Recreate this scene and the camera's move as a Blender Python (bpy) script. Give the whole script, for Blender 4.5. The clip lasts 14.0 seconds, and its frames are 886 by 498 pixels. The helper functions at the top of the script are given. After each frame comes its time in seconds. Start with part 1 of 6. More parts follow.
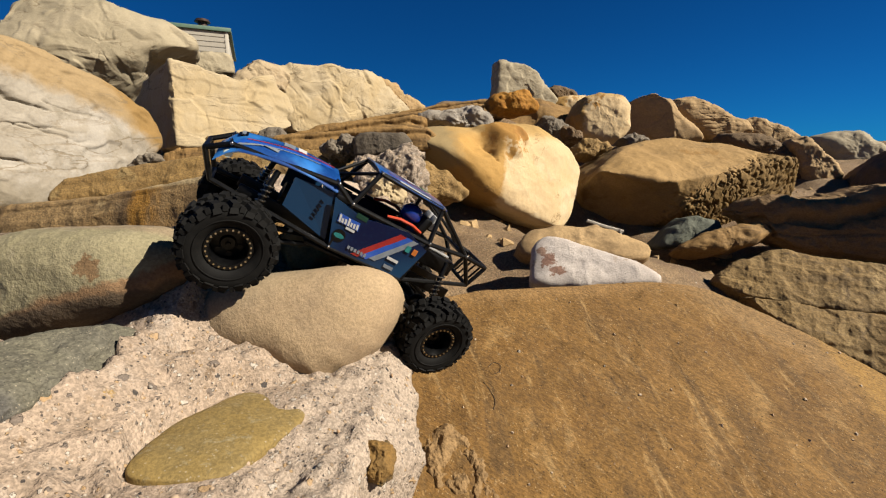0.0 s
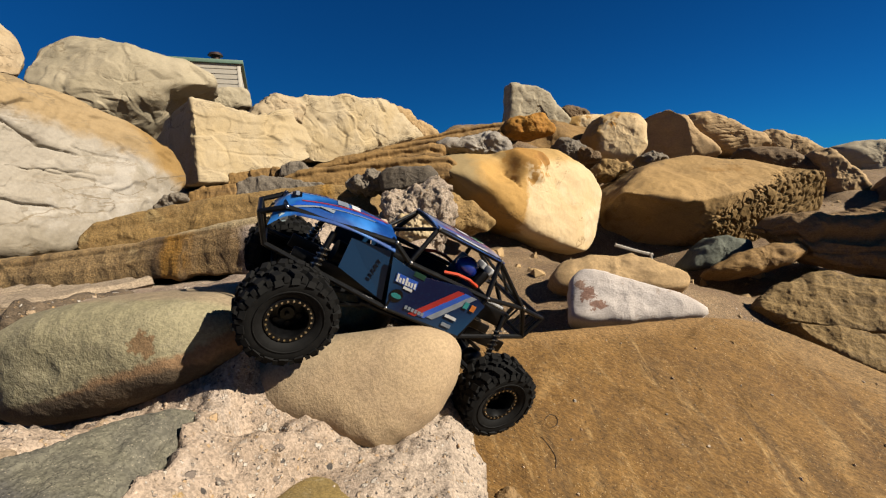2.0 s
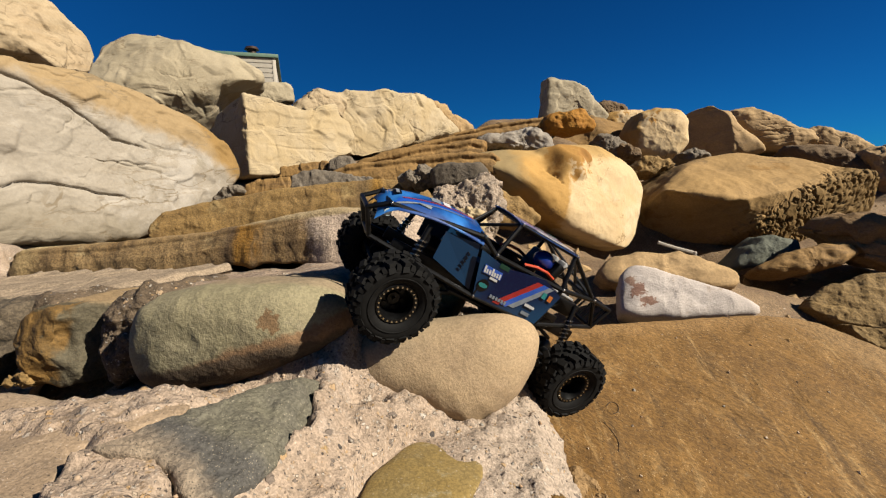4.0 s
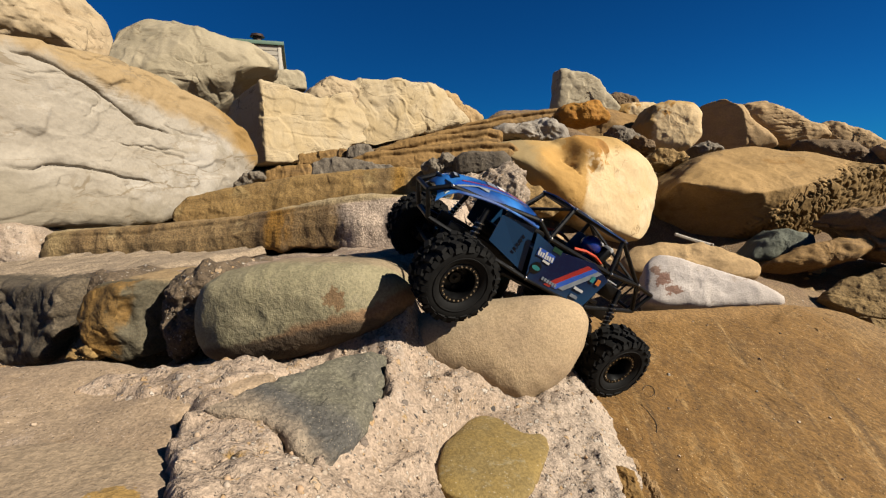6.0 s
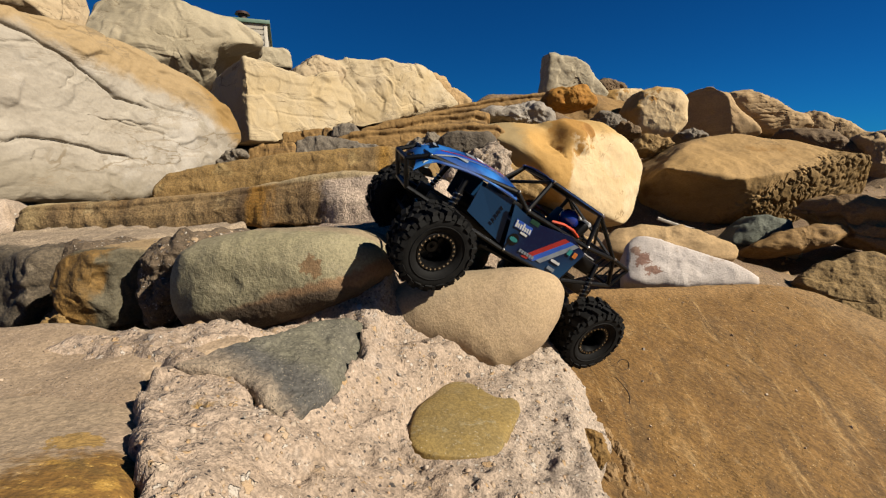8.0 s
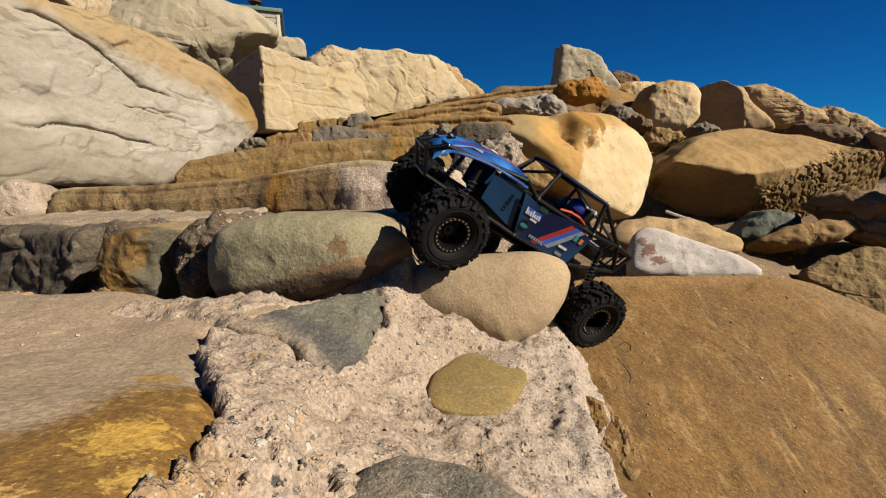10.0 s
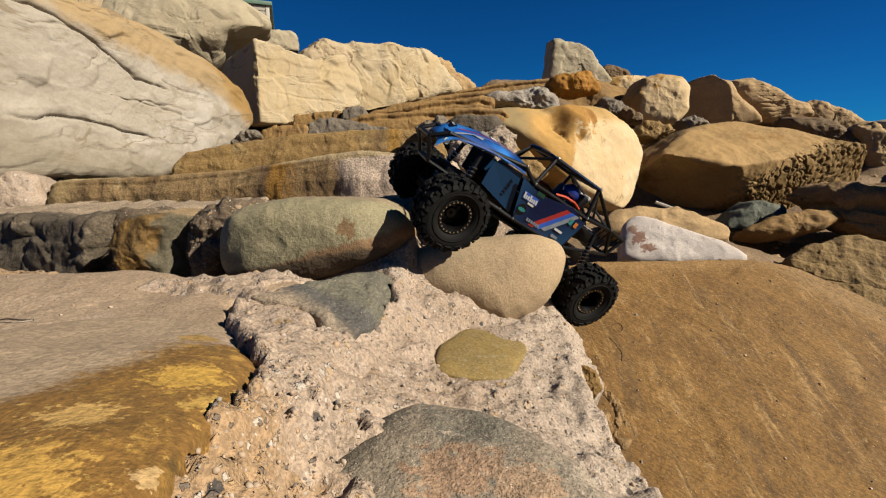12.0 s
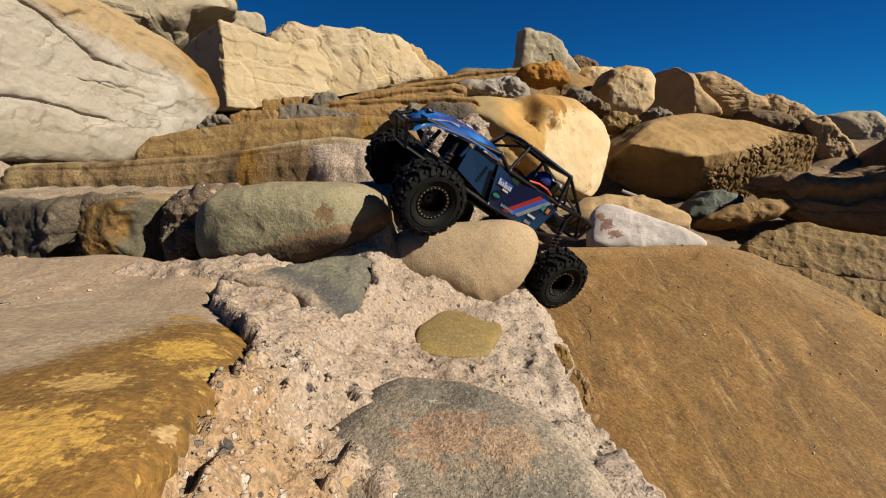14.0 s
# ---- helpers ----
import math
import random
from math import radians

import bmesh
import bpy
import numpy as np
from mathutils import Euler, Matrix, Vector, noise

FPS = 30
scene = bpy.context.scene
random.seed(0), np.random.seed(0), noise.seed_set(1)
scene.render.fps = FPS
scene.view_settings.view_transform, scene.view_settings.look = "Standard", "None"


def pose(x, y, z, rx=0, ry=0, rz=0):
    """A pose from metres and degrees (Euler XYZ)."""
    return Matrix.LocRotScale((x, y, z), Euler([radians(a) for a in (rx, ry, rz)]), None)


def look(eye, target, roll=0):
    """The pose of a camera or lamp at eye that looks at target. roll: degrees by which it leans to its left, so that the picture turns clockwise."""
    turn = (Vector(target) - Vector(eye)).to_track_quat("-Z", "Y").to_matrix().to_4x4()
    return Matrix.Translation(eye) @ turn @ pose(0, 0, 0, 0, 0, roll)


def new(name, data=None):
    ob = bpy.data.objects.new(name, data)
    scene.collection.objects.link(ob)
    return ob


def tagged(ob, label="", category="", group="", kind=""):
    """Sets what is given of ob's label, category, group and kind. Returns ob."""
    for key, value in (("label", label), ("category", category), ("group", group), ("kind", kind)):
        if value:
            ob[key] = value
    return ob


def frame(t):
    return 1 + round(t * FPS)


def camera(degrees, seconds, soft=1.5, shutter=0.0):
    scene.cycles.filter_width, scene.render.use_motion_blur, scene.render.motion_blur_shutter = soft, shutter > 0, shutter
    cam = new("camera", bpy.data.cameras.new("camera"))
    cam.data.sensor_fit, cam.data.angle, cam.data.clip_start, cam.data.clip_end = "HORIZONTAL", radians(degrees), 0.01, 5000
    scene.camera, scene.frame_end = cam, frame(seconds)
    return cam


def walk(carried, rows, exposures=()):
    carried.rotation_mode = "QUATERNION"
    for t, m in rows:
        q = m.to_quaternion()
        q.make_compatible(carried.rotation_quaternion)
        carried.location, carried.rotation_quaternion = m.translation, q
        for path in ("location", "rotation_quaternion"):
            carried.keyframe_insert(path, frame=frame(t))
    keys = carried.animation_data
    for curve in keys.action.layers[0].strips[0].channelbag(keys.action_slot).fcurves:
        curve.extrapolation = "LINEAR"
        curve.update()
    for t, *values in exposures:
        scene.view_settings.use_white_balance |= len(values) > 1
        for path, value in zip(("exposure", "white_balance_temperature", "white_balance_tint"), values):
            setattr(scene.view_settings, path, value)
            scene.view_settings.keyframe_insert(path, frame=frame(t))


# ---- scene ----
cam = camera(87.2, 14.0, soft=1.2)
PATH = [
    (0, (0.013, 0.011, 1.007), (0.003, 1.983, 0.67), 0.1),
    (0.5, (-0.005, 0.016, 1.009), (-0.011, 1.99, 0.687), -0.6),
    (1, (-0.026, 0.042, 1.028), (-0.023, 2.022, 0.742), -1.3),
    (1.5, (-0.048, 0.056, 1.048), (-0.053, 2.038, 0.783), -1.7),
    (2, (-0.069, 0.059, 1.065), (-0.126, 2.042, 0.809), -1.9),
    (2.5, (-0.092, 0.054, 1.085), (-0.191, 2.034, 0.825), -2.0),
    (3, (-0.118, 0.028, 1.077), (-0.255, 2.006, 0.81), -2.0),
    (5.5, (-0.244, -0.047, 1.076), (-0.428, 1.922, 0.773), -0.7),
    (6, (-0.264, -0.05, 1.065), (-0.438, 1.917, 0.749), -0.4),
    (6.5, (-0.268, -0.039, 1.051), (-0.429, 1.927, 0.723), -0.0),
    (7, (-0.263, -0.036, 1.041), (-0.399, 1.931, 0.703), 0.1),
    (7.5, (-0.258, -0.048, 1.037), (-0.373, 1.917, 0.68), 0.1),
    (8, (-0.246, -0.057, 1.038), (-0.367, 1.904, 0.663), 0.5),
    (10.5, (-0.262, -0.146, 1.034), (-0.424, 1.803, 0.615), 1.2),
    (11, (-0.281, -0.165, 1.03), (-0.451, 1.781, 0.602), 1.0),
    (11.5, (-0.281, -0.178, 1.028), (-0.44, 1.768, 0.593), 0.9),
    (12, (-0.271, -0.178, 1.021), (-0.391, 1.771, 0.589), 1.2),
    (12.5, (-0.268, -0.184, 1.021), (-0.374, 1.766, 0.586), 1.5),
    (13, (-0.272, -0.18, 1.019), (-0.363, 1.769, 0.583), 1.5),
    (13.5, (-0.282, -0.185, 1.022), (-0.339, 1.764, 0.576), 1.6),
    (14, (-0.283, -0.202, 1.017), (-0.276, 1.741, 0.542), 1.9),
]
walk(cam, [(t, look(eye, target, roll)) for t, eye, target, roll in PATH],
     exposures=((0.0, 1.28), (5.5, 1.25), (8.0, 1.22), (10.5, 1.18), (14.0, 1.18)))

# world, sun, exposure
SUN_DIR = Vector((0.75, -0.27, 0.60)).normalized()
world = bpy.data.worlds.new("sky_world")
scene.world = world
world.use_nodes = True
wn = world.node_tree.nodes
sky = wn.new("ShaderNodeTexSky")
sky.sky_type = "NISHITA"
sky.sun_disc = False
sky.sun_elevation = math.asin(SUN_DIR.z)
sky.sun_rotation = -math.atan2(SUN_DIR.x, SUN_DIR.y)
sky.air_density, sky.dust_density, sky.ozone_density = 1.0, 0.1, 4.0
sky.altitude = 1500
wn["Background"].inputs["Strength"].default_value = 0.0258
deep = wn.new("ShaderNodeMix")
deep.data_type, deep.blend_type = "RGBA", "MULTIPLY"
deep.inputs[0].default_value, deep.inputs[7].default_value = 1.0, (0.035, 0.415, 0.84, 1)
world.node_tree.links.new(sky.outputs["Color"], deep.inputs[6])
world.node_tree.links.new(deep.outputs[2], wn["Background"].inputs["Color"])
sun = new("sun", bpy.data.lights.new("sun", "SUN"))
sun.data.energy, sun.data.angle, sun.data.color = 5.0, radians(0.53), (1.0, 0.92, 0.78)
sun.matrix_world = look(SUN_DIR * 30, (0, 0, 0))


# ---- materials
def nodes_of(name):
    m = bpy.data.materials.new(name)
    m.use_nodes = True
    return m, m.node_tree.nodes, m.node_tree.links, m.node_tree.nodes["Principled BSDF"]


def mix(nt, fac, a, b):
    n = nt.nodes.new("ShaderNodeMix")
    n.data_type = "RGBA"
    for i, v in ((0, fac), (6, a), (7, b)):
        if isinstance(v, (tuple, float, int)):
            n.inputs[i].default_value = (*v, 1) if isinstance(v, tuple) else v
        else:
            nt.links.new(v, n.inputs[i])
    return n.outputs[2]


def noise_node(nt, vec, scale, detail=6.0, rough=0.6, distort=0.0):
    n = nt.nodes.new("ShaderNodeTexNoise")
    n.inputs["Scale"].default_value = scale
    n.inputs["Detail"].default_value = detail
    n.inputs["Roughness"].default_value = rough
    n.inputs["Distortion"].default_value = distort
    nt.links.new(vec, n.inputs["Vector"])
    return n.outputs["Fac"]


def ramp(nt, val, lo, hi):
    n = nt.nodes.new("ShaderNodeMapRange")
    n.interpolation_type = "SMOOTHSTEP"
    n.inputs["From Min"].default_value, n.inputs["From Max"].default_value = lo, hi
    nt.links.new(val, n.inputs["Value"])
    return n.outputs["Result"]


def math_node(nt, op, a, b):
    n = nt.nodes.new("ShaderNodeMath")
    n.operation = op
    for i, v in enumerate((a, b)):
        if isinstance(v, (float, int)):
            n.inputs[i].default_value = v
        else:
            nt.links.new(v, n.inputs[i])
    return n.outputs[0]


def stretched(nt, vec, sx, sy, sz):
    n = nt.nodes.new("ShaderNodeMapping")
    n.inputs["Scale"].default_value = (sx, sy, sz)
    nt.links.new(vec, n.inputs["Vector"])
    return n.outputs["Vector"]


TONE = 0.41  # all the stone here is a little darker than fresh sandstone


def stone_mat(name, base, alt, stain, size=0.5, bands=0.0, band_col=None, grain=0.25, bump=0.6, stain_at=0.58,
              zones=(), spots=(), pebble=0.0, rough=0.85, bump_size=1.0, streaks=0.0, holes=0.0,
              patches=(), drips=(), specks=(), veins=()):
    """Sandstone. size: metres of the large colour patches; zones: (colour, direction, offset, softness, raggedness) in the stone's own axes."""
    m, nodes, links, bsdf = nodes_of(name)
    nt = m.node_tree
    base, alt, stain = (tuple(c * TONE for c in v) for v in (base, alt, stain))
    band_col = band_col and tuple(c * TONE for c in band_col)
    zones = [(tuple(c * TONE for c in z[0]), *z[1:]) for z in zones]
    spots = [(tuple(c * TONE for c in z[0]), *z[1:]) for z in spots]
    co = nodes.new("ShaderNodeTexCoord").outputs["Object"]
    big = noise_node(nt, co, 1.6 / size, 5, 0.62, 0.4)
    mid = noise_node(nt, co, 9.0 / size, 6, 0.65)
    fine = noise_node(nt, co, 420.0 * bump_size, 3, 0.7)
    col = mix(nt, ramp(nt, big, 0.35, 0.65), base, alt)
    if bands:
        lines = noise_node(nt, stretched(nt, co, 0.7 / size, 11 / size, 0.7 / size), 1.0, 6, 0.6, 0.3)
        col = mix(nt, math_node(nt, "MULTIPLY", ramp(nt, lines, 0.48, 0.68), bands), col, band_col or stain)
    blots = math_node(nt, "ADD", math_node(nt, "MULTIPLY", big, 0.55), math_node(nt, "MULTIPLY", mid, 0.45))
    col = mix(nt, math_node(nt, "MULTIPLY", ramp(nt, blots, stain_at, stain_at + 0.12), 0.8), col, stain)
    for pc, per_m, lo, hi in patches:
        crust = noise_node(nt, co, per_m, 9, 0.68, 0.25)
        col = mix(nt, ramp(nt, crust, lo, hi), col, tuple(c * TONE for c in pc))
    for pc, across, lo, hi in drips:
        runs = noise_node(nt, stretched(nt, co, across, across * 0.16, across * 0.4), 1.0, 6, 0.62, 0.5)
        col = mix(nt, ramp(nt, runs, lo, hi), col, tuple(c * TONE for c in pc))
    for zc, (dx, dy, dz), off, soft, ragged in zones:
        dot = nodes.new("ShaderNodeVectorMath")
        dot.operation = "DOT_PRODUCT"
        dot.inputs[1].default_value = (dx, dy, dz)
        links.new(co, dot.inputs[0])
        v = math_node(nt, "ADD", dot.outputs["Value"], math_node(nt, "MULTIPLY", math_node(nt, "SUBTRACT", blots, 0.5), ragged))
        col = mix(nt, ramp(nt, v, off - soft, off + soft), col, zc)
    for zc, centre, radius in spots:
        far = nodes.new("ShaderNodeVectorMath")
        far.operation = "DISTANCE"
        far.inputs[1].default_value = centre
        links.new(co, far.inputs[0])
        v = math_node(nt, "ADD", far.outputs["Value"], math_node(nt, "MULTIPLY", math_node(nt, "SUBTRACT", mid, 0.5), radius * 3.4))
        col = mix(nt, ramp(nt, v, radius * 1.1, radius * 0.85), col, zc)
    for pc, per_m, share in specks:
        cells = nodes.new("ShaderNodeTexVoronoi")
        cells.inputs["Scale"].default_value = per_m
        links.new(co, cells.inputs["Vector"])
        pick = nodes.new("ShaderNodeSeparateColor")
        links.new(cells.outputs["Color"], pick.inputs["Color"])
        dot = math_node(nt, "ADD", cells.outputs["Distance"], math_node(nt, "MULTIPLY", math_node(nt, "SUBTRACT", fine, 0.5), 0.6))
        col = mix(nt, math_node(nt, "MULTIPLY", ramp(nt, dot, 0.42, 0.30), ramp(nt, pick.outputs[0], 1.0 - share, 1.01 - share)), col, tuple(c * TONE for c in pc))
    grit_co = co
    if streaks:
        turn = nodes.new("ShaderNodeMapping")
        turn.inputs["Rotation"].default_value = (0, 0, radians(38))
        links.new(co, turn.inputs["Vector"])
        grit_co = stretched(nt, turn.outputs["Vector"], 1.0 - 0.55 * streaks, 1.0, 1.0)
    grains = noise_node(nt, grit_co, 230.0 * bump_size, 3, 0.6)
    soft_patch = noise_node(nt, grit_co, 28.0 * bump_size, 4, 0.6)
    tone = math_node(nt, "ADD", math_node(nt, "MULTIPLY", ramp(nt, grains, 0.36, 0.64), 1.5 * grain), math_node(nt, "MULTIPLY", ramp(nt, soft_patch, 0.3, 0.7), 0.7 * grain))
    tone = math_node(nt, "ADD", tone, 1.0 - 1.25 * grain)
    scale = nodes.new("ShaderNodeVectorMath")
    scale.operation = "SCALE"
    links.new(col, scale.inputs[0])
    links.new(tone, scale.inputs["Scale"])
    col = scale.outputs["Vector"]
    crumbs = ramp(nt, noise_node(nt, co, 420.0 * bump_size, 1, 0.5), 0.63, 0.70)
    col = mix(nt, math_node(nt, "MULTIPLY", crumbs, min(1.0, 1.6 * grain)), col, tuple(c * 0.35 for c in base))
    lines_cut = None
    for vc, per_m, wide, (sx, sy, sz), much in veins:
        wander = noise_node(nt, stretched(nt, co, per_m * sx, per_m * sy, per_m * sz), 1.0, 6, 0.55, 0.8)
        off = math_node(nt, "ABSOLUTE", math_node(nt, "SUBTRACT", wander, 0.5), 0.0)
        held = ramp(nt, noise_node(nt, co, 0.9 * per_m, 3, 0.5), 0.47, 0.60)
        line = math_node(nt, "MULTIPLY", ramp(nt, off, wide, 0.15 * wide), held)
        col = mix(nt, math_node(nt, "MULTIPLY", line, much), col, tuple(c * TONE for c in vc))
        lines_cut = line if lines_cut is None else math_node(nt, "MAXIMUM", lines_cut, line)
    relief = math_node(nt, "ADD", math_node(nt, "MULTIPLY", grains, 1.0), math_node(nt, "MULTIPLY", noise_node(nt, grit_co, 520.0 * bump_size, 1, 0.5), 0.45))
    coarse = noise_node(nt, co, 42.0 * bump_size, 3, 0.5)
    if lines_cut is not None:
        relief = math_node(nt, "SUBTRACT", relief, math_node(nt, "MULTIPLY", lines_cut, 1.6))
    if holes:
        cells = nodes.new("ShaderNodeTexVoronoi")
        cells.inputs["Scale"].default_value = 34.0 * bump_size
        links.new(co, cells.inputs["Vector"])
        pick = nodes.new("ShaderNodeSeparateColor")
        links.new(cells.outputs["Color"], pick.inputs["Color"])
        dots = math_node(nt, "MULTIPLY", ramp(nt, cells.outputs["Distance"], 0.22, 0.08), ramp(nt, pick.outputs[0], 1.0 - holes, 1.02 - holes))
        relief = math_node(nt, "SUBTRACT", relief, math_node(nt, "MULTIPLY", dots, 2.5))
        col = mix(nt, math_node(nt, "MULTIPLY", dots, 0.7), col, tuple(c * 0.3 for c in base))
    if pebble:
        for cells_per_m, share in ((75.0, pebble * 0.6), (190.0, pebble)):
            vor = nodes.new("ShaderNodeTexVoronoi")
            vor.inputs["Scale"].default_value = cells_per_m
            wob = nodes.new("ShaderNodeVectorMath")
            wob.operation = "MULTIPLY_ADD"
            wob.inputs[1].default_value = (1.1 / cells_per_m,) * 3
            wobble = nodes.new("ShaderNodeTexNoise")
            wobble.inputs["Scale"].default_value = 1.6 * cells_per_m
            links.new(co, wobble.inputs["Vector"])
            links.new(wobble.outputs["Color"], wob.inputs[0])
            links.new(co, wob.inputs[2])
            links.new(wob.outputs["Vector"], vor.inputs["Vector"])
            rnd = nodes.new("ShaderNodeSeparateColor")
            links.new(vor.outputs["Color"], rnd.inputs["Color"])
            chips = math_node(nt, "MULTIPLY", ramp(nt, vor.outputs["Distance"], 0.48, 0.34), ramp(nt, rnd.outputs[0], 1.0 - share, 1.04 - share))
            light = mix(nt, ramp(nt, rnd.outputs[2], 0.3, 0.8), tuple(c * TONE for c in (0.80, 0.71, 0.60)), tuple(c * TONE for c in (0.66, 0.42, 0.20)))
            hue = mix(nt, ramp(nt, rnd.outputs[1], 0.55, 0.75), light, tuple(c * TONE for c in (0.20, 0.16, 0.135)))
            col = mix(nt, math_node(nt, "MULTIPLY", chips, 0.8), col, hue)
            relief = math_node(nt, "ADD", relief, math_node(nt, "MULTIPLY", chips, 0.9))
    links.new(col, bsdf.inputs["Base Color"])
    bsdf.inputs["Roughness"].default_value = rough
    bsdf.inputs["Specular IOR Level"].default_value = 0.25
    b = nodes.new("ShaderNodeBump")
    b.inputs["Strength"].default_value = bump
    b.inputs["Distance"].default_value = 0.0024 / bump_size
    links.new(relief, b.inputs["Height"])
    low = nodes.new("ShaderNodeBump")
    low.inputs["Strength"].default_value = bump * 0.5
    low.inputs["Distance"].default_value = 0.005 / bump_size
    links.new(coarse, low.inputs["Height"])
    links.new(low.outputs["Normal"], b.inputs["Normal"])
    links.new(b.outputs["Normal"], bsdf.inputs["Normal"])
    return m


FAR = dict(bump_size=0.35, bump=0.22)
PALE_BANDED = stone_mat("pale_banded_sandstone", (0.52, 0.455, 0.365), (0.47, 0.405, 0.32), (0.40, 0.335, 0.245), 0.8, 0.30, (0.40, 0.33, 0.235),
                        patches=(((0.56, 0.50, 0.42), 3.0, 0.54, 0.62), ((0.40, 0.345, 0.265), 5.0, 0.60, 0.68)),
                        zones=(((0.48, 0.335, 0.17), (0.32, 1.0, 0), 0.27, 0.05, 0.34), ((0.40, 0.24, 0.08), (0.9, 0.6, 0), 0.74, 0.05, 0.2), ((0.36, 0.305, 0.225), (-0.35, -1.0, 0), 0.30, 0.10, 0.5)), grain=0.06, veins=(((0.26, 0.19, 0.11), 2.2, 0.012, (0.5, 1.5, 1.0), 0.7), ((0.34, 0.26, 0.17), 6.0, 0.02, (0.4, 1.6, 1.0), 0.5)), **FAR)
PALE = stone_mat("pale_sandstone", (0.62, 0.48, 0.30), (0.56, 0.42, 0.26), (0.50, 0.30, 0.12), 0.7, 0.3, (0.48, 0.32, 0.15), grain=0.06, veins=(((0.26, 0.19, 0.11), 2.2, 0.012, (0.5, 1.5, 1.0), 0.7), ((0.34, 0.26, 0.17), 6.0, 0.02, (0.4, 1.6, 1.0), 0.5)), **FAR)
GREYPALE = stone_mat("grey_cream_sandstone", (0.56, 0.47, 0.32), (0.50, 0.42, 0.28), (0.30, 0.24, 0.15), 0.8, 0.2, (0.38, 0.30, 0.19), grain=0.06, veins=(((0.26, 0.19, 0.11), 2.2, 0.012, (0.5, 1.5, 1.0), 0.7), ((0.34, 0.26, 0.17), 6.0, 0.02, (0.4, 1.6, 1.0), 0.5)), **FAR)
CREAM = stone_mat("cream_sandstone", (0.62, 0.47, 0.26), (0.66, 0.53, 0.34), (0.48, 0.29, 0.10), 0.7, 0.15, (0.52, 0.36, 0.17), grain=0.05, stain_at=0.6, veins=(((0.26, 0.19, 0.11), 2.2, 0.012, (0.5, 1.5, 1.0), 0.7), ((0.34, 0.26, 0.17), 6.0, 0.02, (0.4, 1.6, 1.0), 0.5)), **FAR)
TAN = stone_mat("tan_sandstone", (0.63, 0.42, 0.20), (0.55, 0.365, 0.18), (0.42, 0.20, 0.05), 0.6, 0.3, (0.30, 0.18, 0.07), grain=0.15, **FAR)
BROWN = stone_mat("brown_sandstone", (0.43, 0.25, 0.085), (0.34, 0.195, 0.065), (0.15, 0.09, 0.042), 0.5, 0.6, (0.17, 0.10, 0.045), grain=0.2, **FAR)
BROWNROUGH = stone_mat("rough_brown_sandstone", (0.43, 0.265, 0.115), (0.33, 0.20, 0.085), (0.17, 0.105, 0.05), 0.25, 0.4, (0.18, 0.11, 0.05), grain=0.2, bump=0.8, bump_size=0.5)
OCHRE = stone_mat("ochre_sandstone", (0.42, 0.26, 0.09), (0.34, 0.21, 0.08), (0.46, 0.25, 0.055), 0.5, grain=0.28, bump_size=0.6,
                  patches=(((0.48, 0.33, 0.14), 7.0, 0.56, 0.64), ((0.27, 0.165, 0.065), 10.0, 0.55, 0.66)), drips=(((0.24, 0.15, 0.06), 5.0, 0.50, 0.72), ((0.44, 0.235, 0.045), 4.0, 0.58, 0.74)))
STAINED_LITLIP = stone_mat("water_stained_lit_lip_sandstone", (0.46, 0.30, 0.135), (0.37, 0.235, 0.10), (0.26, 0.165, 0.075), 0.35, grain=0.32, bump_size=0.6, bump=0.9,
                    patches=(((0.50, 0.36, 0.18), 8.0, 0.58, 0.66), ((0.22, 0.14, 0.06), 9.0, 0.54, 0.66)),
                    drips=(((0.17, 0.105, 0.05), 5.0, 0.44, 0.68), ((0.42, 0.21, 0.035), 4.5, 0.57, 0.68)),
                    # the last zone paints sunlight along the upper lip as a paler golden colour
                    zones=(((0.66, 0.51, 0.385), (1.0, 0.25, 0), 0.66, 0.05, 0.35), ((0.48, 0.34, 0.16), (-1.0, 0, 0), 0.56, 0.08, 0.3), ((0.56, 0.42, 0.23), (-0.1, 1.0, 0), 0.070, 0.007, 0.03)))
DARKBROWN = stone_mat("dark_brown_sandstone", (0.26, 0.165, 0.08), (0.20, 0.13, 0.07), (0.11, 0.075, 0.045), 0.5, 0.5, (0.13, 0.085, 0.05), grain=0.2, bump_size=0.5)
GREY = stone_mat("blue_grey_stone", (0.24, 0.195, 0.145), (0.29, 0.24, 0.18), (0.13, 0.11, 0.095), 0.3, 0.2, (0.15, 0.12, 0.09), grain=0.2, bump_size=0.5)
PALEGREY = stone_mat("pale_grey_stone", (0.46, 0.40, 0.33), (0.37, 0.32, 0.265), (0.24, 0.205, 0.165), 0.3, grain=0.2, bump_size=0.5,
                     patches=(((0.54, 0.48, 0.41), 12.0, 0.56, 0.63),))
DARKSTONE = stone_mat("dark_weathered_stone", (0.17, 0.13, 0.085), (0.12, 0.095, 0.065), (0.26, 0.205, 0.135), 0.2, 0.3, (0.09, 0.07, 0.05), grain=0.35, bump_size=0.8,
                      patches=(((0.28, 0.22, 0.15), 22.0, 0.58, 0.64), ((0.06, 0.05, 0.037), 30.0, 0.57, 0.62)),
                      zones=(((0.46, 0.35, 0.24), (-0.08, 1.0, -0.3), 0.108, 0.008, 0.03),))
DARKRUBBLE = stone_mat("dark_pebbly_mortar", (0.23, 0.165, 0.105), (0.17, 0.12, 0.075), (0.11, 0.08, 0.05), 0.15, grain=0.3, pebble=0.22, bump=1.0, bump_size=0.8)
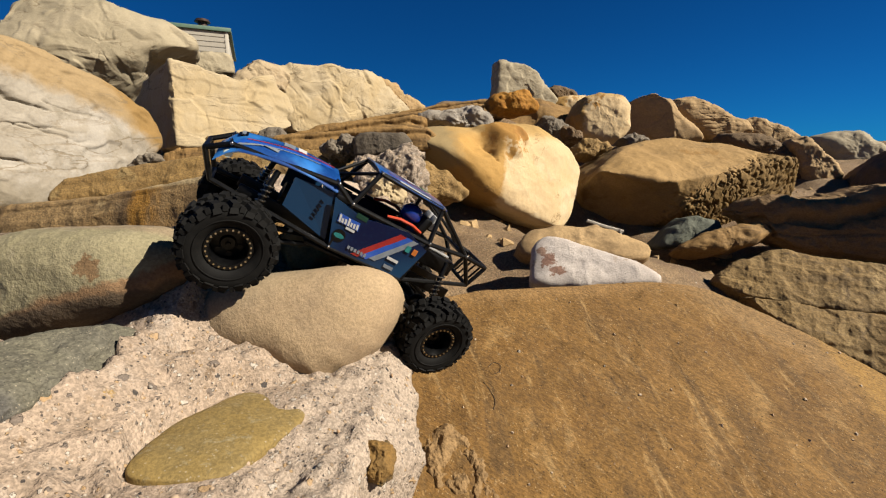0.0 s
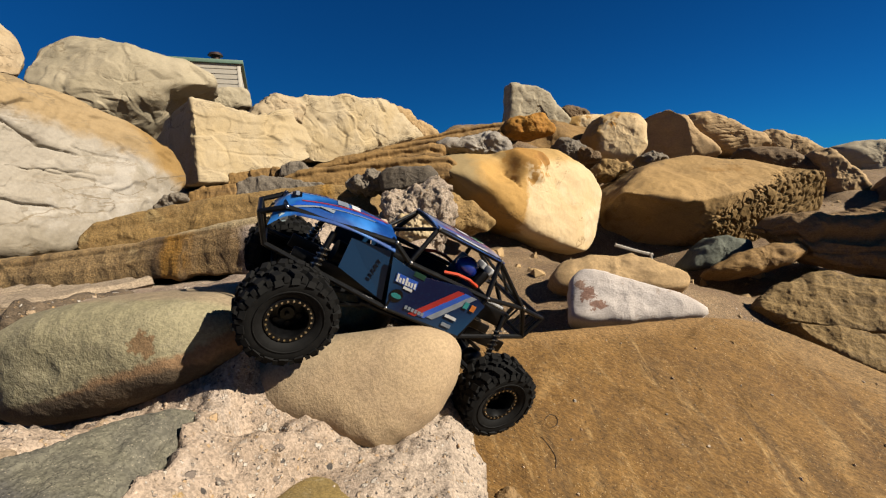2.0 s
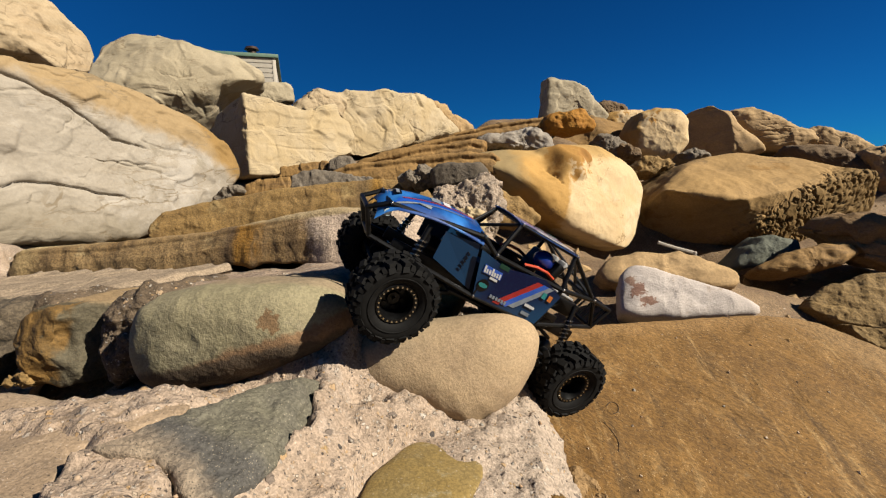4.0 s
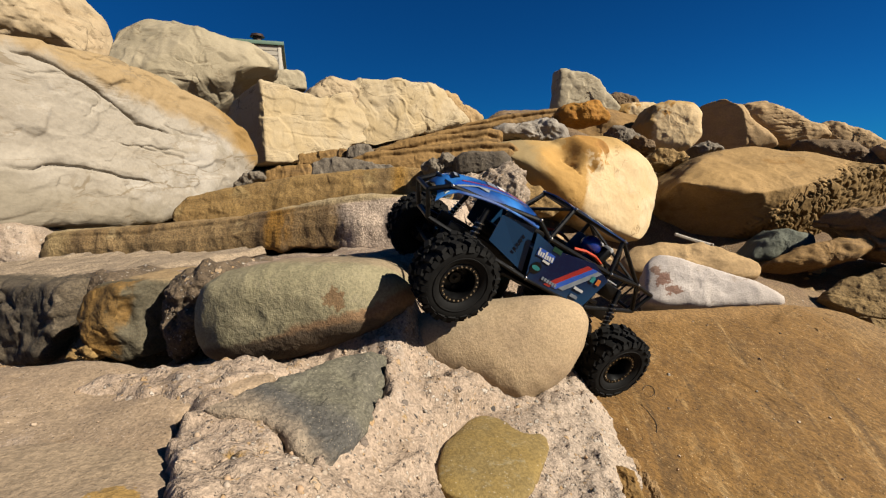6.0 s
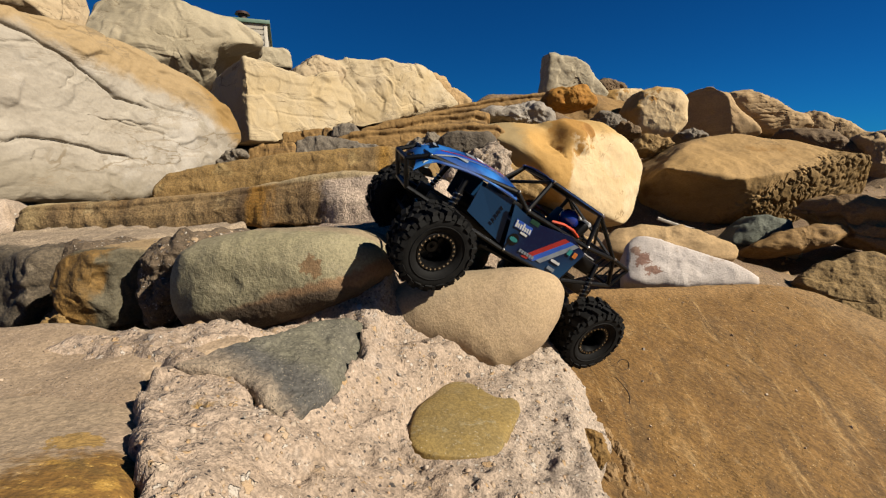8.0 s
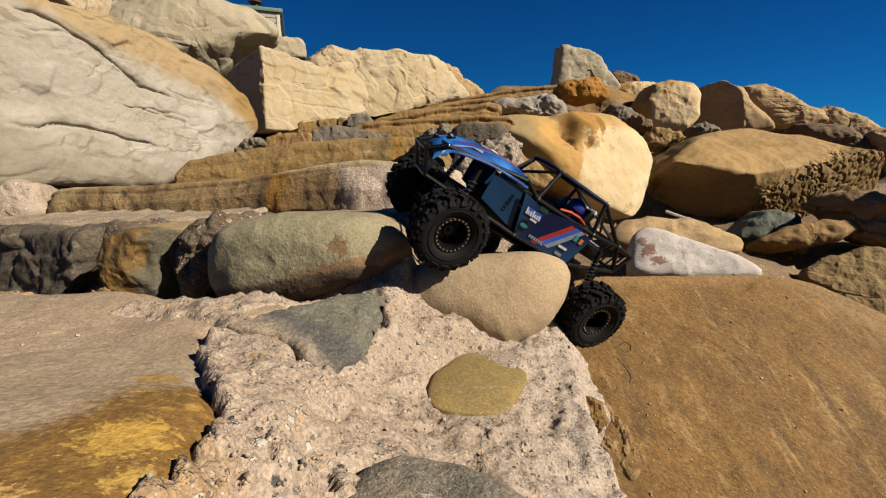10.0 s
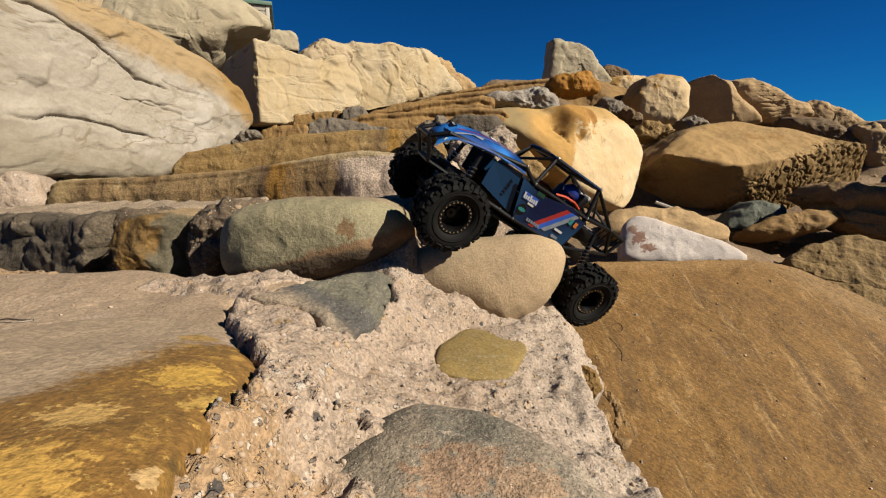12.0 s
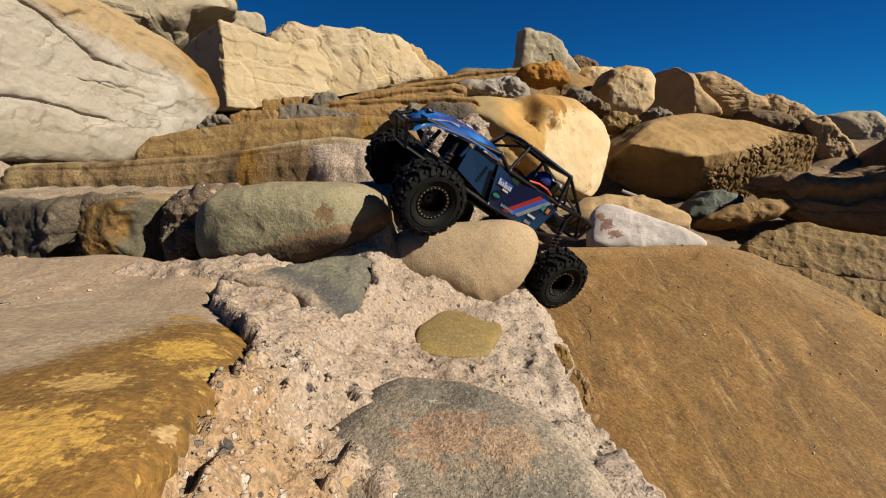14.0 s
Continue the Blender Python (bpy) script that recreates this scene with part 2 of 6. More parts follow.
DARKGREY = stone_mat("dark_grey_stone", (0.17, 0.135, 0.095), (0.13, 0.105, 0.08), (0.22, 0.17, 0.11), 0.2, grain=0.15, bump_size=0.6)
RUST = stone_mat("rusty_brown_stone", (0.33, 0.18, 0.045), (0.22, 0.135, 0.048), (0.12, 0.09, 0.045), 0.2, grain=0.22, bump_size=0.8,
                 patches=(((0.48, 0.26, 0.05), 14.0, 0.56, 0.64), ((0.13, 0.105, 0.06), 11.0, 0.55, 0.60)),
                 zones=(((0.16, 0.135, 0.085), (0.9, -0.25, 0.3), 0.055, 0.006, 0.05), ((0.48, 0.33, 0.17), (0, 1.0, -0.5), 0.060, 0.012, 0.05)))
RUBBLE = stone_mat("pebbly_mortar", (0.52, 0.39, 0.28), (0.44, 0.32, 0.23), (0.34, 0.24, 0.16), 0.15, grain=0.3, pebble=0.2, bump=1.0, bump_size=0.7)
RUBBLEGREY = stone_mat("grey_rubble_mortar", (0.55, 0.43, 0.325), (0.46, 0.355, 0.26), (0.60, 0.48, 0.38), 0.15, grain=0.3, pebble=0.25, bump=1.0, bump_size=0.6)
RUBBLEPALE = stone_mat("pale_dusty_mortar", (0.60, 0.47, 0.36), (0.53, 0.40, 0.29), (0.42, 0.30, 0.20), 0.15, grain=0.22, pebble=0.12, bump=0.8, bump_size=0.7)
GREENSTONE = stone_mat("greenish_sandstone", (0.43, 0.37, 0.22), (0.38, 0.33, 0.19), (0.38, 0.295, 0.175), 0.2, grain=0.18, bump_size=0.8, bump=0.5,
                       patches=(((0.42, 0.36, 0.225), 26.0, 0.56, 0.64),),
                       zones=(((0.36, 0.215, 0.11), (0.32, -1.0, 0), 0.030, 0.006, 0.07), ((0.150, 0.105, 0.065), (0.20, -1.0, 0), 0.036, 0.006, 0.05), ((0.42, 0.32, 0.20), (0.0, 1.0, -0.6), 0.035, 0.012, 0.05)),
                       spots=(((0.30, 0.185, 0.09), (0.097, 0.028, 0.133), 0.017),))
GREENGREY = stone_mat("green_grey_stone", (0.20, 0.21, 0.16), (0.16, 0.17, 0.13), (0.26, 0.25, 0.18), 0.2, grain=0.1, bump_size=0.6)
TANSMOOTH = stone_mat("smooth_tan_sandstone", (0.62, 0.445, 0.255), (0.58, 0.415, 0.25), (0.44, 0.27, 0.115), 0.2, grain=0.16, bump=0.38, bump_size=1.0,
                      zones=(((0.48, 0.38, 0.25), (-0.5, 0.8, 0), 0.06, 0.05, 0.1),))
GREYGREEN = stone_mat("grey_green_stone", (0.235, 0.215, 0.15), (0.18, 0.165, 0.125), (0.31, 0.285, 0.19), 0.12, grain=0.3, bump=0.7,
                      specks=(((0.40, 0.34, 0.25), 520.0, 0.14), ((0.07, 0.065, 0.05), 600.0, 0.12)),
                      zones=(((0.14, 0.13, 0.115), (-1.0, 0.15, 0), 0.030, 0.015, 0.06), ((0.44, 0.34, 0.24), (-1.0, 0.4, 0), 0.085, 0.02, 0.10)))
OLIVE = stone_mat("olive_yellow_stone", (0.39, 0.265, 0.085), (0.34, 0.24, 0.09), (0.40, 0.27, 0.09), 0.10, grain=0.2, bump=0.4,
                  patches=(((0.42, 0.33, 0.17), 40.0, 0.58, 0.66),), specks=(((0.5, 0.4, 0.25), 330.0, 0.06),))
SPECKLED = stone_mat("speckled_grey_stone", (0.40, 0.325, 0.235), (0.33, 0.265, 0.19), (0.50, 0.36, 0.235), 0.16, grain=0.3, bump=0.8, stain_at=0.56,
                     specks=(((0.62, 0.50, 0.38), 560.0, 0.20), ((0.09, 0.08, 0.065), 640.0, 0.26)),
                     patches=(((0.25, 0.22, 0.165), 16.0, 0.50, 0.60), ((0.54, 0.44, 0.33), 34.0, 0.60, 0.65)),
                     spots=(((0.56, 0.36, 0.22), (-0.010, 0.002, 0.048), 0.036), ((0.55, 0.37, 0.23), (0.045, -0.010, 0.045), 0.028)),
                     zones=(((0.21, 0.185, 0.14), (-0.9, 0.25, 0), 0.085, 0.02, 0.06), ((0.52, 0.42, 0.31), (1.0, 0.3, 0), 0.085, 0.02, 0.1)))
TERRACE = stone_mat("dusty_terrace_sandstone", (0.50, 0.365, 0.24), (0.455, 0.325, 0.21), (0.41, 0.275, 0.16), 0.25, grain=0.24, bump=0.55,
                    patches=(((0.56, 0.425, 0.31), 13.0, 0.56, 0.64), ((0.42, 0.28, 0.15), 10.0, 0.58, 0.66)),
                    specks=(((0.66, 0.52, 0.40), 480.0, 0.10), ((0.16, 0.115, 0.08), 420.0, 0.08)))
ORANGEROCK = stone_mat("orange_lichened_sandstone", (0.36, 0.185, 0.040), (0.26, 0.135, 0.032), (0.46, 0.25, 0.052), 0.08, grain=0.24, bump=0.55, bump_size=0.8, stain_at=0.52,
                       patches=(((0.52, 0.295, 0.062), 26.0, 0.56, 0.64), ((0.20, 0.115, 0.030), 20.0, 0.58, 0.68), ((0.66, 0.40, 0.10), 110.0, 0.59, 0.64)),
                       zones=(((0.50, 0.365, 0.25), (-0.6, 1.0, 0), -0.012, 0.016, 0.10), ((0.52, 0.385, 0.25), (-1.0, 0.0, 0), -0.055, 0.020, 0.16)),
                       spots=(((0.70, 0.405, 0.088), (0.135, -0.228, 0.028), 0.034), ((0.68, 0.42, 0.13), (0.118, -0.158, 0.030), 0.020), ((0.66, 0.39, 0.075), (0.125, -0.070, 0.026), 0.026),
                              ((0.68, 0.42, 0.10), (0.162, -0.110, 0.022), 0.014), ((0.70, 0.46, 0.20), (0.188, -0.196, 0.018), 0.008), ((0.52, 0.32, 0.10), (0.060, 0.050, 0.026), 0.018)))
YELLOW = stone_mat("yellow_sandstone", (0.88, 0.66, 0.38), (0.84, 0.60, 0.31), (0.66, 0.40, 0.14), 0.8, grain=0.05, stain_at=0.62, bump_size=0.35, bump=0.25,
                   patches=(((0.90, 0.71, 0.44), 2.2, 0.50, 0.62), ((0.66, 0.42, 0.16), 4.2, 0.62, 0.72)),
                   zones=(((0.64, 0.37, 0.105), (-1.0, 0.12, 0), 0.20, 0.03, 0.35), ((0.66, 0.42, 0.15), (0.0, 1.0, -0.2), 0.16, 0.05, 0.2), ((0.46, 0.33, 0.15), (-1.0, 0.1, 0), 0.52, 0.05, 0.3)),
                   spots=(((0.56, 0.29, 0.065), (-0.13, 0.23, 0.33), 0.15), ((0.46, 0.22, 0.045), (-0.05, 0.20, 0.35), 0.06)),
                   veins=(((0.36, 0.22, 0.09), 3.0, 0.010, (1.0, 1.0, 1.0), 0.6),))
ORANGE = stone_mat("orange_lichened_stone", (0.52, 0.24, 0.03), (0.46, 0.19, 0.02), (0.40, 0.24, 0.07), 0.2, grain=0.2, **FAR)
PITTED = stone_mat("yellow_brown_sandstone", (0.54, 0.335, 0.125), (0.47, 0.29, 0.11), (0.30, 0.17, 0.05), 0.8, 0.2, (0.34, 0.21, 0.08), grain=0.12,
                   zones=(((0.29, 0.170, 0.048), (0.7, -1.2, 0.2), 0.10, 0.05, 0.3),), patches=(((0.40, 0.22, 0.06), 3.0, 0.58, 0.66),),
                   veins=(((0.22, 0.14, 0.06), 2.5, 0.012, (0.5, 1.5, 1.0), 0.6),), **FAR)
STRATA = stone_mat("layered_brown_sandstone", (0.37, 0.235, 0.085), (0.30, 0.19, 0.070), (0.22, 0.135, 0.050), 0.5, 0.7, (0.20, 0.125, 0.050), grain=0.25, bump_size=0.5, bump=0.6,
                   patches=(((0.46, 0.31, 0.13), 5.0, 0.55, 0.66), ((0.16, 0.10, 0.04), 9.0, 0.58, 0.68)))
WHITESTONE = stone_mat("white_stone", (0.84, 0.74, 0.66), (0.78, 0.68, 0.60), (0.60, 0.48, 0.40), 0.2, grain=0.1, bump_size=0.8, stain_at=0.62,
                       patches=(((0.60, 0.47, 0.37), 16.0, 0.60, 0.68),),
                       spots=(((0.38, 0.21, 0.15), (-0.125, 0.01, 0.05), 0.026), ((0.42, 0.24, 0.17), (-0.095, -0.03, 0.05), 0.024), ((0.45, 0.28, 0.20), (-0.145, 0.045, 0.045), 0.018)))
SLAB = stone_mat("golden_brown_sandstone", (0.305, 0.162, 0.042), (0.248, 0.127, 0.031), (0.175, 0.092, 0.024), 0.34, grain=0.30, bump=0.9, bump_size=0.75, streaks=0.8, holes=0.04, stain_at=0.60,
                 patches=(((0.42, 0.245, 0.085), 7.0, 0.54, 0.70), ((0.185, 0.098, 0.030), 5.0, 0.58, 0.74), ((0.44, 0.275, 0.115), 26.0, 0.60, 0.70)),
                 drips=(((0.19, 0.104, 0.032), 22.0, 0.52, 0.68), ((0.45, 0.275, 0.105), 34.0, 0.57, 0.70)),
                 specks=(((0.52, 0.35, 0.17), 300.0, 0.07), ((0.09, 0.05, 0.02), 260.0, 0.05)),
                 zones=(((0.37, 0.22, 0.085), (1.0, 0.75, 0), 0.50, 0.06, 0.5), ((0.42, 0.235, 0.06), (1.0, -0.1, 0), 0.53, 0.05, 0.3), ((0.38, 0.215, 0.075), (0, 1.0, 0), 0.36, 0.03, 0.15)))
MORTAR = stone_mat("pink_mortar", (0.585, 0.445, 0.33), (0.50, 0.37, 0.265), (0.48, 0.315, 0.165), 0.2, grain=0.3, pebble=0.20, bump=1.0, stain_at=0.55,
                   patches=(((0.50, 0.305, 0.105), 9.0, 0.64, 0.70), ((0.60, 0.475, 0.37), 11.0, 0.57, 0.66), ((0.34, 0.235, 0.15), 38.0, 0.62, 0.66)),
                   specks=(((0.10, 0.085, 0.075), 85.0, 0.030), ((0.10, 0.08, 0.07), 210.0, 0.06), ((0.68, 0.57, 0.46), 330.0, 0.08)),
                   spots=(((0.50, 0.32, 0.115), (-0.340, 0.490, 0.775), 0.024), ((0.52, 0.34, 0.14), (-0.300, 0.556, 0.760), 0.012)),
                   zones=(((0.54, 0.35, 0.19), (-1.0, -1.3, 0), 0.225, 0.05, 0.45), ((0.60, 0.475, 0.365), (1.0, 0, 0), -0.20, 0.07, 0.30),))
EARTH = stone_mat("stony_earth", (0.36, 0.24, 0.13), (0.28, 0.18, 0.10), (0.19, 0.12, 0.065), 0.3, grain=0.35, pebble=0.06, bump=1.0, bump_size=0.5)


def plain_mat(name, col, rough=0.5, metal=0.0, speck=0.15, scale=60.0, bump=0.1, coat=0.0, shine=0.25):
    m, nodes, links, bsdf = nodes_of(name)
    col = tuple(c * 0.68 for c in col)
    nt = m.node_tree
    co = nodes.new("ShaderNodeTexCoord").outputs["Object"]
    n = noise_node(nt, co, scale, 5, 0.65)
    links.new(mix(nt, ramp(nt, n, 0.3, 0.7), tuple(c * (1 - speck) for c in col), tuple(min(1.0, c * (1 + speck)) for c in col)), bsdf.inputs["Base Color"])
    links.new(ramp(nt, n, -0.6 + rough, 1.4 + rough), bsdf.inputs["Roughness"])
    bsdf.inputs["Roughness"].default_value = rough
    r = nodes.new("ShaderNodeMapRange")
    r.inputs["To Min"].default_value, r.inputs["To Max"].default_value = max(0.03, rough - 0.1), min(1.0, rough + 0.1)
    links.new(n, r.inputs["Value"])
    links.new(r.outputs["Result"], bsdf.inputs["Roughness"])
    bsdf.inputs["Metallic"].default_value = metal
    bsdf.inputs["Specular IOR Level"].default_value = 0.5 if coat or metal else shine
    bsdf.inputs["Coat Weight"].default_value = coat
    bsdf.inputs["Coat Roughness"].default_value = 0.08
    b = nodes.new("ShaderNodeBump")
    b.inputs["Strength"].default_value = bump
    b.inputs["Distance"].default_value = 0.0006
    links.new(n, b.inputs["Height"])
    links.new(b.outputs["Normal"], bsdf.inputs["Normal"])
    return m


# ---- shaping helpers
def step(a, b, t):
    t = np.clip((t - a) / (b - a), 0, 1)
    return t * t * (3 - 2 * t)


def hashed(ix, iy, iz, seed):
    h = (ix.astype(np.int64) * 374761393 + iy.astype(np.int64) * 668265263 + iz.astype(np.int64) * 1274126177 + seed * 144665) & 0xFFFFFFFF
    h = ((h ^ (h >> 13)) * 1274126177) & 0xFFFFFFFF
    return ((h ^ (h >> 16)) & 0xFFFF) / 32767.5 - 1.0


def value_noise(p, seed=0):
    """Smooth noise from -1 to 1 for rows of places."""
    i = np.floor(p)
    f = p - i
    f = f * f * f * (f * (f * 6 - 15) + 10)
    out = 0.0
    for a in (0, 1):
        for b in (0, 1):
            for c in (0, 1):
                w = (f[:, 0] if a else 1 - f[:, 0]) * (f[:, 1] if b else 1 - f[:, 1]) * (f[:, 2] if c else 1 - f[:, 2])
                out = out + w * hashed(i[:, 0] + a, i[:, 1] + b, i[:, 2] + c, seed)
    return out


TURN = np.array(Euler((0.7, 1.1, 0.4)).to_matrix())


def fbm(p, octaves=5, seed=0, gain=0.5):
    total, amp = 0.0, 1.0
    for k in range(octaves):
        p = p @ TURN.T
        total = total + amp * value_noise(p * 2.03**k + 17.3 * k, seed + k)
        amp *= gain
    return total


def ridged(p, octaves=4, seed=0):
    total, amp = 0.0, 1.0
    for k in range(octaves):
        p = p @ TURN.T
        total = total + amp * (0.5 - np.abs(value_noise(p * 2.1**k + 9.1 * k, seed + k)) * 1.6)
        amp *= 0.5
    return total


def chipped(p, seed=0, tilt=0.7):
    """Broken rock: every cell of a random tiling is a small tilted plane. About -1 to 1."""
    i = np.floor(p)
    f1, f2 = np.full(len(p), 9.0), np.full(len(p), 9.0)
    h1, h2 = np.zeros(len(p)), np.zeros(len(p))
    for a in (-1, 0, 1):
        for b in (-1, 0, 1):
            for c in (-1, 0, 1):
                x, y, z = i[:, 0] + a, i[:, 1] + b, i[:, 2] + c
                cell = np.stack([x, y, z], 1) + 0.5 + 0.45 * np.stack([hashed(x, y, z, seed + k) for k in (1, 2, 3)], 1)
                off = p - cell
                d = np.sqrt((off**2).sum(1))
                h = hashed(x, y, z, seed + 4) * 0.45 + tilt * sum(off[:, k] * hashed(x, y, z, seed + 5 + k) for k in range(3))
                first = d < f1
                second = ~first & (d < f2)
                h2 = np.where(first, h1, np.where(second, h, h2))
                f2 = np.where(first, f1, np.where(second, d, f2))
                h1, f1 = np.where(first, h, h1), np.where(first, d, f1)
    w = np.clip((f2 - f1) / 0.10, 0, 1)
    w = 0.5 + 0.5 * w * w * (3 - 2 * w)
    return h1 * w + h2 * (1 - w)


def mesh_of(name, verts, faces, mat, smooth=True):
    me = bpy.data.meshes.new(name)
    me.from_pydata(verts, [], faces)
    me.materials.append(mat)
    if smooth:
        me.polygons.foreach_set("use_smooth", [True] * len(me.polygons))
    me.update()
    return me


def axes_of(face):
    a, t = radians(face[0]), radians(face[1])
    n = Vector((math.cos(t) * math.sin(a), -math.cos(t) * math.cos(a), math.sin(t)))
    u = Vector((math.cos(a), math.sin(a), 0))
    return u, n.cross(u), n


def rock(name, label, mat, at, face, outline, front=0.1, back=0.3, box=0.5, rough=0.02, strata=0.0, res=110, seed=0, cuts=(), soft=3.0, pits=None, chips=0.0, chip_size=0.5, cracks=0.0, round_cut=0.03, lumps=(), grooves=(), ragged=0.0, beds=None, pit_size=9.0):
    """A boulder: a rounded body round an outline in its own plane, which faces azimuth and tilt (degrees), bulging to the front and
    back; cuts are broken faces (normal, offset); rough and strata are the relief in metres."""
    poly = np.array(outline)
    th = np.linspace(0, 2 * math.pi, res, endpoint=False)
    d = np.stack([np.cos(th), np.sin(th)], 1)
    rad = np.zeros(res)
    for a, b in zip(poly, np.roll(poly, -1, 0)):
        e = b - a
        den = d[:, 0] * e[1] - d[:, 1] * e[0]
        den = np.where(np.abs(den) < 1e-9, 1e-9, den)
        r = (a[0] * e[1] - a[1] * e[0]) / den
        s = (a[0] * d[:, 1] - a[1] * d[:, 0]) / den
        ok = (s >= -1e-6) & (s <= 1 + 1e-6) & (r > 0)
        rad = np.where(ok, np.maximum(rad, r), rad)
    rad[rad == 0] = np.median(rad)
    k = np.arange(-res // 8, res // 8 + 1)
    g = np.exp(-0.5 * (k * 360 / res / soft) ** 2)
    rad = np.array([(rad[(j + k) % res] * g).sum() for j in range(res)]) / g.sum()
    if ragged:
        ring = np.stack([d[:, 0], d[:, 1], 0 * th], 1)
        rad = rad * (1 + ragged * (value_noise(ring * 4, seed + 95) + 0.6 * value_noise(ring * 11, seed + 96)))
    size = float(np.sqrt((rad**2).mean()))
    nf, nb = res // 2, res // 6
    phi = np.concatenate([np.linspace(-math.pi / 2, 0, nb, endpoint=False), np.linspace(0, math.pi / 2, nf)])
    power = 2.0 / box
    c, s = np.abs(np.cos(phi)), np.sin(phi)
    lens = (c**power + np.abs(s) ** power) ** (-1 / power)
    rho, w = c * lens, s * lens * np.where(s > 0, front, back)
    grid = np.empty((len(phi), res, 3))
    grid[:, :, 0] = rho[:, None] * (rad * d[:, 0])[None]
    grid[:, :, 1] = rho[:, None] * (rad * d[:, 1])[None]
    grid[:, :, 2] = w[:, None]
    p = grid.reshape(-1, 3)
    for nu, nv, nw, off in cuts:
        n = np.array([nu, nv, nw])
        n /= np.linalg.norm(n)
        over = (p @ n - off) / (round_cut * size)
        p = p - (np.logaddexp(0, np.clip(over, -40, 40)) * np.where(over > 40, over / 40, 1) * round_cut * size)[:, None] * n * 0.95
    grid = p.reshape(len(phi), res, 3)
    along = np.roll(grid, -1, 1) - np.roll(grid, 1, 1)
    across = np.gradient(grid, axis=0)
    nor = np.cross(along, across)
    nor /= np.maximum(np.linalg.norm(nor, axis=2, keepdims=True), 1e-9)
    nor = nor.reshape(-1, 3)
    q = p / size + seed * 3.7
    h = rough * (1.0 * fbm(q * 1.5, 6, seed, 0.45) + 0.35 * ridged(q * 2.6, 5, seed + 50))
    if strata:
        s = q[:, 1] * 6.0 + 0.7 * value_noise(q * 1.1, seed + 7) + 0.25 * value_noise(q * 4.0, seed + 8)
        bed = np.floor(s)
        f = s - bed
        lip = 1.0 - (2 * f - 1) ** 6
        h = h + strata * (lip * 0.9 + 0.5 * hashed(bed, 0 * bed, 0 * bed, seed + 9) + 0.35 * value_noise(q * np.array([1.5, 14.0, 1.5]), seed + 20))
    if beds:
        h = h + bed_relief(p + seed * 3.7, *beds, seed + 20)
    if chips:
        warp = q + 0.12 * np.stack([value_noise(q * 3, seed + k) for k in (61, 62, 63)], 1)
        h = h + chips * (chipped(warp / chip_size, seed + 70) + 0.28 * chipped(warp / chip_size * 2.7, seed + 80))
    if cracks:
        line = value_noise(q * np.array([1.3, 2.6, 1.3]) @ TURN, seed + 90) + 0.30 * value_noise(q * 5, seed + 91) + 0.08 * value_noise(q * 17, seed + 93)
        h = h - cracks * np.exp(-((line / 0.030) ** 2)) * step(0.05, 0.3, value_noise(q * 1.7, seed + 92) + 0.2)
    for lu, lv, lw, wide, high in lumps:
        away = np.sqrt(((p - np.array([lu, lv, lw])) ** 2).sum(1)) + 0.25 * wide * value_noise(q * 5, seed + 97)
        h = h + high * step(1.0, 0.25, away / wide)
    for u0, v0, u1, v1, wide, deep in grooves:
        a, e = np.array([u0, v0]), np.array([u1 - u0, v1 - v0])
        t = ((p[:, :2] - a) @ e) / (e @ e)
        off = ((p[:, 0] - u0) * e[1] - (p[:, 1] - v0) * e[0]) / np.linalg.norm(e) + 0.09 * size * value_noise(q * 3.3, seed + 98) + 0.035 * size * value_noise(q * 11, seed + 99)
        inside = step(-0.08, 0.06, t) * step(1.08, 0.9, t) * (p[:, 2] > 0)
        h = h - deep * inside * (np.exp(-((off / wide) ** 2)) + 0.35 * step(-6 * wide, 0.0, off) * step(wide, 0.0, off))
    if pits:
        deep, (du, dv, dw), off = pits
        where = step(-0.05, 0.08, p @ np.array([du, dv, dw]) - off + 0.08 * value_noise(q * 4, seed + 33))
        h = h - deep * where * np.clip(0.9 * ridged(q * np.array([1.0, 0.6, 1.0]) * pit_size, 3, seed + 31) + 0.1, 0, 1)
    edge = np.clip(1.0 - np.abs(p[:, 2]) / (0.3 * min(front, back) + 1e-6), 0, 1)
    p = p + nor * h[:, None] * (1.0 - 0.45 * edge[:, None])
    n_ring = len(phi)
    faces = []
    idx = np.arange(res)
    nxt = (idx + 1) % res
    for j in range(n_ring - 1):
        a = j * res
        faces.append(np.stack([a + idx, a + nxt, a + res + nxt, a + res + idx], 1))
    faces = np.concatenate(faces).tolist()
    me = mesh_of(name, p.tolist(), faces, mat)
    bm = bmesh.new()
    bm.from_mesh(me)
    bmesh.ops.remove_doubles(bm, verts=[v for v in bm.verts if abs(v.index - 0) < res or v.index >= (n_ring - 1) * res], dist=1e-3)
    bmesh.ops.recalc_face_normals(bm, faces=bm.faces)
    bm.to_mesh(me)
    bm.free()
    me.polygons.foreach_set("use_smooth", [True] * len(me.polygons))
    ob = new(name, me)
    u, v, n = axes_of(face)
    ob.matrix_world = Matrix.Translation(at) @ Matrix((u, v, n)).transposed().to_4x4()
    return tagged(ob, label, "rock" if name != "rubble_lump" else "mortar")


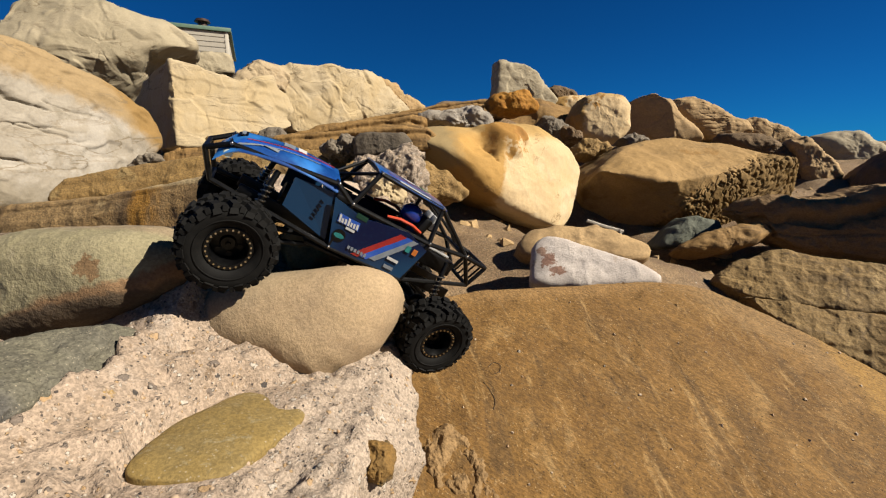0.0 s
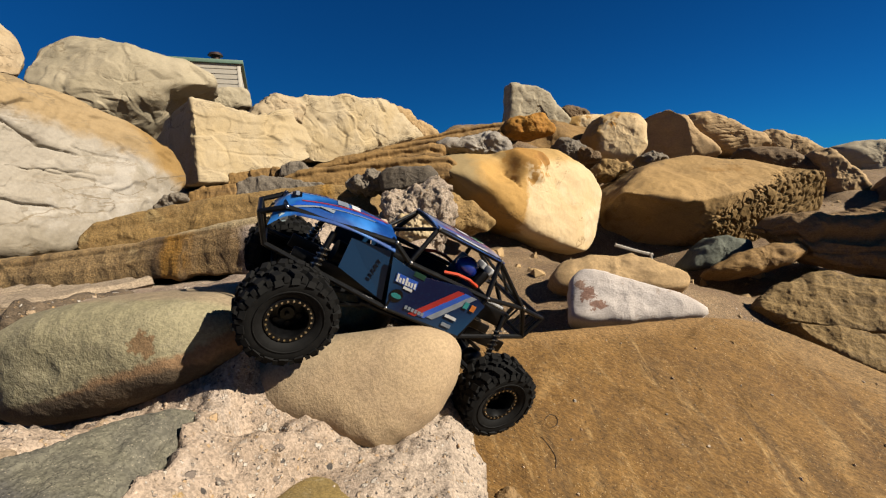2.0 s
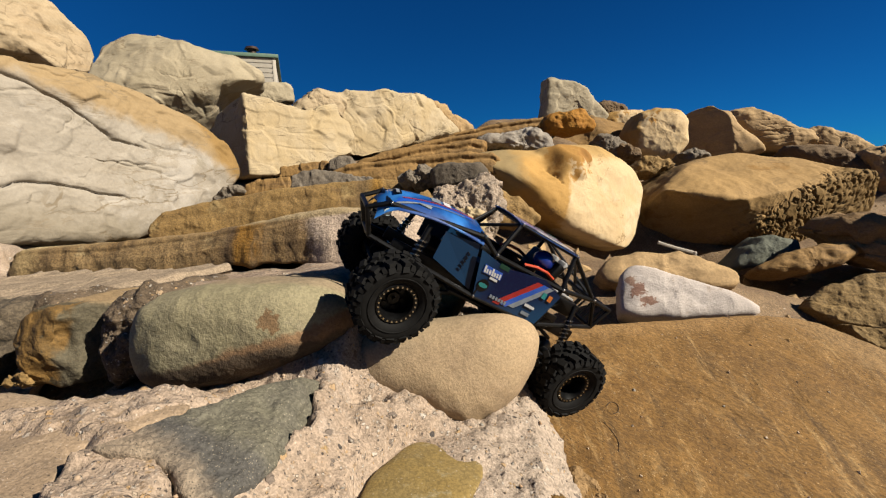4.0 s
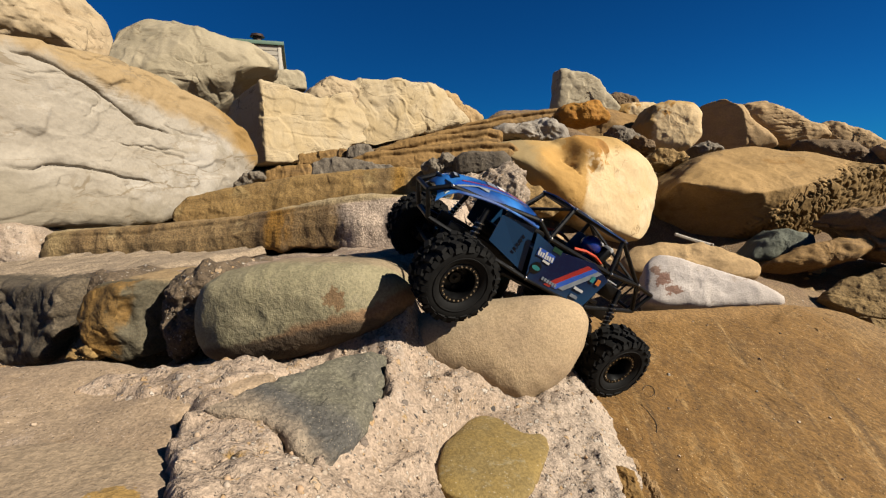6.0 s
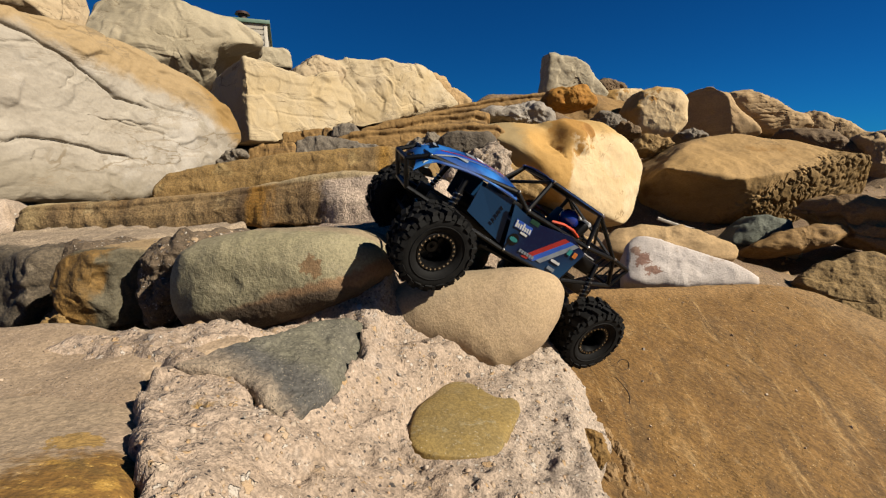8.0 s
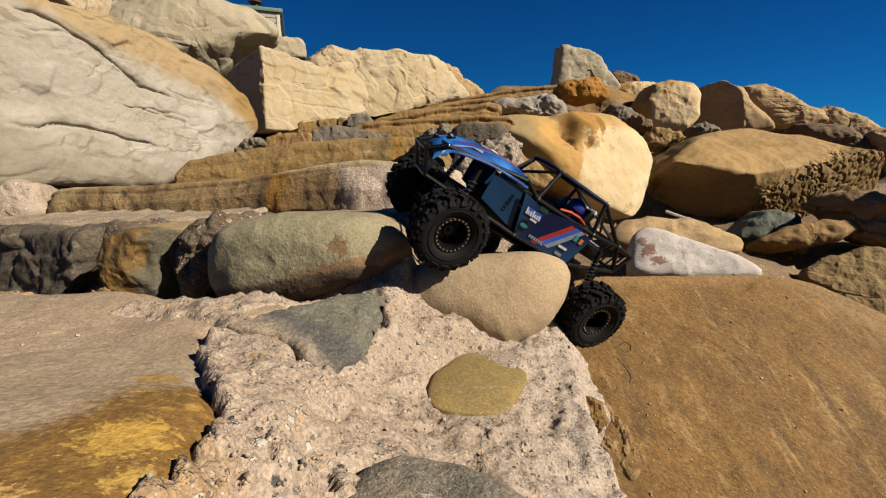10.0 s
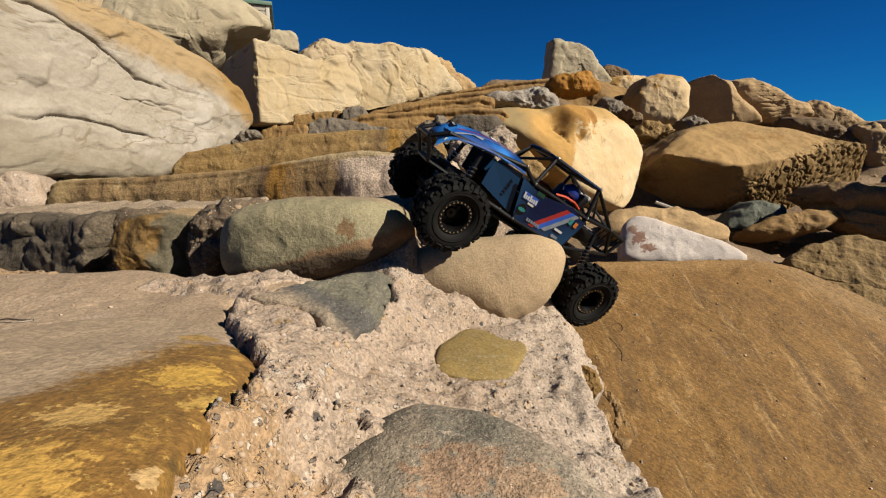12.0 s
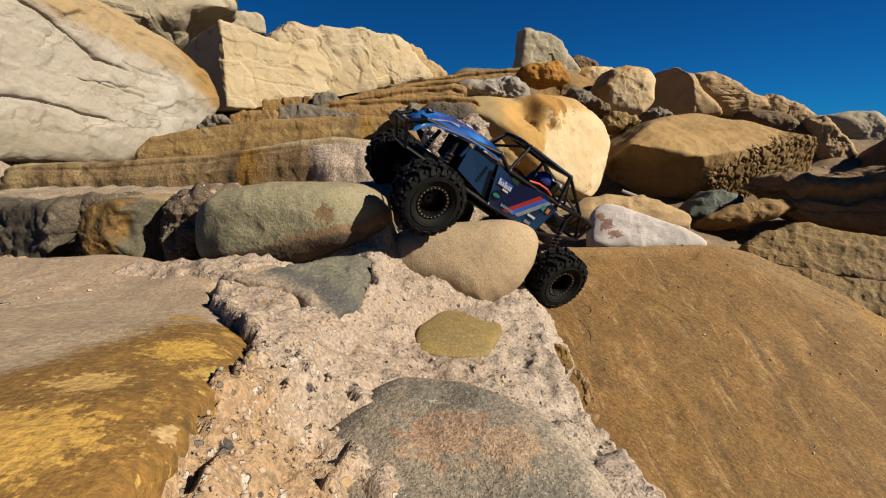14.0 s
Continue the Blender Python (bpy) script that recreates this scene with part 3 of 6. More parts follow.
def bed_relief(p, thick, high, lean, seed):
    """Stepped bedding: layers of uneven thickness that stand proud or back, with a thin gap between two."""
    wave = 0.55 * value_noise(p * 1.7, seed + 1) + 0.18 * value_noise(p * 7.0, seed + 2)
    s = (p[:, 1] + lean * p[:, 0]) / thick + wave
    bed = np.floor(s)
    f = s - bed
    proud = hashed(bed, 0 * bed, 0 * bed, seed + 3)
    above = hashed(bed + 1, 0 * bed, 0 * bed, seed + 3)
    blend = step(0.80, 1.0, f)
    shown = step(-0.2, 0.4, value_noise(p * np.array([1.6, 6.0, 1.6]), seed + 4))
    gap = np.exp(-(((f - 0.93) / 0.075) ** 2))
    return high * ((proud * (1 - blend) + above * blend) * 0.6 - 0.8 * gap * shown)


def ledge(name, label, mat, at, face, outline, front=0.1, back=0.5, box=0.22, rough=0.006, beds=None, lip=None, flutes=0.0, chips=0.0, chip_size=0.05, cols=300, rows=64, seed=0, round_end=0.10, lean_back=0.0):
    """A long bed of rock: for each step along it a crisp profile between the outline's upper and lower edge, bulging to the front.
    lip: (distance below the upper edge, width, depth) of the groove under its cap; lean_back: how far the upper edge stands back."""
    poly = np.array(outline)
    lo, hi = poly[:, 0].min(), poly[:, 0].max()
    us = np.linspace(lo + 1e-4, hi - 1e-4, cols)
    top, low = np.full(cols, -9.0), np.full(cols, 9.0)
    for a, b in zip(poly, np.roll(poly, -1, 0)):
        if abs(b[0] - a[0]) < 1e-9:
            continue
        t = (us - a[0]) / (b[0] - a[0])
        v = np.where((t >= 0) & (t <= 1), a[1] + t * (b[1] - a[1]), np.nan)
        top, low = np.fmax(top, v), np.fmin(low, v)
    k = np.exp(-0.5 * (np.arange(-6, 7) / 2.0) ** 2)
    k /= k.sum()
    top, low = (np.convolve(np.pad(e, 6, mode="edge"), k, mode="valid") for e in (top, low))
    fi = np.linspace(math.pi / 2, -math.pi / 2, 400)
    pv, pw = np.sign(np.sin(fi)) * np.abs(np.sin(fi)) ** box, np.abs(np.cos(fi)) ** box
    high = float(np.median(top - low)) / 2
    run = np.concatenate([[0], np.cumsum(np.hypot(np.diff(pv) * high, np.diff(pw) * front))])
    at_run = np.linspace(0, run[-1], rows)
    pv, pw = np.interp(at_run, run, pv), np.interp(at_run, run, pw)
    rear = np.linspace(1, 0, 9)[:-1]
    pv = np.concatenate([np.ones(8), pv, -np.ones(8)])
    pw = np.concatenate([-rear * back / front, pw, -rear[::-1] * back / front])
    ends = round_end if isinstance(round_end, tuple) else (round_end, round_end)
    end = np.clip(np.minimum((us - lo) / ends[0], (hi - us) / ends[1]), 0, 1)
    end = np.sqrt(1 - (1 - end) ** 2)
    grid = np.empty((len(pv), cols, 3))
    grid[:, :, 0] = us
    grid[:, :, 1] = (top + low) / 2 + pv[:, None] * (top - low) / 2
    wide = np.where(pw[:, None] > 0, pw[:, None] * front * end - front * (1 - end), pw[:, None] * front)
    grid[:, :, 2] = wide - lean_back * np.clip(pv, 0, 1)[:, None] * (pw[:, None] > 0)
    nor = np.cross(np.gradient(grid, axis=1), np.gradient(grid, axis=0))
    nor /= np.maximum(np.linalg.norm(nor, axis=2, keepdims=True), 1e-9)
    if nor[len(pv) // 2, cols // 2, 2] < 0:
        nor = -nor
    p, nor = grid.reshape(-1, 3), nor.reshape(-1, 3)
    q = p + seed * 3.7
    h = rough * (fbm(q * 6, 6, seed, 0.5) + 0.5 * ridged(q * 14, 4, seed + 5))
    if beds:
        h = h + bed_relief(q, *beds, seed + 20)
    below = np.broadcast_to((1 - pv)[:, None] * (top - low) / 2, (len(pv), cols)).reshape(-1)
    face_on = np.broadcast_to((pw > 0.3)[:, None], (len(pv), cols)).reshape(-1)
    if lip:
        away, wide_l, deep = lip
        line = below - away * (1 + 0.4 * value_noise(q * np.array([3.0, 0, 0]), seed + 30)) - 0.15 * away * value_noise(q * np.array([11.0, 0, 0]), seed + 31)
        h = h - face_on * deep * (np.exp(-((line / wide_l) ** 2)) + 0.45 * step(0.0, wide_l, line))
    if flutes:
        h = h + face_on * flutes * step(0.15, 0.9, below / (2 * high)) * (value_noise(q * np.array([9.0, 2.5, 0]), seed + 35) + 0.5 * value_noise(q * np.array([23.0, 5.0, 0]), seed + 36))
    if chips:
        warp = q + 0.3 * chip_size * np.stack([value_noise(q / chip_size, seed + j) for j in (61, 62, 63)], 1)
        h = h + chips * (chipped(warp / chip_size, seed + 70) + 0.3 * chipped(warp / chip_size * 2.6, seed + 80))
    p = p + nor * h[:, None]
    i = (np.arange(len(pv) - 1)[:, None] * cols + np.arange(cols - 1)[None]).ravel()
    faces = np.stack([i, i + cols, i + cols + 1, i + 1], 1).tolist()
    sides = [list(range(0, len(pv) * cols, cols)), list(range(cols - 1, len(pv) * cols, cols))[::-1]]
    ob = new(name, mesh_of(name, p.tolist(), faces + sides, mat))
    u, v, n = axes_of(face)
    ob.matrix_world = Matrix.Translation(at) @ Matrix((u, v, n)).transposed().to_4x4()
    return tagged(ob, label, "rock")


# ---- ground and mortar
def ground_height(x, y):
    ys = [-400, -3, -0.5, 0.3, 0.7, 0.85, 1.4, 1.7, 2.2, 2.6, 3.4, 4.2, 5, 6, 7, 9, 400]
    left = np.interp(y, ys, [-2.0, -1.2, 0.35, 0.55, 0.60, 0.64, 0.68, 0.66, 0.76, 0.88, 1.02, 1.2, 1.35, 1.55, 1.75, 1.9, 1.9])
    mid = np.interp(y, ys, [-2.0, -1.2, -0.1, 0.0, 0.15, 0.25, 0.5, 0.55, 0.66, 0.68, 0.75, 1.15, 1.45, 1.72, 1.95, 2.0, 2.0])
    right = np.interp(y, ys, [-2.0, -1.2, -0.3, -0.1, 0.0, 0.05, 0.15, 0.2, 0.3, 0.38, 0.45, 0.8, 1.0, 1.25, 1.4, 1.5, 1.5])
    a, b = step(-0.55, 0.1, x), step(0.6, 1.6, x)
    z = left + (mid - left) * a
    return z + (right - mid) * b


def grid_mesh(name, xs, ys, height, mat):
    gx, gy = np.meshgrid(xs, ys)
    x, y = gx.ravel(), gy.ravel()
    z = height(x, y)
    nx, ny = len(xs), len(ys)
    i = (np.arange(ny - 1)[:, None] * nx + np.arange(nx - 1)[None]).ravel()
    faces = np.stack([i, i + 1, i + nx + 1, i + nx], 1).tolist()
    return mesh_of(name, np.stack([x, y, z], 1).tolist(), faces, mat)


def rough_ground(x, y):
    p = np.stack([x, y, 0 * x], 1)
    near = step(-2.45, -1.7, y) * step(8.95, 8.2, y) * step(-6.95, -6.2, x) * step(7.95, 7.2, x)
    hollow = 0.75 * np.exp(-(((x - 1.0) / 0.45) ** 2) - ((y - 3.2) / 0.42) ** 2)
    ramp_up = 0.11 * np.exp(-(((x - 1.32) / 0.34) ** 2) - ((y - 2.35) / 0.36) ** 2)
    return ground_height(x, y) - hollow + ramp_up + near * (0.05 * fbm(p * 2.5, 6, 5, 0.55))


far_x = np.concatenate([[-400, -150, -60, -25, -12], np.arange(-7, 8.01, 0.06), [12, 25, 60, 150, 400]])
far_y = np.concatenate([[-400, -150, -60, -25, -10, -5], np.arange(-2.5, 9.01, 0.06), [12, 25, 60, 150, 400]])
tagged(new("ground", grid_mesh("ground", far_x, far_y, rough_ground, EARTH)), "stony brown earth between the boulders", "ground", kind="structure")


def mortar_height(x, y):
    p = np.stack([x, y, 0 * x], 1)
    ridge = -0.37 + np.clip(0.35 * (y - 0.4), -0.04, 0.07)
    ridge = ridge - 0.035 * step(0.30, 0.40, y) * step(0.64, 0.54, y)
    z = 0.70 - 0.22 * (np.maximum(x, -0.42) + 0.2) + 0.035 * (1 - np.tanh((x - ridge) / 0.06))
    z = z + 0.22 * np.clip(0.33 - y, 0, 0.4)
    crack = np.interp(y, [-0.1, 0.044, 0.095, 0.127, 0.176, 0.214, 0.259, 0.322, 0.37, 0.45], [-0.418, -0.424, -0.428, -0.430, -0.440, -0.464, -0.497, -0.548, -0.568, -0.585]) + 0.006 * value_noise(p * 24, 16) + 0.004 * value_noise(p * 70, 21)
    z = z - 0.045 * step(0.0, -0.022, x - crack) * step(0.46, 0.36, y) - 0.05 * step(0.42, 0.68, y) * step(-0.55, -0.70, x) - 0.07 * step(0.62, 0.74, y) * step(-0.86, -0.98, x)
    z = z + 0.012 * fbm(p * 7, 4, 11) + 0.006 * ridged(p * 22, 4, 12) + 0.004 * fbm(p * 80, 3, 13) + 0.004 * chipped(p * 26, 17)
    z = z - 0.036 * step(0.48, 0.62, y) * step(0.73, 0.67, y) * step(-0.30, -0.37, x) * step(-0.60, -0.50, x)
    z = z - 0.020 * np.exp(-(((x + 0.072) / 0.020) ** 2) - ((y - 0.522) / 0.016) ** 2)
    z = z + step(0.26, 0.16, y) * step(-0.30, -0.36, x) * (0.012 * ridged(p * 34, 3, 28) + 0.010 * chipped(p * 42, 33))
    z = z - np.clip((-0.42 - x) * 0.4, 0, 0.055) * step(0.5, 0.66, y)
    for cx, cy, rx, ry, lean, hard, deep in ((-0.236, 0.522, 0.130, 0.084, 1.258, 0.06, 0.0), (-0.28, 0.10, 0.120, 0.085, 0.0, 0.06, 0.022)):
        c, s = math.cos(lean), math.sin(lean)
        du, dv = (x - cx) * c + (y - cy) * s, -(x - cx) * s + (y - cy) * c
        inside = step(1.0 + hard, 0.98, np.hypot(du / rx, dv / ry) + 0.06 * value_noise(p * 40, 19))
        z = z - inside * (deep if deep else np.maximum(z - 0.698, 0.0))
    wedge = np.full(len(x), 9.0)
    for ax, ay, bx, by in ((-0.575, 0.450, -0.430, 0.343), (-0.430, 0.343, -0.392, 0.520), (-0.392, 0.520, -0.425, 0.640), (-0.425, 0.640, -0.575, 0.450)):
        wedge = np.minimum(wedge, ((bx - ax) * (y - ay) - (by - ay) * (x - ax)) / math.hypot(bx - ax, by - ay))
    z = z - 0.034 * step(-0.010, 0.004, wedge + 0.004 * value_noise(p * 60, 29))
    seat = y - (0.628 + 0.35 * (x + 0.33)) + 0.006 * value_noise(p * 45, 27)
    z = z - (0.016 + 0.026 * step(-0.27, -0.33, x)) * step(-0.012, 0.012, seat) * step(-0.400, -0.375, x) * step(-0.12, -0.17, x)
    saddle = x + 0.395 - 0.28 * (y - 0.73)
    z = z + 0.050 * np.exp(-((saddle / 0.055) ** 2)) * step(0.68, 0.79, y) + 0.05 * step(0.80, 0.95, y) * np.exp(-((saddle / 0.08) ** 2))
    edge = np.interp(y, [0.24, 0.38, 0.44, 0.50, 0.53, 0.58, 0.63, 0.70, 0.77, 0.88], [-0.082, -0.082, -0.090, -0.092, -0.068, -0.033, -0.012, -0.026, -0.046, -0.045]) + 0.006 * value_noise(p * 6, 14) + 0.007 * value_noise(p * 19, 15) + 0.005 * ridged(p * 30, 3, 18)
    brim = 0.06 * value_noise(p * 3.1, 22) + 0.03 * value_noise(p * 9, 23)
    return z - 0.85 * np.clip(x + 0.085, 0.0, 0.10) - 0.42 * step(0.0, 0.05, x - edge) ** 0.8 - 0.75 * step(-0.40, -0.72, y + brim) - 0.75 * step(-1.08, -1.45, x + brim)


def crumbled(me):
    """Breaks up the steep free side of the mortar and undercuts it."""
    co = np.empty(len(me.vertices) * 3)
    me.vertices.foreach_get("co", co)
    co = co.reshape(-1, 3)
    side = step(-0.12, -0.02, co[:, 0])
    low = step(0.66, 0.50, co[:, 2])
    co[:, 0] += side * (0.014 * fbm(co * 13, 4, 24) + 0.008 * chipped(co * 34, 25) - 0.05 * low)
    co[:, 1] += side * 0.010 * fbm(co * 17, 3, 26)
    me.vertices.foreach_set("co", co.ravel())
    me.update()
    return me


tagged(new("mortar_bed", crumbled(grid_mesh("mortar_bed", np.arange(-1.5, 0.06, 0.0045), np.arange(-0.75, 1.06, 0.0055), mortar_height, MORTAR))),
       "rough pinkish pebbly mortar bed holding the stones", "mortar", kind="structure")

# ---- boulders and stones
rock("boulder", "large pale cream sandstone boulder with cracks and a tan band", PALE_BANDED, (-2.174, 2.167, 1.232), (72, 6),
     [(-0.697, 0.454), (-0.430, 0.409), (-0.215, 0.427), (-0.003, 0.410), (0.122, 0.414), (0.303, 0.405), (0.437, 0.362), (0.578, 0.274), (0.747, 0.232), (0.880, 0.136), (0.959, 0.062), (1.003, -0.059), (0.892, -0.148), (0.785, -0.222), (0.435, -0.363), (0.192, -0.410), (-0.107, -0.397), (-0.366, -0.395), (-0.825, -0.403)], front=0.1, back=0.9, box=0.35, rough=0.022, beds=(0.21, 0.004, 0.30), res=360, seed=1, chips=0.012, chip_size=0.22, cracks=0.01, grooves=((-0.34, 0.34, 0.3, 0.06, 0.007, 0.028), (-0.42, -0.1, 0.16, -0.24, 0.006, 0.022), (0.05, -0.02, 0.45, -0.12, 0.005, 0.01), (0.3, 0.12, 0.62, 0.0, 0.005, 0.012)))
rock("boulder", "pale yellow sandstone boulder high on the slope", PALE, (-3.072, 2.795, 2.139), (50, 0),
     [(-0.321, 0.518), (-0.098, 0.300), (0.127, 0.187), (0.222, 0.110), (0.387, -0.040), (0.433, -0.154), (0.375, -0.271), (0.226, -0.326), (0.075, -0.254), (-0.276, -0.259)], front=0.25, back=0.6, box=0.5, rough=0.01, seed=2, soft=1.5, res=180, beds=(0.14, 0.006, -0.5), chips=0.03, chip_size=0.5,
     cuts=[(0.45, 0.25, 0.85, 0.17), (-0.2, 0.7, 0.65, 0.3)])
rock("boulder", "large grey-cream sandstone boulder with an overhanging lower side", GREYPALE, (-2.919, 4.233, 1.970), (24, 5),
     [(-0.7, 0.073), (-0.658, 0.227), (-0.576, 0.393), (-0.372, 0.48), (-0.119, 0.454), (0.186, 0.374), (0.46, 0.298), (0.704, 0.173), (0.716, 0.078), (0.533, 0.009), (0.384, -0.048), (0.269, -0.196), (0.135, -0.352), (-0.01, -0.353), (-0.313, -0.304), (-0.588, -0.114)], front=0.3, back=0.8, box=0.55, rough=0.012, res=220, seed=3,
     cuts=[(-0.3, 0.5, 0.8, 0.36), (0.5, 0.35, 0.8, 0.50), (0.2, -0.75, 0.63, 0.28)], soft=1.5, round_cut=0.02, chips=0.035, chip_size=0.75, cracks=0.005)
rock("boulder", "angular cream sandstone block with a dark broken side", CREAM, (-1.794, 3.810, 1.492), (32, 4),
     [(-0.599, 0.081), (-0.5, 0.179), (-0.417, 0.253), (-0.256, 0.277), (-0.093, 0.234), (0.168, 0.187), (0.456, 0.295), (0.479, 0.177), (0.556, 0.141), (0.605, 0.012), (0.547, -0.048), (0.573, -0.132), (0.432, -0.153), (0.329, -0.251), (0.001, -0.325), (-0.403, -0.344), (-0.412, -0.207), (-0.463, -0.096), (-0.545, -0.005)], front=0.34, back=0.6, box=0.3, rough=0.006, res=240, seed=4,
     cuts=[(0.22, 0.1, 0.97, 0.14), (-0.93, 0.05, 0.36, 0.36)], soft=1.2, beds=(0.13, 0.006, 0.15), chips=0.020, chip_size=0.45, round_cut=0.012)
rock("boulder", "pale flat-topped boulder behind the angular block", GREYPALE, (-2.613, 5.239, 2.094), (30, 0),
     [(-0.389, -0.052), (-0.298, 0.060), (-0.039, 0.126), (0.258, 0.138), (0.305, 0.106), (0.338, -0.074), (0.063, -0.120), (-0.283, -0.118)], front=0.2, back=0.4, box=0.5, rough=0.012, seed=5, chips=0.01)
rock("boulder", "pinkish grey boulder wedged behind the angular block", PALE, (-1.887, 5.029, 1.919), (35, 0),
     [(-0.340, -0.079), (-0.219, 0.054), (-0.037, 0.185), (0.174, 0.151), (0.272, 0.062), (0.226, -0.118), (-0.024, -0.166)], front=0.15, back=0.5, box=0.6, rough=0.012, seed=6, chips=0.02, soft=1.5)
rock("boulder", "cream and tan boulder with jagged diagonal cracks", CREAM, (-1.191, 5.616, 1.820), (58, 0),
     [(-0.936, 0.152), (-0.619, 0.286), (0.062, 0.332), (0.489, 0.340), (0.747, 0.169), (1.107, -0.008), (1.217, -0.073), (0.483, -0.207), (-0.055, -0.326), (-0.650, -0.425), (-0.745, -0.187), (-0.829, 0.029)], front=0.22, back=0.8, box=0.4, rough=0.012, strata=0.0, res=260, soft=1.5, beds=(0.22, 0.008, 0.9), seed=7,
     cuts=[(-0.5, 0.1, 0.86, 0.22)], chips=0.03, chip_size=0.42, cracks=0.008)
rock("boulder", "orange-tipped tan boulder on the skyline", TAN, (-0.709, 6.847, 1.938), (50, 0),
     [(-0.410, 0.307), (-0.104, 0.220), (0.251, 0.074), (0.557, -0.060), (0.253, -0.190), (-0.218, -0.225), (-0.326, 0.067)], front=0.2, back=0.5, box=0.5, rough=0.03, seed=8, chips=0.03)
ledge("rock_ledge", "thin-bedded brown sandstone ledge below the skyline", BROWN, (-0.4, 4.3, 1.5), (10, 6),
      [(-0.655, -0.18), (-0.581, -0.129), (-0.357, -0.075), (-0.156, -0.036), (0.152, 0.004), (0.413, 0.048), (0.68, 0.092), (0.789, 0.067), (0.768, -0.09), (0.259, -0.138), (-0.606, -0.216)],
      front=0.12, back=0.7, box=0.22, rough=0.007, beds=(0.06, 0.010, -0.15), lip=(0.05, 0.012, 0.022), chips=0.005, chip_size=0.10, cols=260, rows=60, seed=9, round_end=0.06, lean_back=0.02)
ledge("rock_ledge", "weathered brown ledge along the skyline", BROWN, (0.0, 5.2, 1.72), (10, 6),
      [(-0.732, -0.23), (-0.582, -0.171), (-0.48, -0.125), (-0.249, -0.079), (0.123, -0.012), (0.568, 0.048), (0.764, 0.035), (0.706, -0.136), (0.128, -0.188), (-0.672, -0.262)],
      front=0.12, back=0.7, box=0.22, rough=0.007, beds=(0.06, 0.010, -0.15), lip=(0.05, 0.012, 0.022), chips=0.005, chip_size=0.10, cols=260, rows=60, seed=91, round_end=0.06, lean_back=0.02)
ledge("rock_ledge", "brown bedded sandstone ledge with an overhanging lip", BROWN, (-0.45, 3.55, 1.33), (10, 6),
      [(-0.68, -0.118), (-0.591, -0.07), (-0.477, -0.033), (-0.395, -0.017), (-0.229, 0.015), (-0.018, 0.033), (0.197, 0.052), (0.328, 0.042), (0.331, -0.083), (-0.017, -0.114), (-0.641, -0.156)],
      front=0.12, back=0.7, box=0.22, rough=0.007, beds=(0.06, 0.010, -0.15), lip=(0.05, 0.012, 0.022), chips=0.005, chip_size=0.10, cols=260, rows=60, seed=10, round_end=0.06, lean_back=0.02)
ledge("rock_ledge", "tan bedded sandstone ledge under the grey stones", BROWN, (-0.445, 3.0, 1.2), (8, 6),
      [(-0.716, -0.098), (-0.663, -0.048), (-0.56, -0.009), (-0.35, 0.013), (-0.173, 0.031), (0.007, 0.046), (0.19, 0.057), (0.339, 0.049), (0.416, -0.005), (0.381, -0.096), (-0.009, -0.121), (-0.208, -0.142), (-0.527, -0.153), (-0.706, -0.138)],
      front=0.12, back=0.7, box=0.22, rough=0.007, beds=(0.06, 0.008, -0.12), lip=(0.045, 0.010, 0.018), chips=0.005, chip_size=0.10, cols=260, rows=60, seed=11, round_end=0.06, lean_back=0.02)
rock("stone", "pale grey angular stone with a light dusty face", PALEGREY, (0.128, 3.765, 1.379), (10, 5),
     [(-0.346, 0.021), (-0.189, 0.075), (0.083, 0.106), (0.185, 0.050), (0.307, -0.049), (0.201, -0.125), (0.132, -0.095), (-0.098, -0.053), (-0.323, -0.030)], front=0.14, back=0.3, box=0.4, rough=0.03, seed=12, chips=0.012)
ledge("rock_ledge", "long yellow-brown sandstone ledge with a crisp upper edge", OCHRE, (-1.117, 2.347, 0.988), (7, 8),
      [(-0.760, -0.140), (-0.710, -0.085), (-0.660, -0.040), (-0.590, -0.015), (-0.427, 0.012), (-0.290, 0.038), (-0.152, 0.064), (-0.012, 0.079), (0.129, 0.090), (0.273, 0.101), (0.418, 0.112), (0.536, 0.102), (0.640, 0.078), (0.692, 0.042), (0.712, -0.031), (0.690, -0.090), (0.271, -0.10), (-0.296, -0.16), (-0.662, -0.19)],
      front=0.10, back=0.5, box=0.20, rough=0.005, lip=(0.05, 0.012, 0.004), flutes=0.008, chips=0.004, chip_size=0.05, cols=340, round_end=(0.05, 0.20), seed=13, lean_back=0.02)
ledge("stone", "flat blue-grey stone lying on the ledge", GREY, (-1.08, 2.635, 1.12), (5, 20),
      [(-0.182, -0.044), (-0.156, 0.007), (-0.078, 0.027), (0.016, 0.034), (0.097, 0.014), (0.193, -0.009), (0.306, -0.025), (0.275, -0.064), (0.052, -0.086), (-0.168, -0.094)],
      front=0.08, back=0.25, box=0.3, rough=0.006, chips=0.008, chip_size=0.05, cols=110, rows=30, seed=14, round_end=0.03)
ledge("stone", "flat brown stone lying on the ledge", BROWN, (-1.446, 2.739, 1.096), (5, 20),
      [(-0.144, -0.032), (-0.048, 0.003), (0.141, 0.021), (0.162, -0.024), (0.151, -0.08), (0.021, -0.099), (-0.134, -0.104)],
      front=0.08, back=0.25, box=0.3, rough=0.006, chips=0.008, chip_size=0.05, cols=110, rows=30, seed=15, round_end=0.03)
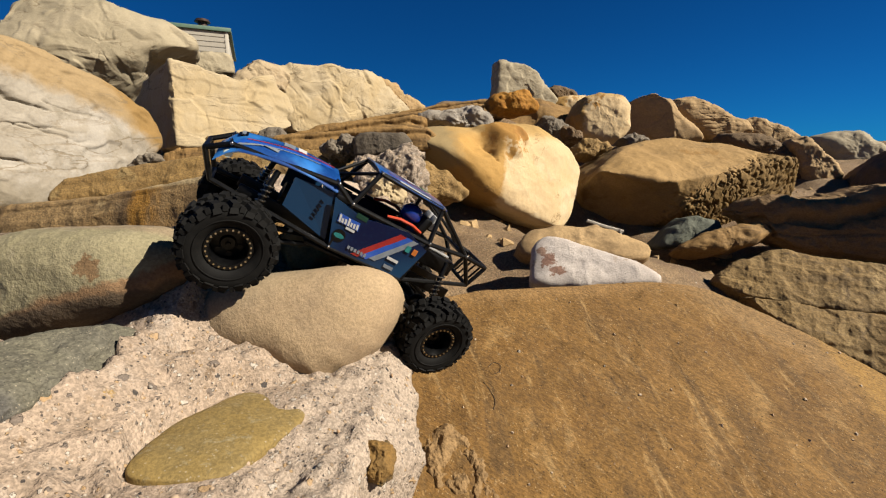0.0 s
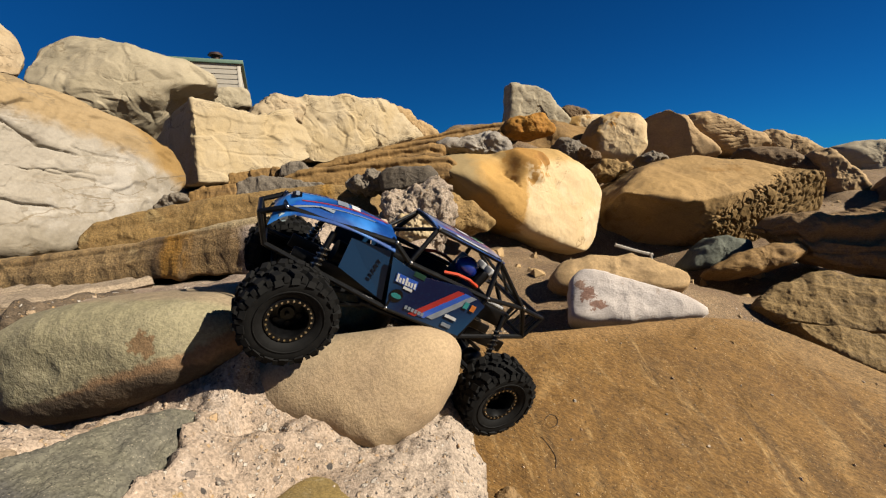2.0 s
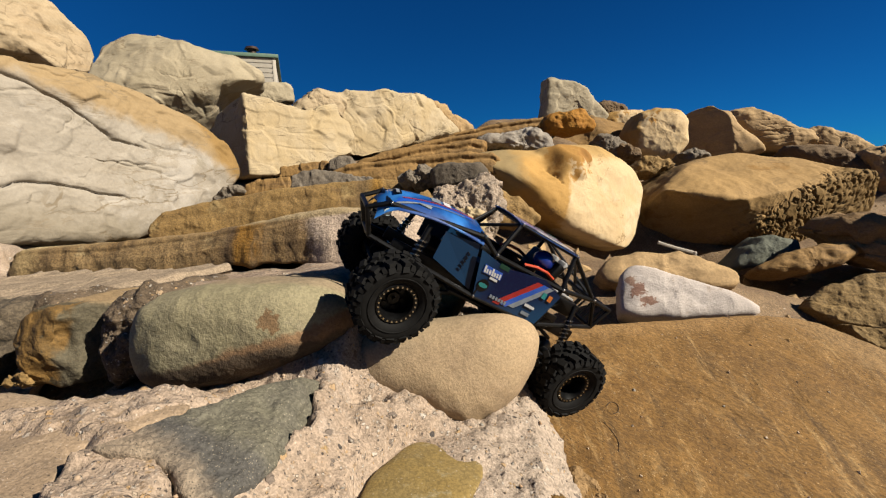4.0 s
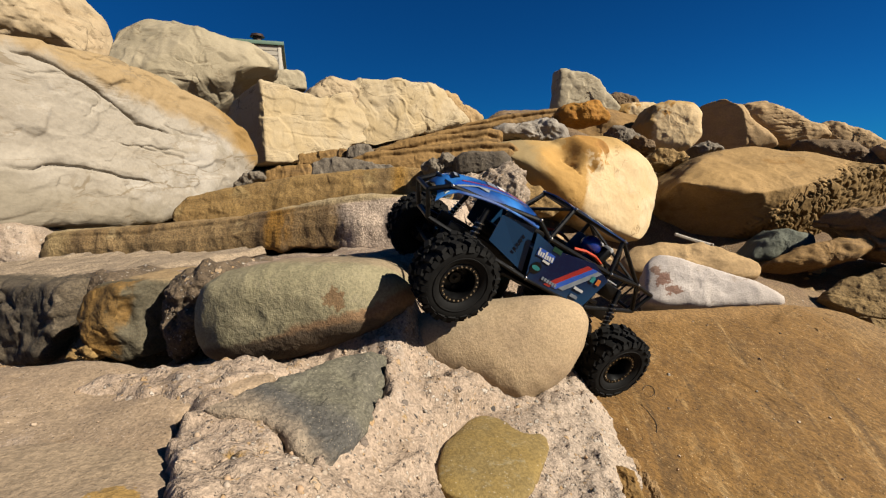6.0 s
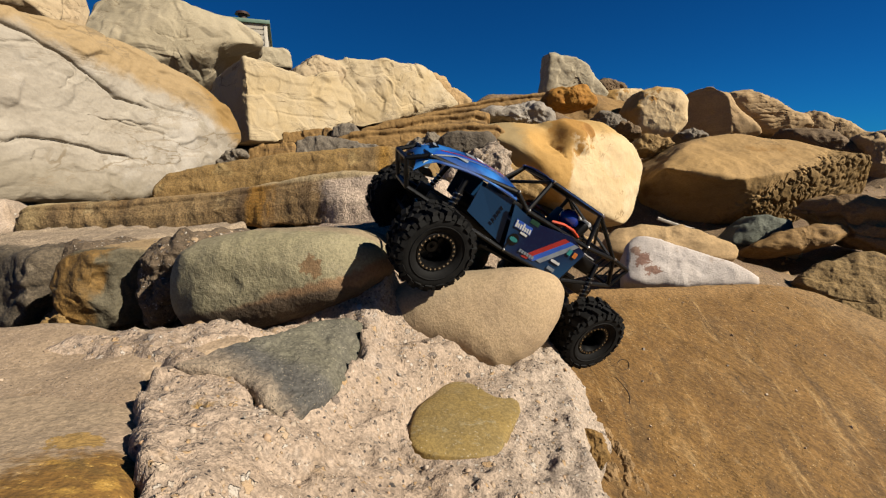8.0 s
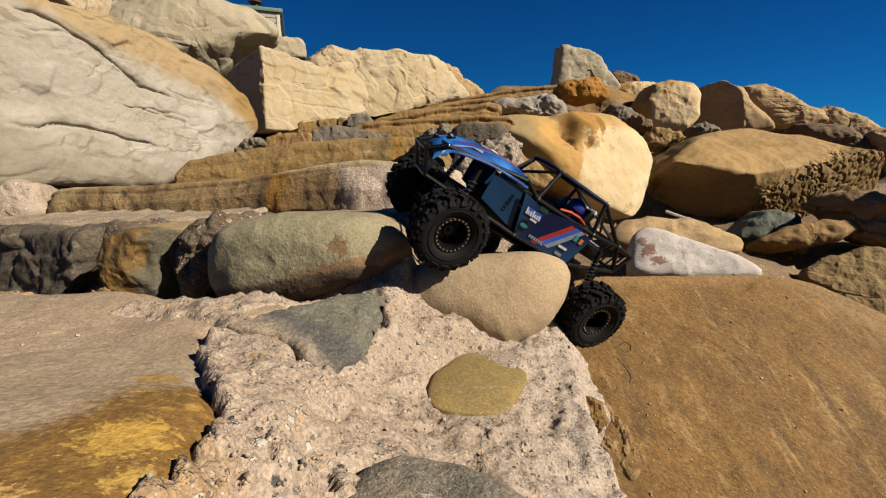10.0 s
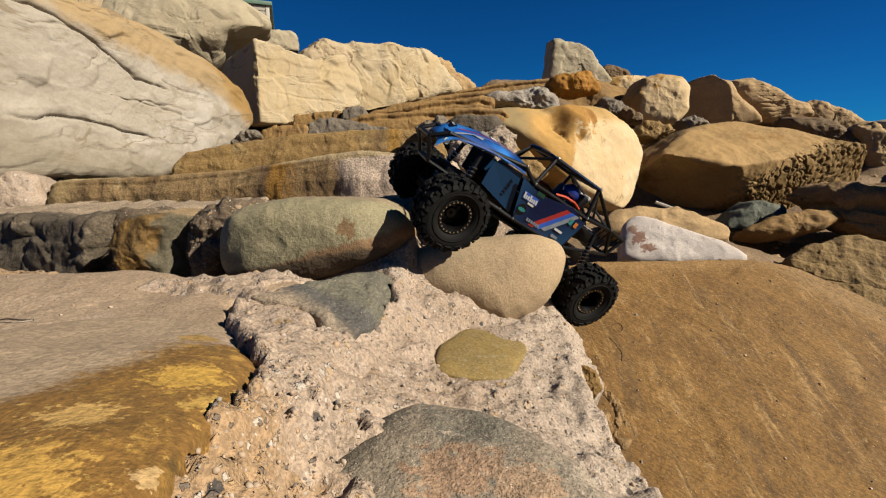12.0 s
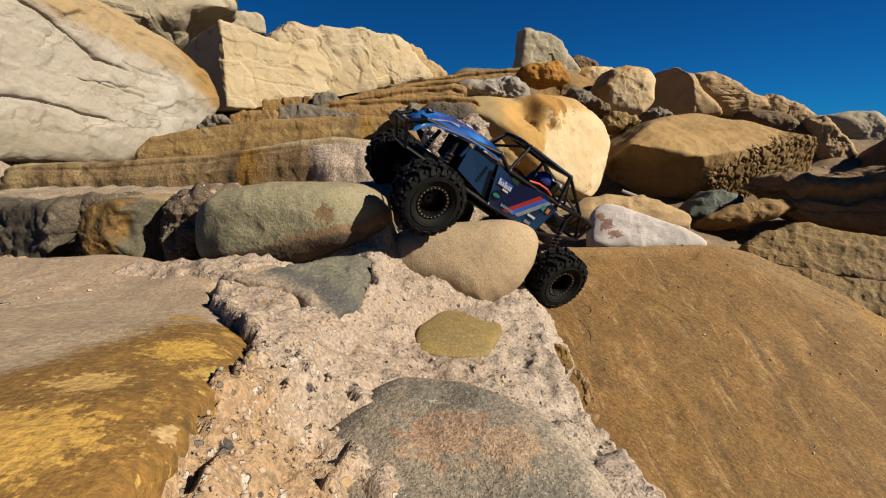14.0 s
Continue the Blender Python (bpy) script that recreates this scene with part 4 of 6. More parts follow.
ledge("stone", "small grey-brown rubble stone on the ledge", BROWN, (-1.263, 3.099, 1.221), (5, 20),
      [(-0.259, -0.099), (-0.239, -0.04), (-0.128, -0.024), (0.036, -0.005), (0.096, -0.026), (0.084, -0.101), (-0.106, -0.116), (-0.243, -0.129)],
      front=0.08, back=0.25, box=0.3, rough=0.006, chips=0.008, chip_size=0.05, cols=110, rows=30, seed=16, round_end=0.03)
ledge("stone", "small pale grey rubble block behind the flat stones", GREY, (-1.10, 3.05, 1.235), (5, 20),
      [(-0.082, -0.071), (-0.063, -0.009), (-0.005, 0.017), (0.068, 0.016), (0.106, -0.009), (0.108, -0.079), (-0.002, -0.099)],
      front=0.06, back=0.2, box=0.35, rough=0.006, chips=0.008, chip_size=0.05, cols=70, rows=26, seed=161, round_end=0.03)
rock("stone", "smooth dark grey cobble set in rubble mortar", DARKGREY, (-0.274, 2.157, 1.114), (5, 6),
     [(-0.132, 0.021), (-0.094, 0.054), (0.098, 0.054), (0.138, 0.017), (0.135, -0.039), (0.033, -0.050), (-0.119, -0.059)], front=0.07, back=0.15, box=0.36, rough=0.006, seed=17)
rock("stone", "dark rough rubble stone beside the grey cobble", GREY, (-0.472, 2.216, 1.104), (5, 10),
     [(-0.095, -0.000), (-0.039, 0.035), (0.060, 0.049), (0.081, -0.021), (0.019, -0.045), (-0.080, -0.028)], front=0.06, back=0.15, box=0.6, rough=0.012, seed=18, chips=0.012)
rock("stone", "dark rough rubble stone in the gap below the boulders", GREY, (-1.643, 2.622, 1.035), (5, 10),
     [(-0.103, -0.040), (-0.019, 0.039), (0.065, 0.055), (0.106, 0.016), (0.032, -0.020), (-0.069, -0.063)], front=0.06, back=0.15, box=0.6, rough=0.012, seed=181)
ledge("rock_ledge", "long brown water-stained sandstone ledge with a pale pinkish end", STAINED_LITLIP, (-1.399, 1.717, 0.829), (-5, 4),
      [(-0.760, -0.090), (-0.732, -0.050), (-0.696, -0.010), (-0.625, 0.012), (-0.426, 0.026), (-0.183, 0.044), (0.054, 0.068), (0.170, 0.081), (0.285, 0.098), (0.398, 0.116), (0.510, 0.137), (0.620, 0.156), (0.700, 0.166), (0.815, 0.162), (0.943, 0.152), (1.030, 0.142), (1.058, 0.085), (1.066, 0.040), (1.020, -0.03), (0.773, -0.055), (0.507, -0.040), (0.325, -0.045), (0.045, -0.080), (-0.194, -0.104), (-0.440, -0.130), (-0.740, -0.150)],
      front=0.10, back=0.6, box=0.20, rough=0.004, lip=(0.026, 0.005, 0.005), flutes=0.013, chips=0.0025, chip_size=0.05, cols=420, rows=70, seed=19, round_end=(0.14, 0.34), lean_back=0.03)
rock("boulder", "pale pinkish mortar lump at the ledge's end", RUBBLEPALE, (-2.288, 1.706, 0.775), (20, 10),
     [(-0.2, 0.112), (-0.094, 0.108), (0.059, 0.1), (0.147, 0.078), (0.165, 0.0), (0.222, -0.041), (0.215, -0.11), (-0.107, -0.15), (-0.25, -0.15)], front=0.1, back=0.4, box=0.5, rough=0.012, chips=0.008, res=150, seed=21)
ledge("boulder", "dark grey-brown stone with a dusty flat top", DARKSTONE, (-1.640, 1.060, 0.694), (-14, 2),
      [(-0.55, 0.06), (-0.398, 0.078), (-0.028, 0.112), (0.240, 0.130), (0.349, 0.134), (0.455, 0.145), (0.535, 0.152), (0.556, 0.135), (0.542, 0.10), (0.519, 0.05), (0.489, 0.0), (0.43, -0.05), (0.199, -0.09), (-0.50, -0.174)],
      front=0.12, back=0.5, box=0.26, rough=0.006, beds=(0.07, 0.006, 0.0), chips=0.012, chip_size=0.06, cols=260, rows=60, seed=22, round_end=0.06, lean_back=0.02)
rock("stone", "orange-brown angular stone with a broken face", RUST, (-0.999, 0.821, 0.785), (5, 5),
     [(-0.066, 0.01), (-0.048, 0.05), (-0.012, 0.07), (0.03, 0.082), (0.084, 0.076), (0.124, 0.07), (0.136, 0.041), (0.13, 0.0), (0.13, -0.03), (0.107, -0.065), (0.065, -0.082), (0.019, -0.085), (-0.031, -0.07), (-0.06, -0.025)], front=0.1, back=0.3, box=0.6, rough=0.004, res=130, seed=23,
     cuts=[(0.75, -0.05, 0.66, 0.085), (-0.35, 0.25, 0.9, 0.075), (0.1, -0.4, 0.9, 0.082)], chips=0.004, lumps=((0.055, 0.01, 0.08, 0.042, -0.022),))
rock("rubble_lump", "rough lump of pebbly mortar between stones", DARKRUBBLE, (-0.864, 0.830, 0.803), (5, 5),
     [(-0.012, 0.05), (0.012, 0.072), (0.052, 0.082), (0.098, 0.082), (0.104, 0.055), (0.083, 0.012), (0.06, -0.03), (0.036, -0.085), (-0.003, -0.115), (-0.03, -0.09), (-0.026, -0.023), (-0.022, 0.014)], front=0.08, back=0.3, box=0.6, rough=0.012, res=130, seed=24, chips=0.008)
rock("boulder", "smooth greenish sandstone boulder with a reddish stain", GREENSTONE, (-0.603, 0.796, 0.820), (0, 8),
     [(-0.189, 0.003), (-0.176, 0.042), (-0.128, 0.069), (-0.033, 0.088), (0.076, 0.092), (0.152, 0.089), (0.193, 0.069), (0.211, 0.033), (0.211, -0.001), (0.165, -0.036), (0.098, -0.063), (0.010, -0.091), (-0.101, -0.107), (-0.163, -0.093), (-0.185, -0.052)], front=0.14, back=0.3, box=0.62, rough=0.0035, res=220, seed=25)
rock("stone", "small orange chip of stone", OCHRE, (-1.039, 0.752, 0.722), (0, 10),
     [(-0.026, -0.004), (-0.010, 0.013), (0.013, 0.013), (0.025, -0.000), (0.002, -0.016)], front=0.015, back=0.03, box=0.7, rough=0.01, res=40, seed=26)
rock("stone", "grey-green stone standing behind the tan boulder", GREENSTONE, (-0.270, 1.005, 0.840), (5, 8),
     [(-0.065, -0.050), (-0.055, 0.043), (-0.031, 0.072), (0.015, 0.073), (0.049, 0.050), (0.070, -0.010), (0.045, -0.062), (-0.002, -0.071)], front=0.07, back=0.2, box=0.5, rough=0.006, seed=27)
rock("stone", "small brown stone behind the green boulder", BROWN, (-0.366, 1.118, 0.843), (5, 8),
     [(-0.047, -0.026), (-0.042, 0.014), (-0.012, 0.038), (0.028, 0.031), (0.053, -0.000), (0.021, -0.036)], front=0.04, back=0.1, box=0.6, rough=0.02, seed=28)
rock("boulder", "smooth rounded tan sandstone boulder set in mortar", TANSMOOTH, (-0.239, 0.830, 0.736), (0, 22),
     [(-0.2, 0.001), (-0.188, 0.036), (-0.14, 0.058), (-0.055, 0.078), (0.045, 0.09), (0.115, 0.091), (0.16, 0.076), (0.176, 0.049), (0.164, -0.004), (0.136, -0.05), (0.096, -0.088), (0.05, -0.112), (0.0, -0.104), (-0.054, -0.083), (-0.108, -0.073), (-0.155, -0.06), (-0.188, -0.035)], front=0.125, back=0.2, box=0.68, rough=0.0016, res=220, seed=29)
rock("stone", "wedge-shaped grey-green stone embedded flush in mortar", GREYGREEN, (-0.451, 0.463, 0.785), (86, 75),
     [(-0.097, 0.106), (-0.051, 0.091), (0.002, 0.069), (0.083, 0.038), (0.151, -0.006), (0.166, -0.026), (0.067, -0.052), (-0.052, -0.057), (-0.124, -0.042), (-0.122, -0.027), (-0.096, 0.006), (-0.083, 0.041), (-0.088, 0.072)], front=0.024, back=0.1, box=0.26, rough=0.004, res=200, seed=30, chips=0.005, cuts=[(0.1, -0.55, 0.83, 0.036)], soft=1.2, ragged=0.02)
rock("stone", "flat olive-yellow oval stone embedded in mortar", OLIVE, (-0.246, 0.531, 0.694), (-50, 95),
     [(0.040, -0.120), (-0.003, -0.093), (-0.040, -0.060), (-0.060, -0.025), (-0.084, 0.015), (-0.088, 0.054), (-0.077, 0.091), (-0.048, 0.109), (-0.003, 0.098), (0.034, 0.070), (0.063, 0.018), (0.096, -0.033), (0.073, -0.079)], front=0.010, back=0.08, box=0.7, soft=7.0, rough=0.0015, res=130, seed=31)
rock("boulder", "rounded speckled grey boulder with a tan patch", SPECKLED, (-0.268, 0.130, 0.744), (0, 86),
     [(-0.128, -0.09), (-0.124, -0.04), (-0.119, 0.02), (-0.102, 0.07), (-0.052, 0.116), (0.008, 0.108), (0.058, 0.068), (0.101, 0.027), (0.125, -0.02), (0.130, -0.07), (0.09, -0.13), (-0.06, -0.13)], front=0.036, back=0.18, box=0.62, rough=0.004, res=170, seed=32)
rock("boulder", "smooth yellow sandstone boulder with an orange-stained hollow", YELLOW, (0.431, 3.469, 0.978), (22, 8),
     [(-0.796, 0.256), (-0.592, 0.330), (-0.164, 0.305), (-0.024, 0.355), (0.213, 0.346), (0.317, 0.235), (0.507, 0.162), (0.638, 0.032), (0.597, -0.153), (0.535, -0.327), (0.400, -0.444), (0.176, -0.391), (-0.195, -0.285), (-0.410, -0.167), (-0.570, -0.008), (-0.716, 0.144)], front=0.5, back=0.6, box=0.5, rough=0.016, res=220, seed=34,
     cuts=[(0.34, 0, 0.94, 0.328), (0, 0.7, 0.7, 0.36)], round_cut=0.12, lumps=((-0.140, 0.230, 0.300, 0.19, 0.075), (-0.050, 0.205, 0.370, 0.07, -0.060), (-0.330, 0.160, 0.370, 0.16, -0.050)), grooves=((-0.29, 0.18, -0.24, 0.03, 0.010, 0.025),))
rock("stone", "dark yellow stone in front of the yellow boulder", OCHRE, (-0.054, 2.435, 0.929), (20, 10),
     [(-0.139, 0.051), (-0.116, 0.102), (-0.064, 0.117), (0.080, 0.050), (0.175, -0.055), (0.102, -0.098), (-0.096, -0.070)], front=0.12, back=0.2, box=0.6, rough=0.015, seed=35)
rock("stone", "small pale stone set in rubble mortar", CREAM, (-0.233, 1.935, 0.913), (5, 10),
     [(-0.080, -0.046), (-0.056, 0.043), (0.007, 0.062), (0.079, 0.034), (0.065, -0.037), (-0.003, -0.057)], front=0.05, back=0.1, box=0.6, rough=0.02, res=100, seed=36)
rock("boulder", "large yellow-brown boulder with a smooth top and a pitted end", PITTED, (2.009, 3.954, 0.841), (6, 8),
     [(-0.967, 0.027), (-0.907, 0.128), (-0.768, 0.211), (-0.581, 0.335), (-0.346, 0.423), (-0.013, 0.466), (0.324, 0.417), (0.618, 0.303), (0.915, 0.145), (0.959, 0.004), (0.906, -0.169), (0.588, -0.347), (0.201, -0.439), (-0.137, -0.447), (-0.665, -0.296), (-0.927, -0.179)], front=0.72, back=0.8, box=0.42, rough=0.025, res=420, pit_size=22.0, soft=2.0, seed=37,
     cuts=[(-0.3, -0.75, 0.6, 0.43), (0.3, -0.38, 0.85, 0.345), (0, 0.8, 0.6, 0.33)], round_cut=0.03, pits=(0.040, (0.7, -1.2, 0.2), 0.04))
rock("stone", "upright pale slab of sandstone on the skyline", GREYPALE, (1.009, 6.332, 2.019), (10, 2),
     [(-0.388, -0.143), (-0.358, 0.365), (-0.005, 0.319), (0.189, 0.220), (0.279, 0.075), (0.488, -0.106), (0.421, -0.307), (-0.058, -0.279)], front=0.12, back=0.25, box=0.3, rough=0.012, res=170, seed=38, chips=0.012, beds=(0.16, 0.005, -0.5), soft=1.5)
rock("stone", "rounded bright orange stone", ORANGE, (0.614, 4.399, 1.588), (5, 0),
     [(-0.245, 0.014), (-0.186, 0.083), (0.121, 0.114), (0.224, 0.026), (0.220, -0.073), (0.030, -0.113), (-0.206, -0.070)], front=0.16, back=0.2, box=0.6, rough=0.02, res=110, seed=39)
rock("stone", "flat dark brown stone behind the upright slab", DARKBROWN, (1.668, 7.019, 2.053), (5, 0),
     [(-0.243, 0.096), (-0.083, 0.143), (0.208, 0.045), (0.250, -0.087), (-0.107, -0.136)], front=0.2, back=0.3, box=0.5, rough=0.02, res=100, seed=40)
rock("boulder", "pale yellow boulder below the skyline", YELLOW, (1.763, 6.518, 1.789), (5, 5),
     [(-0.410, 0.042), (-0.299, 0.138), (0.041, 0.170), (0.347, 0.142), (0.358, -0.138), (-0.251, -0.178)], front=0.25, back=0.4, box=0.55, rough=0.02, res=110, seed=41)
rock("stone", "grey-brown rounded stone near the skyline", GREY, (1.025, 4.559, 1.377), (5, 5),
     [(-0.165, 0.039), (-0.097, 0.118), (0.076, 0.093), (0.143, 0.015), (0.126, -0.095), (0.029, -0.133), (-0.091, -0.065)], front=0.12, back=0.2, box=0.6, rough=0.02, res=100, seed=42)
rock("stone", "small olive-brown stone near the skyline", DARKBROWN, (1.162, 4.407, 1.323), (5, 5),
     [(-0.118, 0.056), (-0.004, 0.072), (0.102, 0.001), (0.115, -0.059), (-0.052, -0.060)], front=0.1, back=0.2, box=0.6, rough=0.02, res=80, seed=43)
rock("boulder", "pale yellow boulder pitted with holes", YELLOW, (1.663, 5.198, 1.531), (0, 5),
     [(-0.323, 0.026), (-0.213, 0.220), (-0.039, 0.271), (0.196, 0.229), (0.294, 0.135), (0.284, -0.111), (0.174, -0.253), (-0.013, -0.277), (-0.255, -0.182)], front=0.25, back=0.4, box=0.5, rough=0.012, res=150, seed=44, chips=0.006)
rock("boulder", "grey-brown boulder with a shaded flank", TAN, (2.564, 5.889, 1.543), (0, 8),
     [(-0.481, 0.237), (-0.252, 0.316), (-0.088, 0.336), (0.110, 0.281), (0.261, 0.080), (0.531, -0.195), (0.325, -0.255), (-0.068, -0.289), (-0.308, -0.248), (-0.278, 0.082)], front=0.3, back=0.5, box=0.5, rough=0.012, res=160, seed=45,
     cuts=[(-0.7, -0.1, 0.7, 0.14)], soft=1.6, round_cut=0.02, beds=(0.18, 0.005, 0.5), chips=0.02, chip_size=0.7)
rock("boulder", "tan sandstone boulder with a diagonal crack", TAN, (3.493, 6.546, 1.617), (-5, 10),
     [(-0.486, 0.151), (-0.440, 0.279), (-0.197, 0.327), (0.014, 0.226), (0.307, 0.028), (0.511, -0.018), (0.569, -0.159), (0.302, -0.268), (-0.041, -0.266), (-0.324, -0.077)], front=0.35, back=0.5, box=0.5, rough=0.012, strata=0.008, res=160, seed=46, soft=1.6, round_cut=0.02, beds=(0.18, 0.005, 0.5), chips=0.02, chip_size=0.7)
rock("boulder", "low tan boulder on the skyline", TAN, (4.529, 6.795, 1.455), (-8, 10),
     [(-0.412, 0.165), (-0.243, 0.263), (0.172, 0.110), (0.418, -0.061), (0.399, -0.260), (-0.021, -0.166), (-0.370, -0.023)], front=0.3, back=0.5, box=0.5, rough=0.012, res=160, seed=47, soft=1.6, round_cut=0.02, beds=(0.18, 0.005, 0.5), chips=0.02, chip_size=0.7)
rock("rock_ledge", "dark brown bedded ledge above the pitted boulder", DARKBROWN, (3.329, 4.946, 1.120), (-8, 15),
     [(-0.563, 0.225), (-0.227, 0.239), (0.074, 0.131), (0.278, -0.042), (0.392, -0.213), (0.323, -0.316), (0.168, -0.260), (-0.127, -0.014)], front=0.2, back=0.5, box=0.5, rough=0.03, strata=0.008, res=110, seed=48)
rock("boulder", "tan boulder with a wavy flank", TAN, (3.648, 4.814, 1.026), (-12, 10),
     [(-0.237, 0.246), (-0.076, 0.307), (0.132, 0.071), (0.267, -0.139), (0.093, -0.254), (-0.057, -0.273), (-0.141, -0.015)], front=0.3, back=0.5, box=0.5, rough=0.02, res=110, seed=49, chips=0.014)
rock("boulder", "grey-tan boulder in the distance", GREYPALE, (4.845, 5.800, 1.141), (-18, 10),
     [(-0.451, 0.209), (-0.190, 0.274), (0.065, 0.282), (0.311, 0.128), (0.396, -0.062), (0.125, -0.376), (-0.077, -0.282), (-0.290, -0.060)], front=0.4, back=0.6, box=0.5, rough=0.02, res=110, seed=50, chips=0.014)
rock("boulder", "dark shaded boulder at the edge of the slope", DARKBROWN, (4.038, 4.132, 0.913), (-25, 5),
     [(-0.403, -0.131), (-0.353, 0.073), (-0.192, 0.237), (0.101, 0.291), (0.332, 0.099), (0.365, -0.231), (-0.148, -0.225)], front=0.4, back=0.6, box=0.5, rough=0.03, res=110, seed=51)
rock("stone", "pale blue-grey cobble in a gap", GREY, (1.887, 4.794, 1.295), (5, 20),
     [(-0.169, 0.004), (-0.022, 0.063), (0.117, 0.034), (0.167, -0.024), (-0.062, -0.061)], front=0.08, back=0.15, box=0.6, rough=0.02, res=60, seed=52)
rock("stone", "flat olive stone in a gap", OCHRE, (1.227, 4.036, 1.173), (5, 15),
     [(-0.182, 0.007), (-0.083, 0.065), (0.157, 0.066), (0.227, 0.008), (0.007, -0.070), (-0.161, -0.080)], front=0.08, back=0.15, box=0.6, rough=0.02, res=80, seed=53)
rock("stone", "smooth green-grey rounded cobble in shade", GREENGREY, (1.640, 3.143, 0.586), (0, 12),
     [(-0.243, -0.107), (-0.145, 0.027), (-0.029, 0.097), (0.074, 0.116), (0.211, 0.074), (0.228, 0.009), (0.063, -0.068), (-0.129, -0.114)], front=0.12, back=0.2, box=0.65, rough=0.01, res=110, seed=54)
rock("stone", "flat brown stone beside the green-grey cobble", BROWN, (1.733, 2.849, 0.583), (-5, 25),
     [(-0.335, -0.080), (-0.141, 0.032), (0.066, 0.090), (0.232, 0.099), (0.283, 0.038), (0.149, -0.036), (-0.120, -0.094)], front=0.08, back=0.2, box=0.5, rough=0.012, res=110, seed=55)
ledge("rock_ledge", "brown bedded boulder with an overhanging shaded front", BROWNROUGH, (2.25, 2.85, 0.7), (-15, 4),
      [(-0.373, 0.039), (-0.308, 0.124), (-0.159, 0.152), (-0.026, 0.132), (0.144, 0.152), (0.327, 0.211), (0.619, 0.229), (0.664, -0.276), (0.341, -0.244), (0.172, -0.227), (-0.002, -0.206), (-0.122, -0.178), (-0.231, -0.119), (-0.298, -0.036)],
      front=0.14, back=0.4, box=0.45, rough=0.014, beds=(0.09, 0.010, -0.1), lip=(0.09, 0.03, 0.07), chips=0.010, chip_size=0.10, cols=260, rows=80, seed=56, round_end=0.15, lean_back=0.08)
ledge("rock_ledge", "brown layered slab with horizontal bedding", STRATA, (1.65, 2.15, 0.51), (-15, 45),
      [(-0.369, -0.05), (-0.264, 0.04), (-0.133, 0.106), (-0.021, 0.131), (0.101, 0.11), (0.231, 0.096), (0.491, 0.047), (0.408, -0.205), (0.256, -0.191), (0.034, -0.177), (-0.113, -0.156), (-0.223, -0.143), (-0.321, -0.097)],
      front=0.05, back=0.4, box=0.3, rough=0.010, beds=(0.06, 0.0065, 0.10), chips=0.003, chip_size=0.07, cols=240, rows=80, seed=57, round_end=0.05)
ledge("rock_ledge", "brown bedded slab under a thin dark joint", STRATA, (1.62, 2.00, 0.42), (-15, 45),
      [(-0.274, 0.021), (-0.141, -0.002), (0.003, -0.023), (0.221, -0.037), (0.37, -0.052), (0.26, -0.385), (0.047, -0.248), (-0.09, -0.16), (-0.199, -0.077)],
      front=0.05, back=0.4, box=0.3, rough=0.010, beds=(0.07, 0.0060, 0.12), chips=0.003, chip_size=0.07, cols=240, rows=60, seed=571, round_end=0.05)
rock("stone", "white quartz-like stone with a reddish end", WHITESTONE, (0.511, 1.672, 0.650), (-8, 35),
     [(-0.187, -0.073), (-0.181, 0.065), (-0.144, 0.121), (-0.073, 0.112), (0.014, 0.083), (0.189, 0.022), (0.257, -0.016), (0.274, -0.051), (0.122, -0.077), (-0.010, -0.085), (-0.105, -0.086)], front=0.05, back=0.15, box=0.4, rough=0.005, res=110, seed=58)
rock("stone", "flat orange-tan stone behind the white stone", TAN, (0.588, 1.979, 0.675), (0, 40),
     [(-0.285, 0.006), (-0.217, 0.064), (-0.103, 0.089), (0.068, 0.091), (0.200, 0.041), (0.301, -0.027), (0.263, -0.082), (0.034, -0.072), (-0.246, -0.063)], front=0.07, back=0.25, box=0.45, rough=0.008, res=110, seed=59)
rock("rock_slab", "broad sloping golden-brown sandstone slab", SLAB, (0.532, 1.004, 0.464), (14, 60),
     [(-0.66, 0.04), (-0.67, 0.12), (-0.68, 0.204), (-0.64, 0.33), (-0.48, 0.392), (-0.316, 0.408), (-0.22, 0.412), (-0.083, 0.41), (0.06, 0.402), (0.176, 0.394), (0.3, 0.374), (0.36, 0.35), (0.41, 0.308), (0.48, 0.24), (0.54, 0.17), (0.62, 0.07), (0.69, -0.04), (0.72, -0.14), (0.362, -0.4), (-0.137, -0.474), (-0.68, -0.407), (-0.66, -0.232), (-0.65, -0.101)], front=0.018, back=0.5, box=0.25, rough=0.006, res=360, seed=60, beds=(0.10, 0.0022, 0.9), chips=0.003, chip_size=0.2)
rock("stone", "lumpy brown weathered stone below the mortar edge", BROWNROUGH, (0.046, 0.826, 0.433), (10, 57),
     [(-0.075, 0.087), (-0.059, 0.108), (-0.012, 0.082), (0.028, 0.045), (0.046, 0.012), (0.048, -0.028), (0.064, -0.055), (0.062, -0.095), (0.012, -0.099), (-0.035, -0.06), (-0.059, -0.024), (-0.074, 0.03)], front=0.022, back=0.2, box=0.6, rough=0.014, res=170, seed=61, chips=0.005, chip_size=0.4, ragged=0.05, soft=1.6, pits=(0.014, (0.0, 0.0, 1.0), -0.1), pit_size=1.7)
rock("stone", "dark rough stone caught under the mortar edge", RUST, (-0.078, 0.536, 0.648), (-10, 30),
     [(-0.034, -0.020), (-0.028, 0.004), (-0.012, 0.022), (0.006, 0.024), (0.020, 0.014), (0.024, -0.006), (0.018, -0.022)], front=0.010, back=0.05, box=0.55, rough=0.004, res=110, seed=72, chips=0.003)
